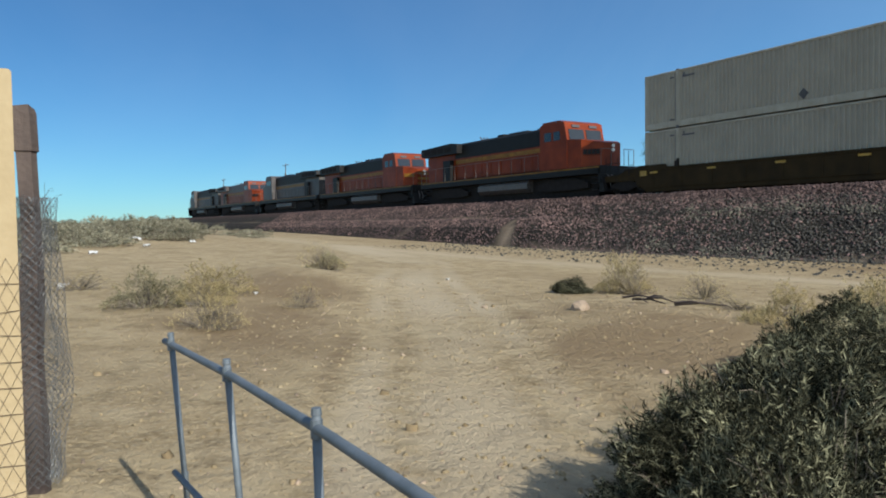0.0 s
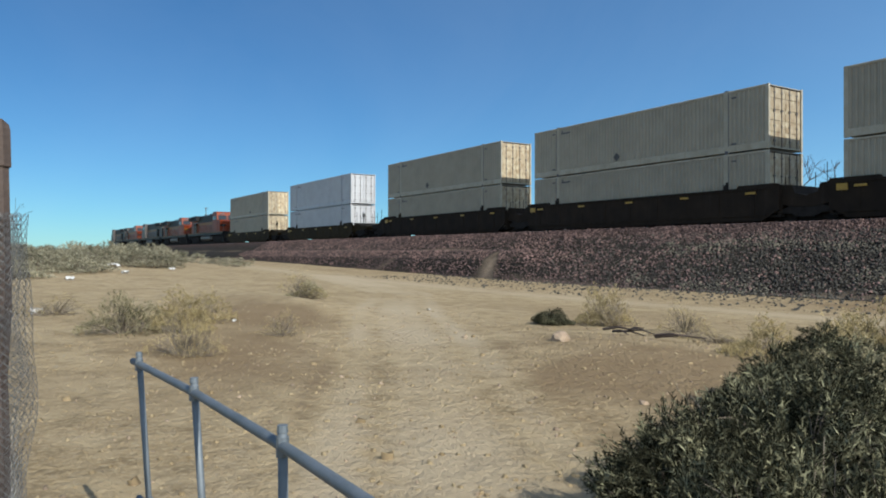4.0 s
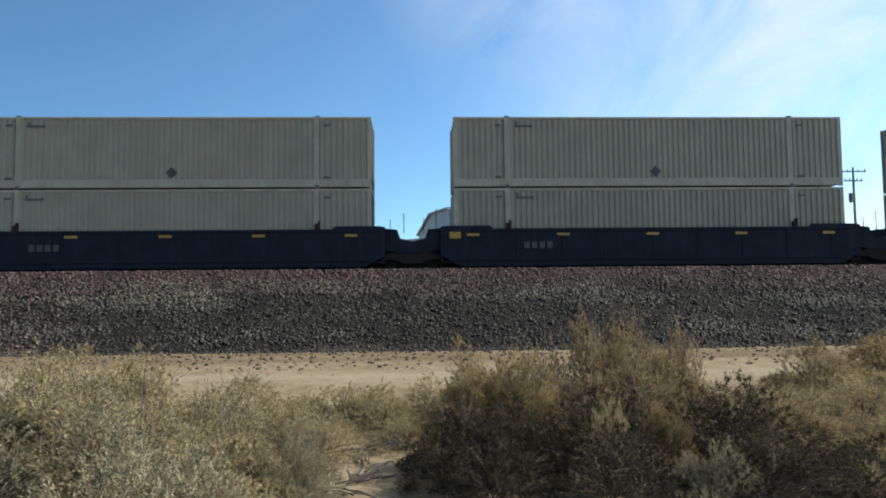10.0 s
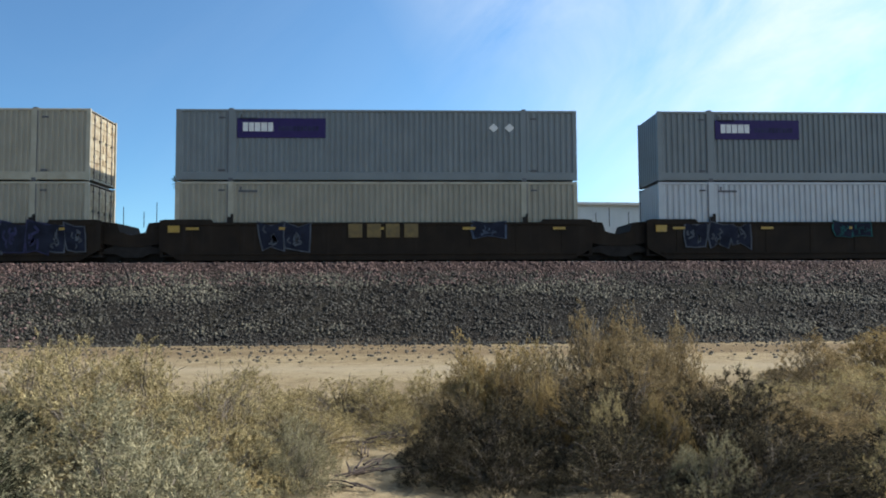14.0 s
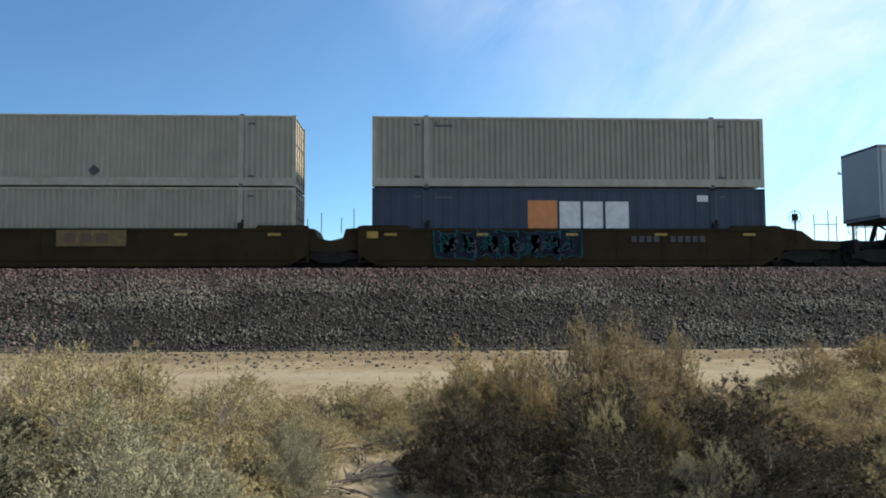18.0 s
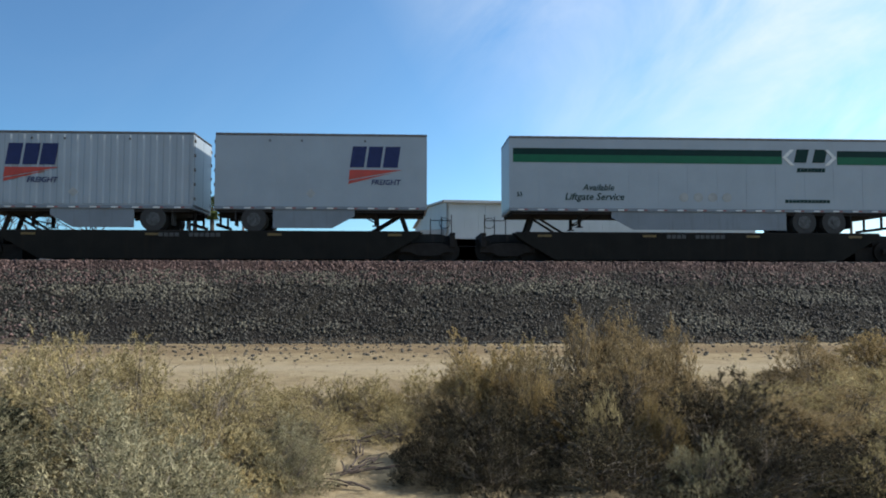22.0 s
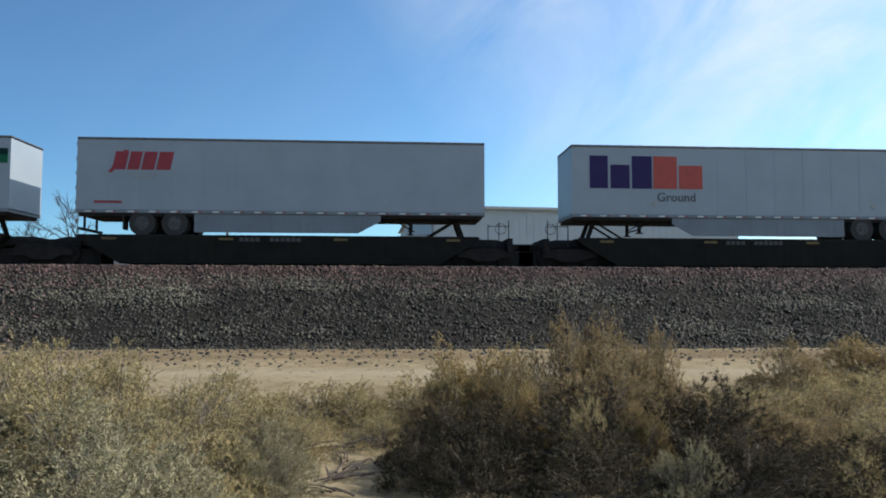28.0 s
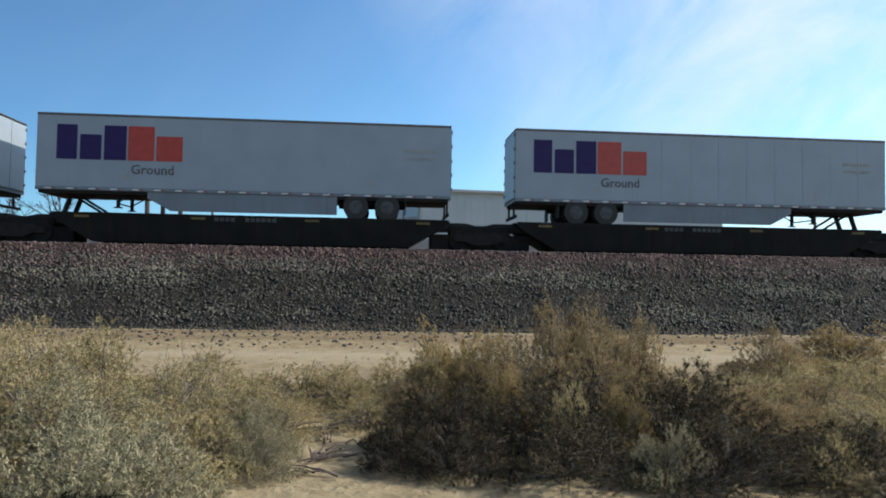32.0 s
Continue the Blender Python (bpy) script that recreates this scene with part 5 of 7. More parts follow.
bars(c, 26.4, 0.95, (0.55,) * 4, 0.55, MARK_DULL)
spray(c, 31.4, 1.3, 0.9, 1.6, PAINT_BLUE, 9, "pale blue graffiti")
spray(c, 40.0, 2.8, 0.5, 1.55, PAINT_GREY, 10, "outlined pale graffiti")
spray(c, 46.2, 1.6, 0.9, 1.6, PAINT_TEAL, 11, "green graffiti")
c = cars[7]
for u in (0.0, 19.51):
    patch = part("name_patch", M().box(u + 6.9, u + 9.6, -1.474, -1.46, 0.85, 1.48), MARK_DULL, c, "yellow name patch")
    for q in range(3):
        part("red_block", M().box(u + 7.2 + q * 0.62, u + 7.65 + q * 0.62, -1.48, -1.465, 0.98, 1.36), BROWN_SHIELD, patch)
spray(c, 41.2, 6.0, 0.35, 1.5, PAINT_TEAL, 12, "teal and dark bubble graffiti")
spray(c, 41.5, 5.4, 0.5, 1.3, PAINT_GREY, 13, "pale graffiti outline")
bars(c, 49.2, 1.0, (0.22,) * 4 + (-0.3,) + (0.22,) * 5, 0.24, MARK_FAINT)

# ---- trailers on spine cars ----
DECK = 1.12


def trailer(s, L, front_left, box_paint, livery, label, tandem=True, ribbed=False, skirt=True, drop=0.0):
    """A road trailer tied down on a spine car; u runs from its front to its rear."""
    ob = thing("semi_trailer", label, "trailer", group="trailers")
    z0, z1 = 2.02, 5.02 - drop
    X = (lambda u: u) if front_left else (lambda u: L - u)
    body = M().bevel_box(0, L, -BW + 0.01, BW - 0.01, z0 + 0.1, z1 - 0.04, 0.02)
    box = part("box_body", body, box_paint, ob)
    if ribbed:
        m = M()
        corrugated(m, 0.12, L - 0.12, -BW - 0.03, -1, z0 + 0.2, z1 - 0.15, 0.52, 0.03)
        part("ribbed_side", m, box_paint, box)
    else:
        m = M()
        for k in range(1, int(L / 1.23)):
            m.box(k * 1.23 - 0.012, k * 1.23 + 0.012, -BW + 0.003, -BW + 0.02, z0 + 0.16, z1 - 0.12)
        tagged(part("panel_seams", m, box_paint, box), kind="stuff")
    for z, h in ((z0, 0.14), (z1 - 0.1, 0.1)):
        m = M().bevel_box(0, L, -BW - 0.004, BW + 0.004, z, z + h, 0.015)
        part("bottom_rail" if z == z0 else "top_rail", m, SKIRT if z == z0 else STEEL, box)
    m = M()
    k = 0.35
    while k < L - 0.3:
        m.box(k, k + 0.26, -BW - 0.01, -BW + 0.02, z0 + 0.03, z0 + 0.085)
        k += 0.82
    tagged(part("reflective_strips", m, MARK_W, box, "white and red reflective strips"), kind="stuff")
    m = M()
    k = 0.61
    while k < L - 0.3:
        m.box(k, k + 0.14, -BW - 0.01, -BW + 0.02, z0 + 0.03, z0 + 0.085)
        k += 0.82
    tagged(part("red_strips", m, MARK_RED, box), kind="stuff")
    # added dark box: hides the bright underside, its shade painted as near-black
    part("underside_shade", M().box(0.1, L - 0.1, -BW + 0.06, BW - 0.06, z0 - 0.12, z0 - 0.004), GRIME, ob)
    # rear doors with hinges, and the bumper below
    rx = X(L)
    d = 1 if front_left else -1
    for lo, hi in ((-1.2, -0.015), (0.015, 1.2)):
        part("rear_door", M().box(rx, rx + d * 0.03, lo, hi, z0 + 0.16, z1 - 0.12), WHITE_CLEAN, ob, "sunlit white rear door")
    m = M()
    for y in (-1.22, 1.14):
        for q in range(5):
            m.box(rx, rx + d * 0.06, y, y + 0.09, z0 + 0.35 + q * 0.58, z0 + 0.47 + q * 0.58)
    tagged(part("hinges", m, STEEL, ob), kind="stuff")
    m = M()
    for y in (-0.62, 0.56):
        m.box(X(L - 0.12), X(L - 0.04), y, y + 0.07, z0 - 0.55, z0)
    m.box(X(L - 0.12), X(L - 0.04), -1.15, 1.15, z0 - 0.66, z0 - 0.55)
    part("rear_bumper", m, GRIME, ob)
    # running gear
    axles = (L - 2.55, L - 3.8) if tandem else (L - 1.55,)
    for a in axles:
        axle = part("axle", M().tube([(X(a), -1.1, DECK + 0.5), (X(a), 1.1, DECK + 0.5)], 0.07, 8), GRIME, ob)
        for y0, y1 in ((-1.27, -0.99), (-0.94, -0.66), (0.66, 0.94), (0.99, 1.27)):
            part("tyre", M().wheel(X(a), y0, y1, DECK + 0.5, 0.5, 22), RUBBER, axle)
        part("rim", M().wheel(X(a), -1.285, -1.2, DECK + 0.5, 0.27, 16), RIM, axle, "dusty grey wheel rim")
        part("hub", M().wheel(X(a), -1.32, -1.28, DECK + 0.5, 0.1, 10), RIM, axle)
        m = M()
        for q in range(8):
            t = q * math.pi / 4
            m.wheel(X(a) + 0.17 * math.cos(t), -1.3, -1.28, DECK + 0.5 + 0.17 * math.sin(t), 0.022, 6)
        tagged(part("wheel_nuts", m, RIM, axle), kind="stuff")
    mid = sum(axles) / len(axles)
    m = M().box(X(mid - 1.4), X(mid + 1.4), -0.75, -0.6, z0 - 0.3, z0)
    m.box(X(mid - 1.4), X(mid + 1.4), 0.6, 0.75, z0 - 0.3, z0)
    m.box(X(mid - 1.1), X(mid + 1.1), -0.6, 0.6, z0 - 0.3, z0 - 0.1)
    part("bogie_frame", m, GRIME, ob)
    m = M()
    for y in (-1.25, 0.7):
        m.box(X(axles[0] + 0.72), X(axles[0] + 0.75), y, y + 0.55, DECK + 0.25, z0 + 0.02)
    pieces("mud_flap", m, RUBBER, ob)
    # landing legs
    leg = 2.9 if L > 10 else 2.0
    m = M()
    for y in (-0.85, 0.75):
        m.box(X(leg), X(leg + 0.12), y, y + 0.1, DECK + 0.3, z0)
        m.tube([(X(leg + 0.06), y + 0.05, DECK + 0.5), (X(leg + 0.75), y + 0.05, z0)], 0.03, 5)
        m.box(X(leg - 0.08), X(leg + 0.2), y - 0.05, y + 0.15, DECK + 0.27, DECK + 0.31)
    m.tube([(X(leg + 0.06), -0.85, z0 - 0.45), (X(leg + 0.06), 0.85, z0 - 0.45)], 0.03, 5)
    part("landing_gear", m, GRIME, ob)
    if skirt:
        a, b = leg + (1.3 if L > 10 else 0.9), axles[-1] - 0.75
        if b - a > 0.8:
            m = M().prism([(X(a), z0), (X(b), z0), (X(b), DECK + 0.16), (X(a + 0.9), DECK + 0.16), (X(a), z0 - 0.25)], -1.24, -1.2)
            part("side_skirt", m, SKIRT, ob, "grime-streaked grey side skirt panel")
    livery(ob, L, z0, z1)
    return carried(ob, s)


def flat(ob, m, mat, label, nm="emblem"):
    return pieces(nm, m, mat, ob, label) if isinstance(m, M) else part(nm, m, mat, ob, label)


Y = -BW - 0.006


def violet_orange(ob, L, z0, z1):
    m = M()
    blocks(m, 0.75, z0 + 1.2, (0.76,), 1.35, 0.09, Y)
    blocks(m, 1.62, z0 + 1.2, (0.8,), 0.98, 0.09, Y)
    blocks(m, 2.52, z0 + 1.2, (0.84,), 1.35, 0.09, Y)
    flat(ob, m, PURPLE, "large dark violet block lettering")
    m = M()
    blocks(m, 3.42, z0 + 1.2, (1.0,), 1.35, 0.09, Y)
    blocks(m, 4.5, z0 + 1.2, (1.0,), 0.98, 0.09, Y)
    flat(ob, m, ORANGE_RED, "large orange-red block lettering")
    part("lettering", text_mesh("Ground", 0.52, 3.55, z0 + 0.68, MARK_D), None, ob, "grey lettering")
    m = M()
    for x in (3.45, 12.85):
        m.prism([(x, z0 + 0.42), (x + 0.14, z0 + 0.56), (x, z0 + 0.7), (x - 0.14, z0 + 0.56)], Y, Y + 0.03)
    pieces("placard", m, MARK_GREY, ob)
    m = M()
    blocks(m, L - 1.9, z0 + 1.85, (0.13,) * 8, 0.13, 0.03, Y)
    blocks(m, L - 1.9, z0 + 1.55, (0.13,) * 8, 0.11, 0.03, Y)
    tagged(part("small_bars", m, MARK_GREY, ob), kind="stuff")


def blue_wedge(at, proud=0.0):
    Y = -BW - 0.006 - proud

    def livery(ob, L, z0, z1):
        x = 1.15 if at == "left" else L - 3.1
        m = M()
        blocks(m, x, z0 + 1.72, (0.56, 0.56, 0.6), 0.85, 0.1, Y, 0.12)
        flat(ob, m, BLUE, "slanted dark blue block lettering")
        m = M().prism([(x - 0.05, z0 + 1.22), (x + 2.1, z0 + 1.62), (x + 0.0, z0 + 1.62)], Y, Y + 0.03)
        m.prism([(x - 0.05, z0 + 1.05), (x + 1.7, z0 + 1.5), (x - 0.03, z0 + 1.18)], Y - 0.001, Y + 0.03)
        flat(ob, m, ORANGE_RED, "orange wedge")
        part("lettering", text_mesh("FREIGHT", 0.3, x + 0.85, z0 + 1.02, BLUE, Y - 0.002, 0.2), None, ob)
        m = M()
        x = L * 0.45
        m.prism([(x, z0 + 0.45), (x + 0.2, z0 + 0.65), (x, z0 + 0.85), (x - 0.2, z0 + 0.65)], Y, Y + 0.03)
        pieces("placard", m, MARK_GREY, ob)
        m = M()
        for q in (0.25, 0.4, 0.7):
            m.box(L * q, L * q + 0.08, Y, Y + 0.03, z1 - 0.34, z1 - 0.26)
        pieces("small_mark", m, MARK_D, ob)
    return livery


def dark_name(ob, L, z0, z1):
    m = M()
    blocks(m, 1.15, z0 + 0.98, (0.7, 0.88, 0.82, 0.75, 1.15, 0.82, 0.75), 1.0, 0.1, Y - 0.035)
    flat(ob, m, BLUE, "very large dark navy block lettering")
    m = M()
    for x in (2.7, 4.3):
        m.prism([(x, z0 + 0.42), (x + 0.2, z0 + 0.6), (x, z0 + 0.78), (x - 0.2, z0 + 0.6)], Y - 0.035, Y + 0.03)
    pieces("placard", m, MARK_GREY, ob)


def blue_band(ob, L, z0, z1):
    m = M().prism([(L - 4.35, z1 - 1.2), (L - 0.05, z1 - 1.2), (L - 0.05, z1 - 0.68), (L - 4.15, z1 - 0.68)], Y, Y + 0.03)
    band = flat(ob, m, NAVY, "dark blue slanted band")
    m = M()
    blocks(m, L - 4.1, z1 - 1.12, (0.36, 0.36, 0.34), 0.38, 0.06, Y - 0.004, 0.08)
    pieces("gold_block", m, GOLD, band)
    m = M()
    for q in (0.1, 0.35, 0.6):
        m.box(L - 4.2 + q * 5, L - 3.8 + q * 5, Y, Y + 0.03, z1 - 0.52, z1 - 0.38)
    tagged(part("small_bars", m, MARK_GREY, ob), kind="stuff")
    m = M()
    for x in (4.2, 4.75):
        m.prism([(x, z0 + 0.6), (x + 0.2, z0 + 0.8), (x, z0 + 1.0), (x - 0.2, z0 + 0.8)], Y, Y + 0.03)
    pieces("placard", m, MARK_GREY, ob)


def green_bands(front_left):
    def livery(ob, L, z0, z1):
        zb = z1 - 1.08
        e = L - 4.2 if front_left else 3.0
        for a, b in ((0.15, e - 0.5), (e + 1.85, L - 0.1)):
            part("dark_green_band", M().box(a, b, Y, Y + 0.03, zb + 0.32, zb + 0.58), DARK_GREEN, ob)
            part("green_band", M().box(a, b, Y, Y + 0.03, zb, zb + 0.318), GREEN, ob)
        m = M()
        blocks(m, e, zb + 0.08, (0.52, -0.02, 0.52), 0.55, 0.12, Y, 0.14)
        flat(ob, m, DARK_GREEN, "slanted dark green block lettering")
        m = M()
        for q, g in ((e - 0.14, -1), (e + 1.48, 1)):
            m.prism([(q, zb + 0.62), (q + g * 0.34, zb + 0.29), (q, zb - 0.04), (q - g * 0.16, zb - 0.04), (q + g * 0.16, zb + 0.29), (q - g * 0.16, zb + 0.62)][::g], Y - 0.002, Y + 0.03)
        pieces("white_chevron", m, MARK_W, ob, "white chevron")
        m = M()
        blocks(m, e + 0.12, zb - 0.32, (0.13,) * 8, 0.17, 0.02, Y, 0.03)
        flat(ob, m, DARK_GREEN, "small dark green bars", "small_bars")
        x = 2.25 if front_left else L - 4.6
        part("lettering", text_mesh("Available", 0.36, x + 0.75, z0 + 0.86, DARK_GREEN, shear=0.25), None, ob)
        part("lettering", text_mesh("Liftgate Service", 0.4, x, z0 + 0.47, DARK_GREEN, shear=0.25), None, ob)
        m = M()
        blocks(m, L - 4.6 if front_left else 2.9, z0 + 0.4, (0.13,) * 12, 0.13, 0.03, Y)
        tagged(part("address_bars", m, DARK_GREEN, ob, "dark green bars"), kind="stuff")
        m = M()
        for q in range(4):
            m.wheel((7.2 if front_left else 7.6) + q * 0.6, Y, Y + 0.03, z0 + 0.6, 0.19, 12)
        pieces("round_placard", m, MARK_GREY, ob, "round faded placard holder")
        part("length_mark", text_mesh("53", 0.24, 0.3 if front_left else L - 0.6, z0 + 0.6, DARK_GREEN), None, ob)
    return livery


def shield(ob, L, z0, z1):
    x, z = 1.4, z0 + 0.95
    m = M().prism([(x, z + 1.05), (x, z + 0.4), (x + 0.12, z + 0.2), (x + 0.5, z), (x + 0.88, z + 0.2), (x + 1.0, z + 0.4), (x + 1.0, z + 1.05)], Y, Y + 0.03)
    e = flat(ob, m, BROWN_SHIELD, "brown and gold shield emblem")
    m = M().prism([(x + 0.04, z + 1.02), (x + 0.04, z + 0.85), (x + 0.5, z + 0.98), (x + 0.96, z + 1.02)], Y - 0.004, Y + 0.03)
    blocks(m, x + 0.16, z + 0.32, (0.18, 0.18, 0.16), 0.36, 0.06, Y - 0.004)
    pieces("gold_block", m, GOLD, e)
    part("pale_stripe", M().box(0.1, L - 0.1, Y, Y + 0.03, z1 - 0.5, z1 - 0.36), MARK_W, ob, "pale stripe")


def red_name(ob, L, z0, z1):
    m = M()
    blocks(m, 1.35, z0 + 1.72, (0.5, 0.45, 0.5, 0.55), 0.72, 0.08, Y, 0.14)
    m.prism([(1.2, z0 + 1.6), (1.36, z0 + 1.6), (1.98, z0 + 2.5), (1.8, z0 + 2.5)], Y - 0.001, Y + 0.03)
    flat(ob, m, RED, "slanted dark red block lettering")
    part("lettering", text_mesh("L E A S E", 0.3, 2.0, z0 + 1.38, MARK_GREY), None, ob)
    m = M()
    blocks(m, 0.7, z0 + 0.38, (0.1,) * 9, 0.1, 0.02, Y)
    tagged(part("small_bars", m, RED, ob), kind="stuff")


def plain_white(ob, L, z0, z1):
    m = M().box(0.5, 0.75, Y, Y + 0.03, z0 + 0.5, z0 + 0.66)
    blocks(m, L - 3.2, z0 + 0.62, (0.1,) * 12, 0.07, 0.02, Y)
    tagged(part("small_bars", m, MARK_GREY, ob), kind="stuff")
    part("vent_mark", M().box(L * 0.55, L * 0.55 + 0.3, Y, Y + 0.03, z1 - 0.42, z1 - 0.26), MARK_D, ob)


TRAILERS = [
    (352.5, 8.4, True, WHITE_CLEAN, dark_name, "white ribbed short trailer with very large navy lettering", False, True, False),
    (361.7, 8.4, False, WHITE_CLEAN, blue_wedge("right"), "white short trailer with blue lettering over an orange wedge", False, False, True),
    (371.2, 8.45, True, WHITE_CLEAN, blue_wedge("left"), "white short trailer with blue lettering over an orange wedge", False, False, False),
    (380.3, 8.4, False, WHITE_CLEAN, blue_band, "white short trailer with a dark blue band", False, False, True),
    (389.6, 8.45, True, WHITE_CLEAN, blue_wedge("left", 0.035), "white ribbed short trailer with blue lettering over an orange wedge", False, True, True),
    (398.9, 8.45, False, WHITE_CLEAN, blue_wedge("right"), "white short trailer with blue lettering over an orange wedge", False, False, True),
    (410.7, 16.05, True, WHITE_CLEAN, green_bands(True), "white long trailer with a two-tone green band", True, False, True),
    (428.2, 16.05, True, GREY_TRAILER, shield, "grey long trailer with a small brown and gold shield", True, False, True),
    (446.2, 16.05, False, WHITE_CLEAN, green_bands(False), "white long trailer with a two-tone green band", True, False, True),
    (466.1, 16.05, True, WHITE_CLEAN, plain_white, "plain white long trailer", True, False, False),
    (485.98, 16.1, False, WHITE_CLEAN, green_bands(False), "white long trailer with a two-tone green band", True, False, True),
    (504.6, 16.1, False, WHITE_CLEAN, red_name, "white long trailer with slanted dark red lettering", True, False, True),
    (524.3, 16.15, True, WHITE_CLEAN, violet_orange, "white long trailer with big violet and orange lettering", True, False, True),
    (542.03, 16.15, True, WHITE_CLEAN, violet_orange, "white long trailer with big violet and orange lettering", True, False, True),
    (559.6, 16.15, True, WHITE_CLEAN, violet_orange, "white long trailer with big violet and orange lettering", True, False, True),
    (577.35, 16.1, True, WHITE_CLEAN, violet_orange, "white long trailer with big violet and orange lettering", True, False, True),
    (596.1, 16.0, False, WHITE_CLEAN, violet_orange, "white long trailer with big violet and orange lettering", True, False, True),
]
for t in TRAILERS:
    trailer(*t, drop=-0.08 if t[0] < 425 else 0.0)


def spine_car(s, platforms, hitches, label):
    """A spine car: platforms are (from, to) along it, trucks between them; hitches (x, lean) stand up and hold the trailers' noses."""
    ob = thing("spine_car", label, "rail car", group="spine cars")
    for a, b in platforms:
        prof = [(a, 0.78), (a + 1.6, 0.78), (a + 2.9, 0.04), (b - 2.9, 0.04), (b - 1.6, 0.78), (b, 0.78), (b, DECK - 0.12), (b - 0.5, DECK), (a + 0.5, DECK), (a, DECK - 0.12)]
        deck = part("platform", M().prism(prof, -0.5, 0.5), CAR_BLACK, ob)
        for y0, y1 in ((-1.32, -0.75), (0.75, 1.32)):
            m = M().prism([(a + 1.6, 0.8), (a + 2.9, 0.04), (b - 2.9, 0.04), (b - 1.6, 0.8), (b - 1.2, DECK), (a + 1.2, DECK)], y0, y1)
            part("wheel_tread", m, CAR_SOOT, deck)
            part("tread_lip", M().box(a + 1.3, b - 1.3, y0 if y0 < 0 else y1 - 0.05, y0 + 0.05 if y0 < 0 else y1, DECK, DECK + 0.05), GRIME, deck)
        m = M()
        n = int((b - a) / 2.2)
        for k in range(1, n):
            x = a + k * (b - a) / n
            m.box(x - 0.08, x + 0.08, -1.3, 1.3, 0.5, DECK - 0.06)
        tagged(part("cross_bearers", m, GRIME, deck), kind="stuff")
        for k in range(4):
            x = a + 2.2 + k * (b - a - 4.8) / 3
            part("marker", M().box(x, x + 0.55, -1.335, -1.3, DECK - 0.15, DECK - 0.06), MARK_DULL, deck, "dull yellow marker")
        m = M()
        blocks(m, a + 7.5, DECK - 0.2, (0.16,) * 4 + (-0.3,) + (0.16,) * 6, 0.15, 0.05, -1.335)
        tagged(part("number_bars", m, MARK_FAINT, deck), kind="stuff")
    ends = [platforms[0][0]] + [(p[1] + q[0]) / 2 for p, q in zip(platforms, platforms[1:])] + [platforms[-1][1]]
    for i, x in enumerate(ends):
        if 0 < i < len(ends) - 1:
            part("joint", M().bevel_box(x - 1.25, x + 1.25, -0.6, 0.6, 0.62, 1.02, 0.05), GRIME, ob)
            at = x
        else:
            d = -1 if i == 0 else 1
            m = M().bevel_box(min(x, x + d * 1.0), max(x, x + d * 1.0), -0.17, 0.17, 0.66, 0.96, 0.04)
            m.box(x - 0.1, x + 0.1, -1.3, 1.3, 0.55, DECK)
            part("coupler", m, GRIME, ob)
            m = M()
            for dx in (0.05, 0.45, 0.9):
                m.tube([(x - d * dx, -1.2, DECK - 0.1), (x - d * dx, -1.2, DECK + 0.75 - dx * 0.2)], 0.02, 5)
            m.tube([(x - d * 0.05, -1.2, DECK + 0.5), (x - d * 0.9, -1.2, DECK + 0.5)], 0.016, 5)
            ring = [(x - d * 0.3 + 0.22 * math.cos(k * math.pi / 6), -0.6, DECK + 0.45 + 0.22 * math.sin(k * math.pi / 6)) for k in range(13)]
            pieces("handrail", m, GRIME, ob)
            part("brake_wheel", M().tube(ring, 0.014, 4), GRIME, ob)
            at = x - d * 1.0
        for nm, me, lb in truck_parts(at):
            part(nm, me, None, ob, lb)
    for x, lean in hitches:
        m = M()
        for y in (-0.55, 0.45):
            m.prism([(x - 0.09, DECK - 0.05), (x + 0.09, DECK - 0.05), (x + lean * 0.32 + 0.09, 1.99), (x + lean * 0.32 - 0.09, 1.99)], y, y + 0.1)
            m.tube([(x + lean * 0.35, y + 0.05, 1.9), (x + lean * 1.55, y + 0.05, DECK + 0.05)], 0.05, 5)
        m.bevel_box(x + lean * 0.32 - 0.45, x + lean * 0.32 + 0.45, -0.6, 0.6, 1.92, 2.02, 0.02)
        part("hitch", m, GRIME, ob, "raised steel trailer hitch with a slanting strut")
    return carried(ob, s)


def spine_group(items, label):
    """items: (place, length, front is left) of each trailer or pair on a platform."""
    s0 = items[0][0]
    plats, hitches = [], []
    for s, L, fronts in items:
        plats.append((s - s0 - 0.45, s - s0 + L + 0.45))
        for f in fronts:
            hitches.append((f - s0, 1 if f < s + L / 2 else -1))
    for i in range(len(plats) - 1):
        gap = (plats[i][1] + plats[i + 1][0]) / 2
        plats[i] = (plats[i][0], gap - 0.1)
        plats[i + 1] = (gap + 0.1, plats[i + 1][1])
    a, b = plats[0][0], plats[-1][1]
    plats[0] = (a - 0.6, plats[0][1])
    plats[-1] = (plats[-1][0], b + 0.6)
    spine_car(s0, plats, hitches, label)


spine_group([(352.5, 17.6, (353.2, 369.4)), (371.2, 17.5, (371.9, 388.0)), (389.6, 17.75, (390.3, 406.6))], "dark three-platform spine car carrying pairs of short trailers")
spine_group([(410.7, 16.05, (411.5,)), (428.2, 16.05, (429.0,)), (446.2, 16.05, (461.4,))], "dark three-platform spine car carrying long trailers")
spine_group([(466.1, 16.05, (466.9,)), (485.98, 16.1, (501.2,)), (504.6, 16.1, (519.9,))], "dark three-platform spine car carrying long trailers")
spine_group([(524.3, 16.15, (525.1,)), (542.03, 16.15, (542.8,)), (559.6, 16.15, (560.4,)), (577.35, 16.1, (578.1,)), (596.1, 16.0, (611.3,))], "dark five-platform spine car carrying long trailers")


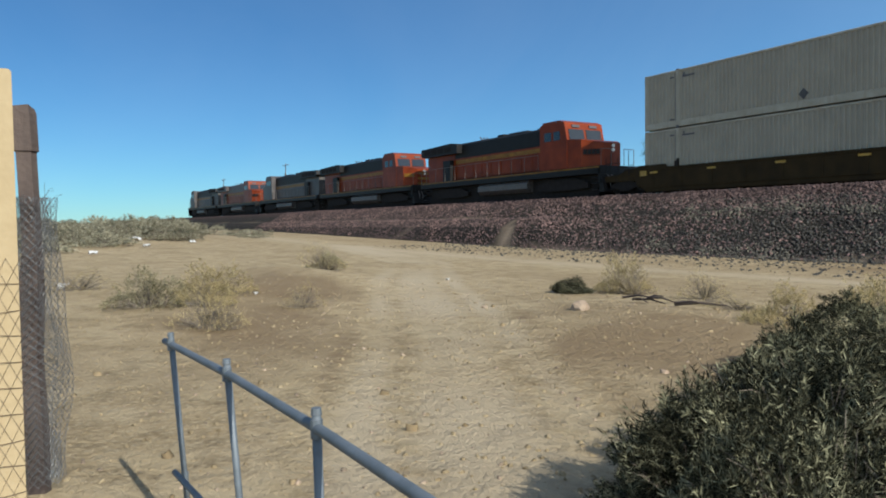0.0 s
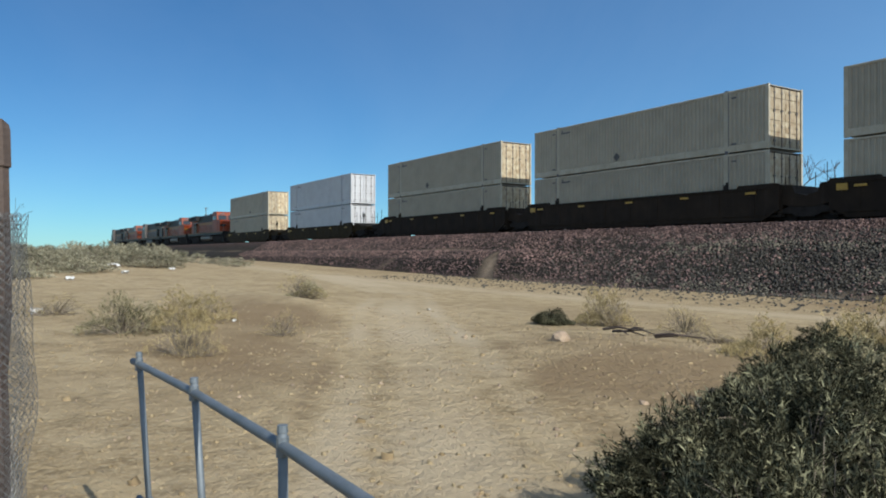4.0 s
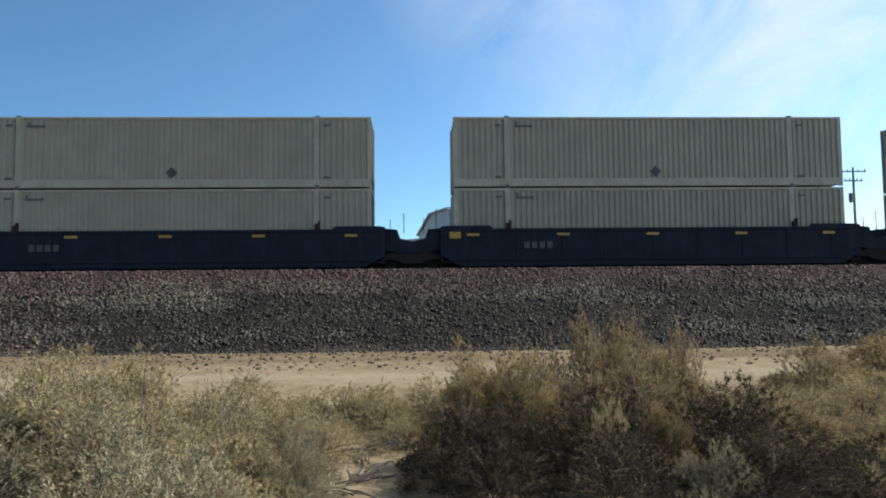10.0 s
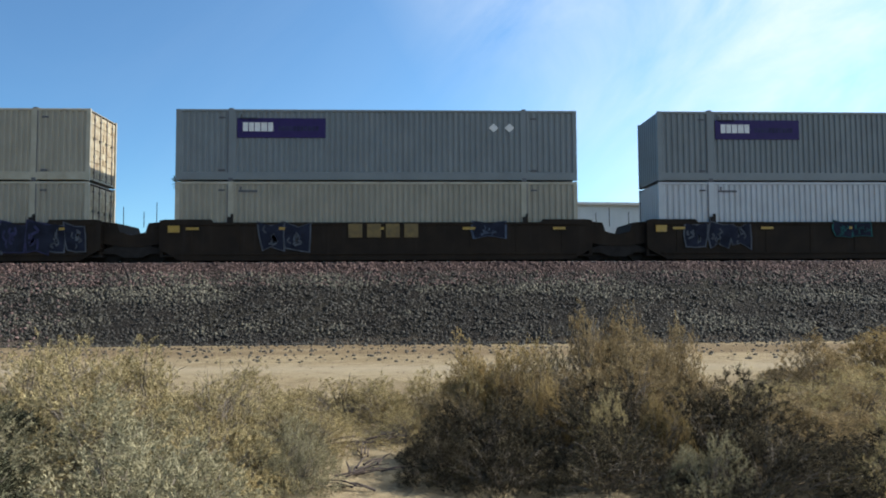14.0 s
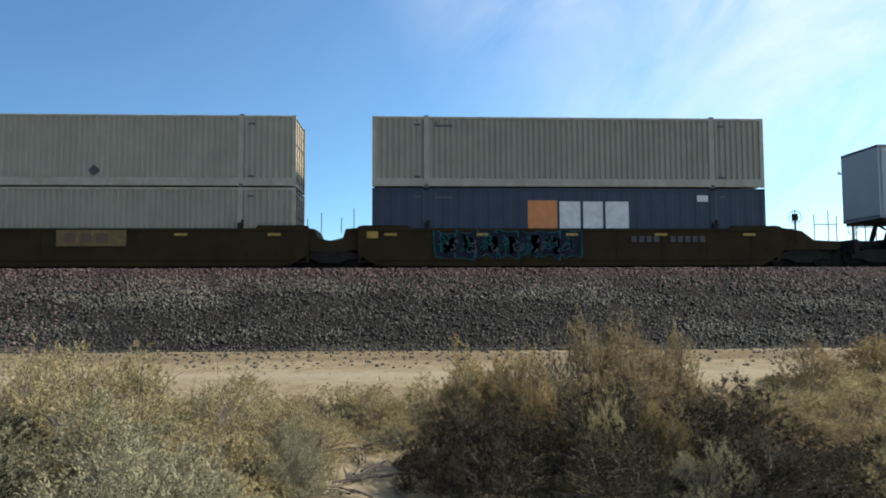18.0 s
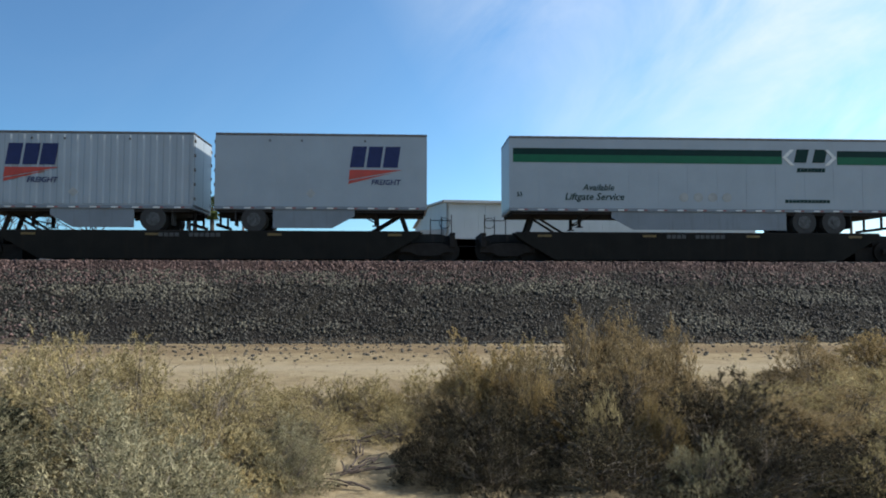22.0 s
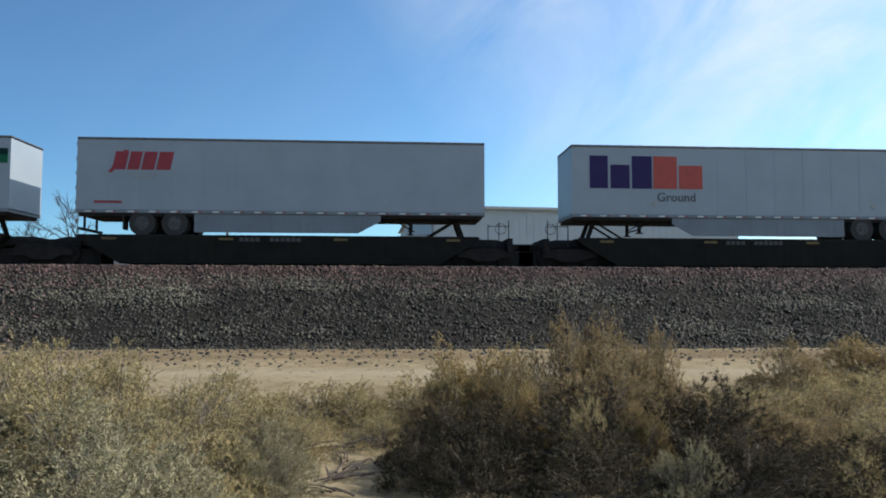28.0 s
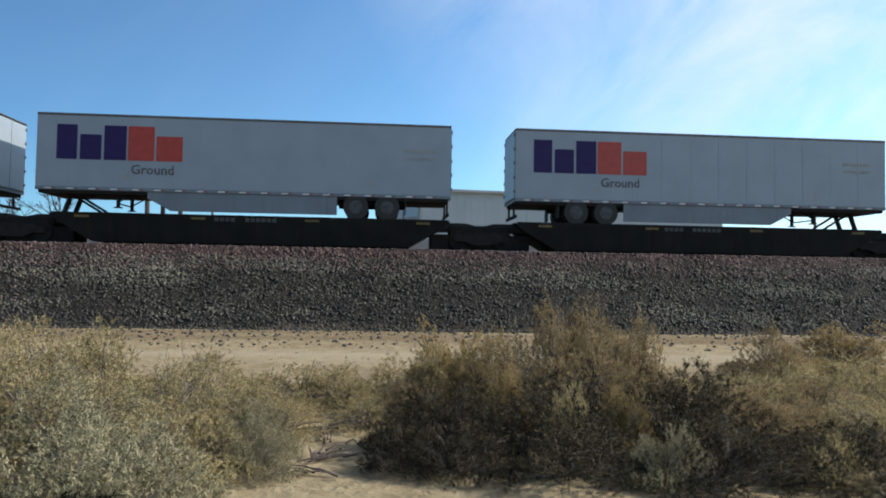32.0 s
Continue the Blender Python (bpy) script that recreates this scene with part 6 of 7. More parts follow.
# ---- locomotives ----


def locomotive(s, nose_right, paint, top_paint, label, nose_stripes=False):
    """A six-axle road engine 22.3 m long; u runs from its nose to its rear."""
    ob = thing("locomotive", label, "locomotive", group="locomotives")
    L = 22.3
    X = (lambda u: L - u) if nose_right else (lambda u: u)

    def bx(m, u0, u1, y0, y1, z0, z1, c=0.03):
        a, b = sorted((X(u0), X(u1)))
        return m.bevel_box(a, b, y0, y1, z0, z1, c)

    def pr(m, uz, y0, y1):
        pts = [(X(u), z) for u, z in uz]
        return m.prism(pts if not nose_right else pts[::-1], y0, y1)

    part("underframe", bx(M(), 0.9, L - 0.4, -1.5, 1.5, 1.25, 1.72), LOCO_BLACK, ob)
    part("underbody", M().box(X(1.6), X(L - 1.2), -0.95, 0.95, -0.04, 1.25), GRIME, ob)
    part("sill_stripe", M().box(X(1.0), X(L - 0.6), -1.512, -1.5, 1.6, 1.68), LOCO_YELLOW, ob, "yellow sill stripe")
    part("long_hood", bx(M(), 6.35, 17.4, -0.95, 0.95, 1.72, 3.9, 0.12), paint, ob)
    part("hood_stripe", M().box(X(6.5), X(17.3), -0.974, -0.948, 2.98, 3.26), LOCO_YELLOW, ob, "yellow stripe")
    part("hood_top", bx(M(), 6.36, 17.39, -0.965, 0.965, 3.26, 4.5, 0.14), top_paint, ob, "black roof of the hood")
    for k in range(9):
        u = 6.7 + k * 1.18
        part("hood_door", M().box(X(u), X(u + 0.95), -0.975, -0.95, 1.95, 2.9), paint, ob)
    part("radiator_section", pr(M(), [(17.4, 1.72), (21.4, 1.72), (21.5, 2.2), (21.5, 4.2), (21.0, 4.4), (17.4, 4.4)], -1.0, 1.0), paint, ob)
    part("radiator_overhang", pr(M(), [(16.4, 3.75), (21.6, 3.75), (21.9, 3.95), (21.8, 4.42), (17.2, 4.55), (16.4, 4.42)], -1.45, 1.45), top_paint, ob, "black overhanging radiator wings")
    for k in range(4):
        part("radiator_grille", M().box(X(17.3 + k * 1.05), X(18.2 + k * 1.05), -1.462, -1.45, 3.9, 4.3), GRIME, ob)
    part("equipment_locker", M().box(X(17.6), X(18.7), -1.3, -1.0, 1.72, 3.3), LOCO_BLACK, ob, "dark open locker recess")
    cab = part("cab", pr(M(), [(3.75, 1.72), (6.35, 1.72), (6.35, 4.42), (6.0, 4.7), (4.4, 4.7), (4.0, 4.54), (3.75, 3.4)], -1.52, 1.52), paint, ob, "cab with a sloped roof edge")
    for y0, y1 in ((-1.3, -0.1), (0.1, 1.3)):
        m = M()
        m.add([(X(3.73), y0, 3.5), (X(3.73), y1, 3.5), (X(3.88), y1, 4.14), (X(3.88), y0, 4.14), (X(3.83), y0, 3.5), (X(3.83), y1, 3.5), (X(3.98), y1, 4.14), (X(3.98), y0, 4.14)],
              [(0, 1, 2, 3), (7, 6, 5, 4), (0, 4, 5, 1), (1, 5, 6, 2), (2, 6, 7, 3), (3, 7, 4, 0)])
        part("windscreen", m, GLASS, cab, "dark windscreen pane")
        part("number_board", M().box(X(3.88), X(4.05), y0 + 0.3, y1 - 0.3, 4.26, 4.42), MARK_D, cab, "dim number board")
    for u0, u1 in ((4.4, 5.0), (5.2, 5.9)):
        part("side_window", M().box(X(u0), X(u1), -1.532, -1.5, 3.5, 4.05), GLASS, cab)
    plan = [(3.78, -1.5, 3.46), (2.55, -1.46, 3.36), (1.5, -0.66, 3.12), (1.44, 0.0, 3.14), (1.5, 0.66, 3.12), (2.55, 1.46, 3.36), (3.78, 1.5, 3.46)]
    m = M()
    m.add([(X(u), y, 1.72) for u, y, z in plan] + [(X(u), y, z) for u, y, z in plan], [(i, (i + 1) % 7, (i + 1) % 7 + 7, i + 7) for i in range(7)] + [tuple(range(6, -1, -1)), tuple(range(7, 14))])
    nose = part("nose", m, paint, ob, "wide faceted nose")
    ex = X(1.42)
    o = 0.05 if nose_right else -0.05
    for z in (2.7, 2.95):
        part("headlight", M().tube([(ex - o, 0.0, z), (ex + o, 0.0, z)], 0.1, 10), LAMP_LENS, nose, "round headlight")
    m = M()
    for k in range(4):
        q = k / 4.0                                             # marks along the near front facet
        u, y = 2.42 - 0.8 * q, -1.4 + 0.6 * q
        m.add([(X(u), y, 2.45), (X(u - 0.17), y + 0.125, 2.45), (X(u - 0.17), y + 0.125, 2.75), (X(u), y, 2.75),
               (X(u - 0.03), y - 0.05, 2.45), (X(u - 0.2), y + 0.075, 2.45), (X(u - 0.2), y + 0.075, 2.75), (X(u - 0.03), y - 0.05, 2.75)],
              [(3, 2, 1, 0), (4, 5, 6, 7), (0, 1, 5, 4), (1, 2, 6, 5), (2, 3, 7, 6), (3, 0, 4, 7)])
    tagged(part("emblem_blocks", m, LOCO_BLACK if not nose_stripes else LOCO_YELLOW, nose), kind="stuff")
    if nose_stripes:
        for k in range(3):
            part("nose_stripe", M().box(X(1.4), X(1.52), -0.6, 0.6, 1.8 + k * 0.42, 1.98 + k * 0.42), LOCO_YELLOW, nose)
    part("front_plate", M().box(X(0.95), X(1.1), -1.5, 1.5, 0.75, 1.72), LOCO_BLACK, ob)
    m = M()
    for y in (-0.9, -0.6, 0.6, 0.9):
        m.tube([(X(0.95), y, 1.2), (X(0.72), y, 0.95), (X(0.68), y, 0.55)], 0.035, 6)
    tagged(part("air_hoses", m, STEEL, ob, "pale dusty air hoses"), kind="stuff")
    part("snow_plough", pr(M(), [(0.65, 0.2), (1.1, 0.2), (1.1, 0.95), (0.9, 0.95)], -1.4, 1.4), LOCO_BLACK, ob)
    part("coupler", bx(M(), -0.1, 1.0, -0.2, 0.2, 0.75, 1.05, 0.04), GRIME, ob)
    part("rear_coupler", bx(M(), L - 0.4, L + 0.15, -0.2, 0.2, 0.75, 1.05, 0.04), GRIME, ob)
    part("fuel_tank", bx(M(), 7.8, 13.6, -1.45, 1.45, 0.45, 1.3, 0.25), STEEL if paint == LOCO_ORANGE else LOCO_SILVER, ob, "pale dusty fuel tank")
    for u in (4.6, 17.6):
        for k in (-1.75, 0.0, 1.75):
            m = M()
            for y in (-0.84, 0.72):
                m.wheel(X(u + k), y, y + 0.12, 0.53, 0.53, 18)
            part("wheelset", m, GRIME, ob)
        for y in (-1.25, 1.05):
            m = M()
            pr(m, [(u - 2.4, 0.5), (u - 1.2, 0.4), (u + 1.2, 0.4), (u + 2.4, 0.5), (u + 2.4, 0.8), (u + 1.3, 1.1), (u - 1.3, 1.1), (u - 2.4, 0.8)], y, y + 0.2)
            part("truck_frame", m, GRIME, ob)
    m = M()
    for k in range(11):
        u = 6.6 + k * 1.44
        m.tube([(X(u), -1.47, 1.72), (X(u), -1.47, 2.75)], 0.018, 5)
    m.tube([(X(6.6), -1.47, 2.75), (X(21.0), -1.47, 2.75)], 0.018, 5)
    for y in (-1.3, -0.5, 0.5, 1.3):
        m.tube([(X(1.05), y, 1.72), (X(1.05), y, 2.7)], 0.02, 5)
    m.tube([(X(1.05), -1.3, 2.7), (X(1.05), -0.5, 2.7)], 0.02, 5)
    m.tube([(X(1.05), 0.5, 2.7), (X(1.05), 1.3, 2.7)], 0.02, 5)
    pieces("handrail", m, STEEL, ob)
    m = M()
    for z in (0.35, 0.7, 1.05, 1.4):
        m.box(X(1.15), X(1.75), -1.5, -1.2, z, z + 0.04)
        m.box(X(L - 0.55), X(L - 1.15), -1.5, -1.2, z, z + 0.04)
    pieces("step", m, LOCO_BLACK, ob)
    m = bx(M(), 9.0, 11.0, -0.55, 0.55, 4.45, 4.66, 0.05)
    bx(m, 12.0, 12.7, -0.3, 0.3, 4.45, 4.75, 0.05)
    bx(m, 7.0, 8.0, -0.4, 0.4, 4.45, 4.66, 0.05)
    part("roof_fittings", m, top_paint, ob)
    m = M()
    for y in (-0.3, 0.0, 0.3):
        m.tube([(X(14.5), y, 4.5), (X(14.9), y, 4.8)], 0.05, 6)
    part("horn", m, STEEL, ob)
    return carried(ob, s)


ENGINES = [(True, LOCO_ORANGE, LOCO_BLACK, "orange and black road locomotive with a yellow stripe", False), (True, LOCO_ORANGE, LOCO_BLACK, "orange and black road locomotive with yellow nose stripes", True),
           (False, LOCO_SILVER, LOCO_BLACK, "faded silver-grey road locomotive", False), (True, LOCO_ORANGE, LOCO_SILVER, "orange-nosed grey-topped road locomotive", False),
           (False, LOCO_SILVER, LOCO_BLACK, "faded silver-grey leading locomotive", False)]
for i, (right, paint, top, label, stripes) in enumerate(ENGINES):
    locomotive(-30.45 - 22.3 - 22.5 * i, right, paint, top, label, stripes)

RAIL_LINE = ((-4.06, 0.456), (-3.19, 0.507), (-2.27, 0.528), (-1.69, 0.525), (-0.9, 0.52))      # over each post, and on past the camera
RAIL_Z_TOP, LOW_DROP, POST_LEAN = 1.0, -0.68, (0.07, 0.07, 0.015)
LUMBER_AT, LUMBER_TOP, OLD_AT, OLD_TOP, NET_TOP = (-2.33, -0.245), 1.96, (-5.3, -0.11), 2.28, 1.76
# ---- railing, posts and netting by the camera ----


def pipe_railing():
    """A galvanised rail coming towards the camera: top rail, lower rail, posts with caps."""
    ob = thing("pipe_railing", "galvanised steel pipe handrail with thin posts, standing in the dirt", "railing")
    line = [Vector((x, y, RAIL_Z_TOP)) for x, y in RAIL_LINE]
    start = line[0] + (line[0] - line[1]).normalized() * 0.12
    part("top_rail", M().tube([start] + line, 0.0165, 10), GALV, ob, smooth=True)
    low = Vector((0, 0.03, LOW_DROP))
    part("lower_rail", M().tube([start + low] + [p + low for p in line], 0.015, 10), GALV, ob, smooth=True)
    for p, lean in zip(line, POST_LEAN):
        foot, top = Vector((p.x, p.y + lean * 1.15, -0.15)), Vector((p.x, p.y, p.z + 0.05))
        post = part("post", M().tube([foot, top], 0.0145, 10), GALV, ob, smooth=True)
        part("cap", M().tube([top - Vector((0, 0, 0.012)), top + Vector((0, 0, 0.008))], [0.0165, 0.015], 10), GALV, post)
        part("fitting", M().tube([(p.x, p.y, p.z - 0.03), (p.x, p.y, p.z + 0.025)], 0.0185, 10), GALV, post)
        q = foot.lerp(top, (p.z + LOW_DROP + 0.15) / 1.2)
        part("fitting", M().tube([q - Vector((0, 0, 0.03)), q + Vector((0, 0, 0.03))], 0.0185, 10), GALV, post)


def wooden_posts():
    x, y = LUMBER_AT
    ob = thing("lumber_post", "pale new lumber fence post with chicken wire stapled on", "post")
    m = M().bevel_box(x - 0.045, x + 0.045, y - 0.045, y + 0.045, -0.2, LUMBER_TOP, 0.006)
    part("post", m, LUMBER, ob)
    wire = M()
    r = random.Random(2)
    face = y + 0.047
    fx = x + 0.047
    for k in range(24):
        z = 0.03 + k * 0.062
        wire.tube([(x - 0.05, face, z), (x, face + 0.004, z + r.uniform(-.006, .006)), (x + 0.05, face, z)], 0.0007, 3)
        wire.tube([(fx, y - 0.05, z), (fx + 0.004, y, z + r.uniform(-.006, .006)), (fx, y + 0.05, z)], 0.001, 3)
        for q in (-0.04, -0.01, 0.02):
            wire.tube([(fx + 0.001, y + q, z), (fx + 0.003, y + q + 0.03, z + 0.062)], 0.0005, 3)
            wire.tube([(fx + 0.001, y + q + 0.03, z), (fx + 0.003, y + q, z + 0.062)], 0.0005, 3)
    part("chicken_wire", wire, WIRE_RUST, ob, "rusty chicken wire")
    ox, oy = OLD_AT
    old = thing("old_post", "weathered dark split timber post wrapped in loose wire netting", "post")
    vs = M()
    prof = [(-0.07, -0.05), (0.05, -0.065), (0.075, 0.03), (0.02, 0.07), (-0.06, 0.055)]
    n = len(prof)
    rows = [-0.2, 0.3, 0.8, 1.2, 1.5, OLD_TOP - 0.25, OLD_TOP - 0.24, OLD_TOP - 0.02, OLD_TOP]
    pts = []
    for i, z in enumerate(rows):
        k = (0.85, 1.0, 0.95, 1.05, 0.8, 0.82, 1.0, 1.02, 0.9)[i]
        pts += [(ox + px * k + 0.01 * math.sin(z * 5), oy + py * k + 0.012 * math.cos(z * 4), z + (0.03 * px / 0.07 if i == len(rows) - 1 else 0)) for px, py in prof]
    vs.add(pts, [(i * n + j, i * n + (j + 1) % n, (i + 1) * n + (j + 1) % n, (i + 1) * n + j) for i in range(len(rows) - 1) for j in range(n)] + [tuple(range(len(pts) - n, len(pts)))])
    part("post", vs, OLD_WOOD, old)
    # loose roll of hexagonal netting, sagging around the post
    net = M()
    zz = np.arange(0.05, NET_TOP, 0.026)
    for turn in range(4):
        for i, z in enumerate(zz):
            rad = 0.075 + 0.028 * turn + 0.05 * math.exp(-((z - 0.75) / 0.35) ** 2) + 0.012 * math.sin(z * 9 + turn)
            for k in range(18):
                a0, a1 = (k + 0.5 * (i % 2)) * math.pi / 9, (k + 0.5 + 0.5 * (i % 2)) * math.pi / 9
                a2 = (k - 0.5 + 0.5 * (i % 2)) * math.pi / 9
                p = (ox + rad * math.cos(a0), oy + rad * math.sin(a0), z)
                net.tube([p, (ox + rad * math.cos(a1), oy + rad * math.sin(a1), z + 0.026)], 0.0011, 3)
                net.tube([p, (ox + rad * math.cos(a2), oy + rad * math.sin(a2), z + 0.026)], 0.001, 3)
    part("wire_netting", net, WIRE, old, "grey loose chicken-wire netting")
    ends = M()
    for _ in range(40):
        a, z = r.uniform(0, 6.28), NET_TOP - r.uniform(0, 0.1)
        p = Vector((ox + 0.1 * math.cos(a), oy + 0.1 * math.sin(a), z))
        e = p + Vector((r.uniform(-0.03, 0.09), r.uniform(-0.09, 0.09), r.uniform(-0.02, 0.1)))
        ends.tube([p, p.lerp(e, 0.6) + Vector((0, 0, 0.02)), e], 0.0011, 3)
    part("loose_ends", ends, WIRE, old)


pipe_railing()
wooden_posts()


def boulder(name, label, x, y, size, seed, mat):
    r = random.Random(seed)
    bm = bmesh.new()
    bmesh.ops.create_icosphere(bm, subdivisions=2, radius=1)
    for v in bm.verts:
        k = 1 + 0.35 * noise.noise(v.co * 1.3 + Vector((seed, 0, 0))) + r.uniform(-0.05, 0.05)
        v.co = Vector((v.co.x * size[0] * k, v.co.y * size[1] * k, max(-0.4, v.co.z) * size[2] * k))
    me = bpy.data.meshes.new(name)
    bm.to_mesh(me)
    bm.free()
    me.materials.append(mat)
    ob = new(name, me)
    ob.location = (x, y, float(ground_z(x, y)) + size[2] * 0.3)
    return tagged(ob, label, "rock")


boulder("rock", "tan angular rock lying on the dirt", -9.05, 7.55, (0.16, 0.13, 0.12), 3, PEBBLE)
boulder("stone", "small pale stone on the dirt", -5.54, 5.58, (0.045, 0.04, 0.03), 5, PEBBLE)
boulder("stone", "small tan stone on the dirt", -10.8, 6.9, (0.06, 0.05, 0.035), 7, PEBBLE)


def dead_branch(x, y, seed, size, turn, where):
    ob = thing("fallen_branch", "dark dry fallen branch lying " + where, "branch", (x, y, float(ground_z(x, y))), "dead branches")
    ob.rotation_euler = (0, 0, radians(turn))
    ob.scale = (size, size, size)
    r = random.Random(seed)
    for k in range(7):
        m = M()
        p = Vector((r.uniform(-0.8, 0.6), r.uniform(-0.15, 0.15), r.uniform(0.03, 0.12)))
        q = p + Vector((r.uniform(0.4, 1.0), r.uniform(-0.2, 0.25), r.uniform(-0.03, 0.1)))
        m.tube([p, p.lerp(q, 0.5) + Vector((0, 0, 0.04)), q], [0.025, 0.018, 0.008], 5)
        part("limb", m, OLD_WOOD, ob)


dead_branch(-9.2, 9.3, 8, 1.0, 0, "on the bank")
dead_branch(-0.5, 7.0, 9, 0.42, 30, "in a gap between shrubs")
dead_branch(-0.55, 7.7, 10, 0.45, 100, "in a gap between shrubs")
dead_branch(-0.55, 6.5, 11, 0.42, 150, "in a gap between shrubs")
dead_branch(-0.45, 7.3, 12, 0.5, 75, "in a gap between shrubs")
dead_branch(-0.7, 8.2, 13, 0.55, 20, "in a gap between shrubs")


def scrap(x, y, w, d, h, seed):
    """Crumpled white litter."""
    r = random.Random(seed)
    m = M()
    n = 5
    vs = [(i / n * w - w / 2 + r.uniform(-.02, .02), j / n * d - d / 2 + r.uniform(-.02, .02), h * r.uniform(0.1, 1) + (0.02 if 0 < i < n else 0)) for i in range(n + 1) for j in range(n + 1)]
    fs = [(i * (n + 1) + j, (i + 1) * (n + 1) + j, (i + 1) * (n + 1) + j + 1, i * (n + 1) + j + 1) for i in range(n) for j in range(n)]
    m.add(vs + [(a, b, 0.0) for a, b, _ in vs], fs + [tuple(k + len(vs) for k in q[::-1]) for q in fs])
    ob = new("litter", m.mesh("litter", LITTER))
    ob.location = (x, y, float(ground_z(x, y)))
    tagged(ob, "crumpled white plastic litter among the shrubs", "litter", "litter")


for i, (x, y, w) in enumerate(((-48.0, 6.4, 0.9), (-38.5, 1.4, 0.9), (-36.0, 3.0, 0.5), (-41.0, 6.0, 0.5), (-46.5, 9.5, 0.5), (-20.5, 0.9, 0.4), (-16.0, 4.4, 0.12), (-16.8, 9.8, 0.1))):
    scrap(x, y, w, w * 0.7, w * 0.3, i)

# ---- beyond the track ----
BACK_Z = 1.2


def warehouse():
    ob = thing("warehouse", "long pale grey metal warehouse with a low gable roof", "building", (3.05, 59.9, BACK_Z))
    ob.rotation_euler = (0, 0, radians(5.2))
    x0, x1, y0, y1, h, ridge = 0.0, 27.5, 0.0, 26.0, 7.9, 8.9
    ym = (y0 + y1) / 2
    front = part("front_wall", M().box(x0, x1, y0, y0 + 0.2, 0, h), SHED, ob)
    m = M()
    k = x0 + 0.3
    while k < x1:
        m.box(k, k + 0.06, y0 - 0.03, y0, 0.1, h - 0.05)
        k += 0.6
    part("cladding_ribs", m, SHED, front)
    part("back_wall", M().box(x0, x1, y1 - 0.2, y1, 0, h), SHED, ob)
    for x in (x0, x1 - 0.2):
        m = M()
        m.add([(x, y0, 0), (x, y1, 0), (x, y1, h), (x, ym, ridge), (x, y0, h), (x + 0.2, y0, 0), (x + 0.2, y1, 0), (x + 0.2, y1, h), (x + 0.2, ym, ridge), (x + 0.2, y0, h)],
              [(0, 4, 3, 2, 1), (5, 6, 7, 8, 9), (0, 1, 6, 5), (1, 2, 7, 6), (2, 3, 8, 7), (3, 4, 9, 8), (4, 0, 5, 9)])
        part("gable_wall", m, SHED, ob)
    m = M()
    for a, za, b, zb in ((y0 - 0.3, h - 0.02, ym, ridge + 0.03), (ym, ridge + 0.03, y1 + 0.3, h - 0.02)):
        m.add([(x0 - 0.3, a, za), (x1 + 0.3, a, za), (x1 + 0.3, b, zb), (x0 - 0.3, b, zb), (x0 - 0.3, a, za + 0.15), (x1 + 0.3, a, za + 0.15), (x1 + 0.3, b, zb + 0.15), (x0 - 0.3, b, zb + 0.15)],
              [(0, 3, 2, 1), (4, 5, 6, 7), (0, 1, 5, 4), (1, 2, 6, 5), (2, 3, 7, 6), (3, 0, 4, 7)])
    part("roof", m, SHED_ROOF, ob)
    part("gutter", M().box(x0 - 0.3, x1 + 0.3, y0 - 0.42, y0 - 0.3, h - 0.1, h + 0.08), SHED_ROOF, ob)
    part("wall_vent", M().box(x0 + 8.2, x0 + 8.8, y0 - 0.08, y0, 4.1, 4.6), MARK_D, ob, "dark square vent")
    annex = thing("annex_shed", "small pale lean-to shed with stacked crates beside the warehouse", "building", (0, 0, BACK_Z))
    part("wall", M().box(-1.2, 2.6, 61.5, 66, 0, 5.3), SHED, annex)
    part("roof", M().prism([(-1.5, 5.3), (2.9, 5.3), (2.9, 5.75), (-1.5, 5.42)], 61.2, 66.3), SHED_ROOF, annex)
    m = M()
    for k in range(3):
        m.box(-0.9 + k * 1.15, -0.2 + k * 1.15, 61.42, 61.5, 3.9, 4.9)
    pieces("window", m, GLASS, annex)


def block_wall():
    """A long plain wall beyond the track, seen only under the cars' couplers."""
    ob = thing("block_wall", "long grey block wall standing beyond the railway", "wall", (0, 44.0, BACK_Z))
    for i in range(20):
        x = -60 + i * 6.0
        part("wall_panel", M().box(x + 0.01, x + 5.99, 0, 0.2, -0.1, 2.95), BLOCK, ob)
        part("pier", M().box(x - 0.2, x + 0.2, -0.08, -0.002, -0.1, 3.05), BLOCK, ob)


def utility_pole(x, y, top, arms, light=0):
    ob = thing("utility_pole", "dark wooden utility pole with crossarms", "utility pole", (x, y, BACK_Z), group="utility poles")
    h = top - BACK_Z
    part("pole", M().tube([(0, 0, 0), (0, 0, h)], [0.16, 0.1], 8), POLE, ob)
    for z, w in arms:
        arm = part("crossarm", M().box(-w, w, -0.06, 0.06, h - z - 0.06, h - z + 0.06), POLE, ob)
        m = M()
        for q in (-0.9, -0.4, 0.4, 0.9):
            m.tube([(q * w, 0, h - z + 0.06), (q * w, 0, h - z + 0.25)], 0.05, 6)
        part("insulators", m, STEEL, arm)
    part("transformer", M().tube([(-0.3, 0, h - 3.4), (-0.3, 0, h - 2.5)], 0.22, 8), STEEL, ob)
    if light:
        m = M().tube([(0, 0, h - light), (1.2, 0, h - light + 0.3), (2.6, 0, h - light + 0.35)], 0.05, 6)
        m.bevel_box(2.5, 3.2, -0.12, 0.12, h - light + 0.26, h - light + 0.42, 0.03)
        part("street_light_arm", m, STEEL, ob, "slim street light arm")


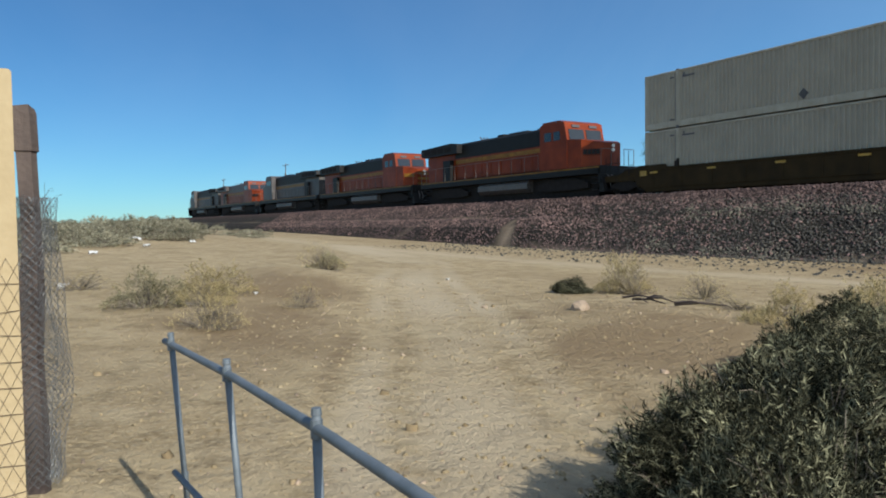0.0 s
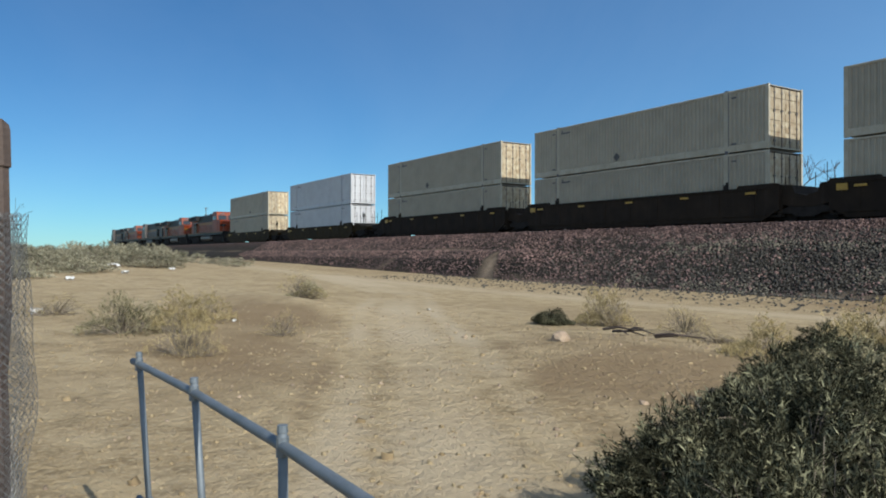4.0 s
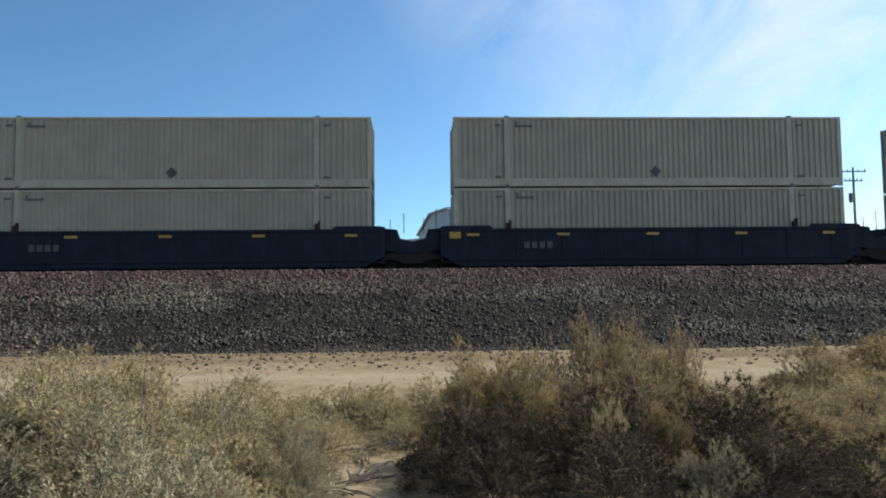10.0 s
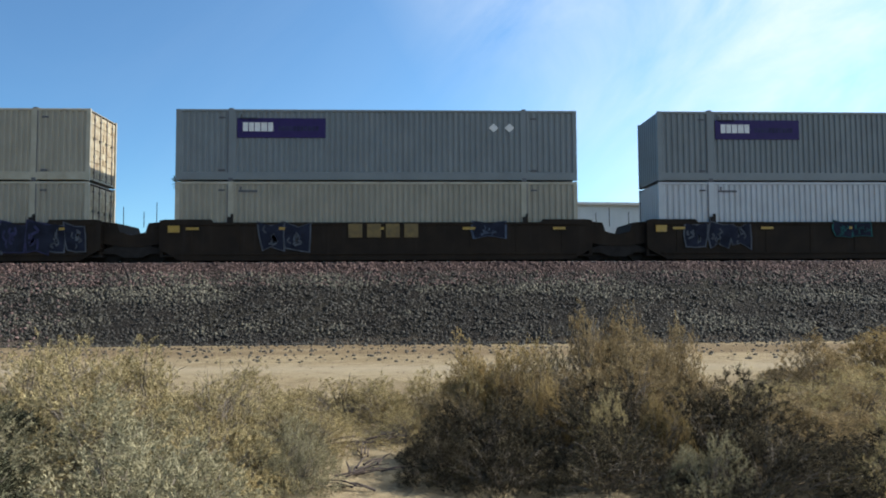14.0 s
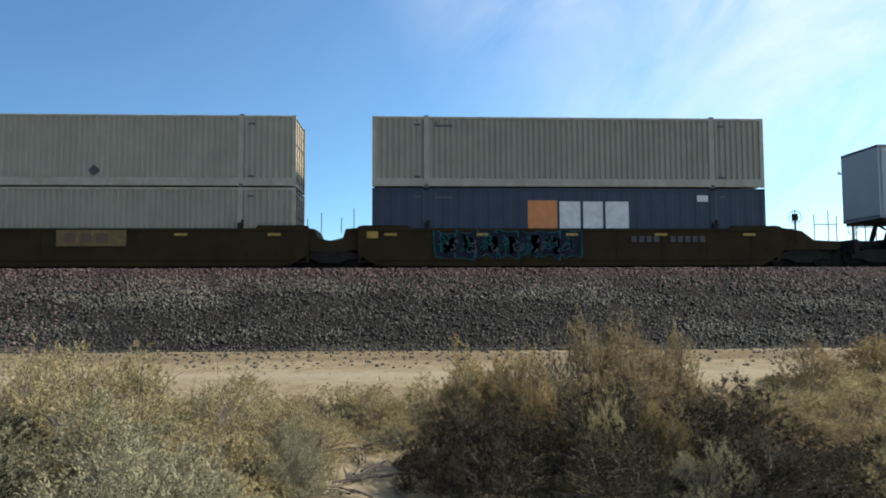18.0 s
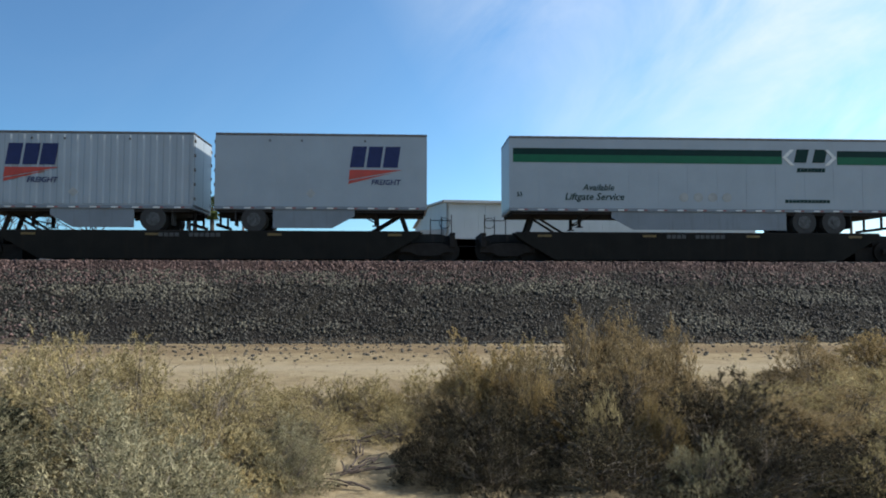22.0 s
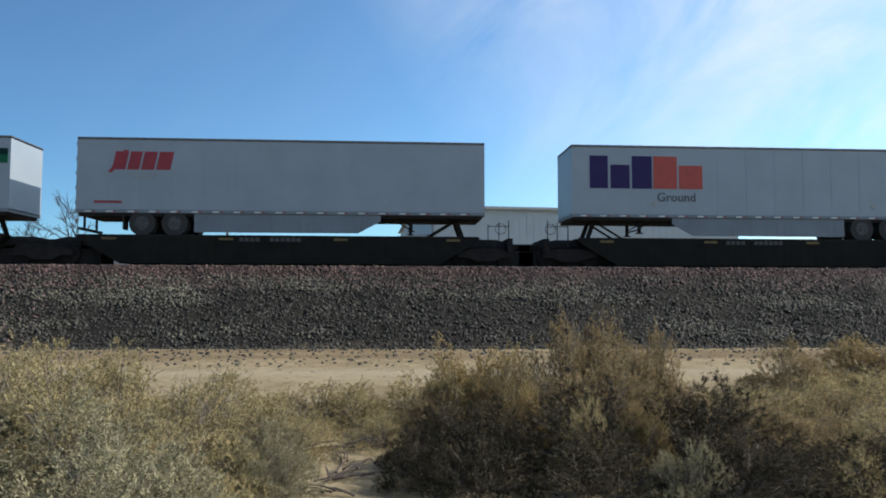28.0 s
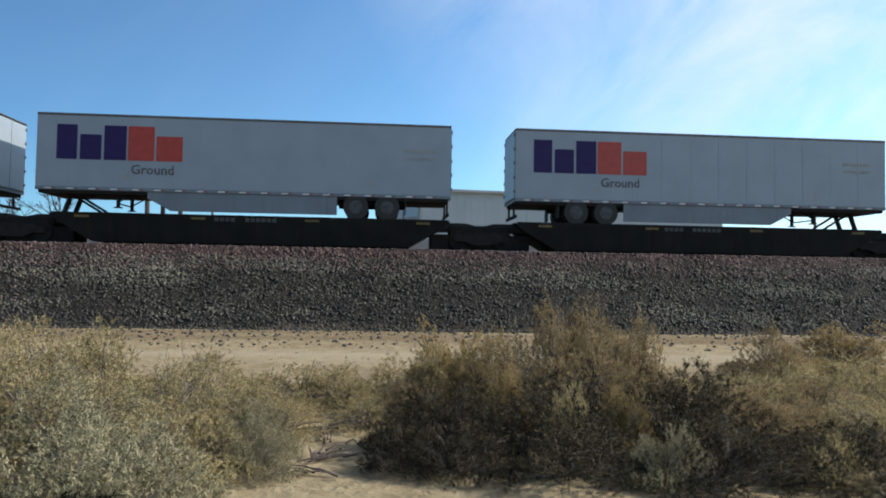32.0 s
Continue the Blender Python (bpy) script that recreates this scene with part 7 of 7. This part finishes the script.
def palm(x, y, top, spread, seed):
    r = random.Random(seed)
    ob = thing("palm_tree", "fan palm with a shaggy green crown on a bare trunk", "tree", (x, y, BACK_Z), group="palms")
    h = top - BACK_Z - spread * 0.75
    part("trunk", M().tube([(0, 0, 0), (0.1, 0, h * 0.5), (0.05, 0, h)], [0.34, 0.26, 0.24], 8), TRUNK, ob)
    m = M()
    for k in range(80):
        a, e = r.uniform(0, 6.28), r.uniform(-1.2, 1.4)
        d = Vector((math.cos(a) * math.cos(e), math.sin(a) * math.cos(e), math.sin(e)))
        base = Vector((0.05, 0, h))
        stalk = base + d * spread * r.uniform(0.45, 0.6)
        side = d.cross(Vector((0, 0, 1))).normalized()
        up = side.cross(d)
        m.tube([base, stalk], 0.02, 3)
        for q in range(15):
            t = (q - 7) / 7 * 1.25
            f = (d * math.cos(t) + side * math.sin(t)).normalized()
            end = stalk + f * spread * 0.46 + Vector((0, 0, -0.16 * spread * abs(t)))
            w = (f.cross(up)).normalized() * 0.06
            mid = stalk.lerp(end, 0.5)
            m.add([stalk, mid - w, end, mid + w], [(0, 1, 2, 3)])
    part("crown", m, PALM_LEAF, ob)


def bare_tree(x, y, top, spread, seed, leaves=0, label="bare winter tree with many fine branches"):
    r = random.Random(seed)
    ob = thing("tree", label, "tree", (x, y, BACK_Z), group="trees")
    m = M()
    tips = []

    def grow(p, d, ln, rad, depth):
        e = p + d * ln
        m.tube([p, p.lerp(e, 0.5) + Vector((r.uniform(-1, 1), r.uniform(-1, 1), 0)) * ln * 0.06, e], [rad, rad * 0.8, rad * 0.62], 5 if depth > 2 else 3)
        if depth == 0:
            tips.append((e, d))
            return
        for _ in range(3 if depth > 1 else 4):
            nd = (d + Vector((r.uniform(-1, 1), r.uniform(-1, 1), r.uniform(-0.25, 0.7))) * 0.85).normalized()
            grow(e, nd, ln * r.uniform(0.55, 0.85), rad * 0.6, depth - 1)

    h = top - BACK_Z
    grow(Vector((0, 0, 0)), Vector((0, 0, 1)), h * 0.3, 0.2, 4)
    tagged(part("branches", m, TRUNK, ob), kind="stuff")
    if leaves:
        f = M()
        for e, d in tips:
            for _ in range(leaves):
                c = e + Vector((r.gauss(0, 1), r.gauss(0, 1), r.gauss(0, 0.8))) * spread
                u = Vector((r.gauss(0, 1), r.gauss(0, 1), r.gauss(0, 1))).normalized() * 0.16
                w = u.cross(Vector((r.gauss(0, 1), r.gauss(0, 1), r.gauss(0, 1)))).normalized() * 0.08
                f.add([c - u, c - w, c + u, c + w], [(0, 1, 2, 3)])
        tagged(part("leaves", f, TREE_LEAF, ob), kind="stuff")


warehouse()
block_wall()
utility_pole(-17.7, 78, 16.5, ((1.0, 1.1), (2.2, 0.5)), 5.2)
utility_pole(42.5, 67.8, 13.9, ((0.4, 1.3), (1.3, 0.9)))
utility_pole(-71.0, 84.2, 19.3, ((0.2, 1.0), (2.0, 1.4)), 0.3)
utility_pole(-189.6, 64.2, 17.6, ((0.5, 2.4),))
utility_pole(-262, 66, 17.6, ((0.5, 2.4),))
palm(-74.5, 81, 14.5, 3.3, 1)
palm(-25.4, 81, 15.3, 1.5, 2)
palm(-24.6, 84, 13.4, 1.5, 3)
palm(-22.8, 84.5, 12.4, 1.6, 11)
bare_tree(-66.0, 86, 11.3, 0.5, 4, 9, "dark green bushy tree")
bare_tree(-47, 72, 14.6, 0.5, 5)
bare_tree(-43, 78, 13.2, 0.5, 6)
bare_tree(-31, 74, 12.4, 0.5, 7)
bare_tree(-36, 76, 12.0, 0.5, 9)
bare_tree(-88, 83, 11.5, 0.5, 8, 8, "dark green conical tree")


# ---- what moves ----
# how far the train has gone at each time
GONE = [(0.0, 0.0), (1.0, 18.74), (2.5, 46.73), (4.6, 85.84), (6.0, 111.9), (7.3, 135.85), (9.0, 167.23), (11.0, 204.14), (14.0, 259.49), (18.0, 333.07), (24.0, 443.47), (32.0, 590.67)]


def motions():
    for ob, s, z in MOVING:
        walk(ob, [(t, pose(s - g, TRACK_Y, RAIL_Z + z)) for t, g in GONE])


motions()
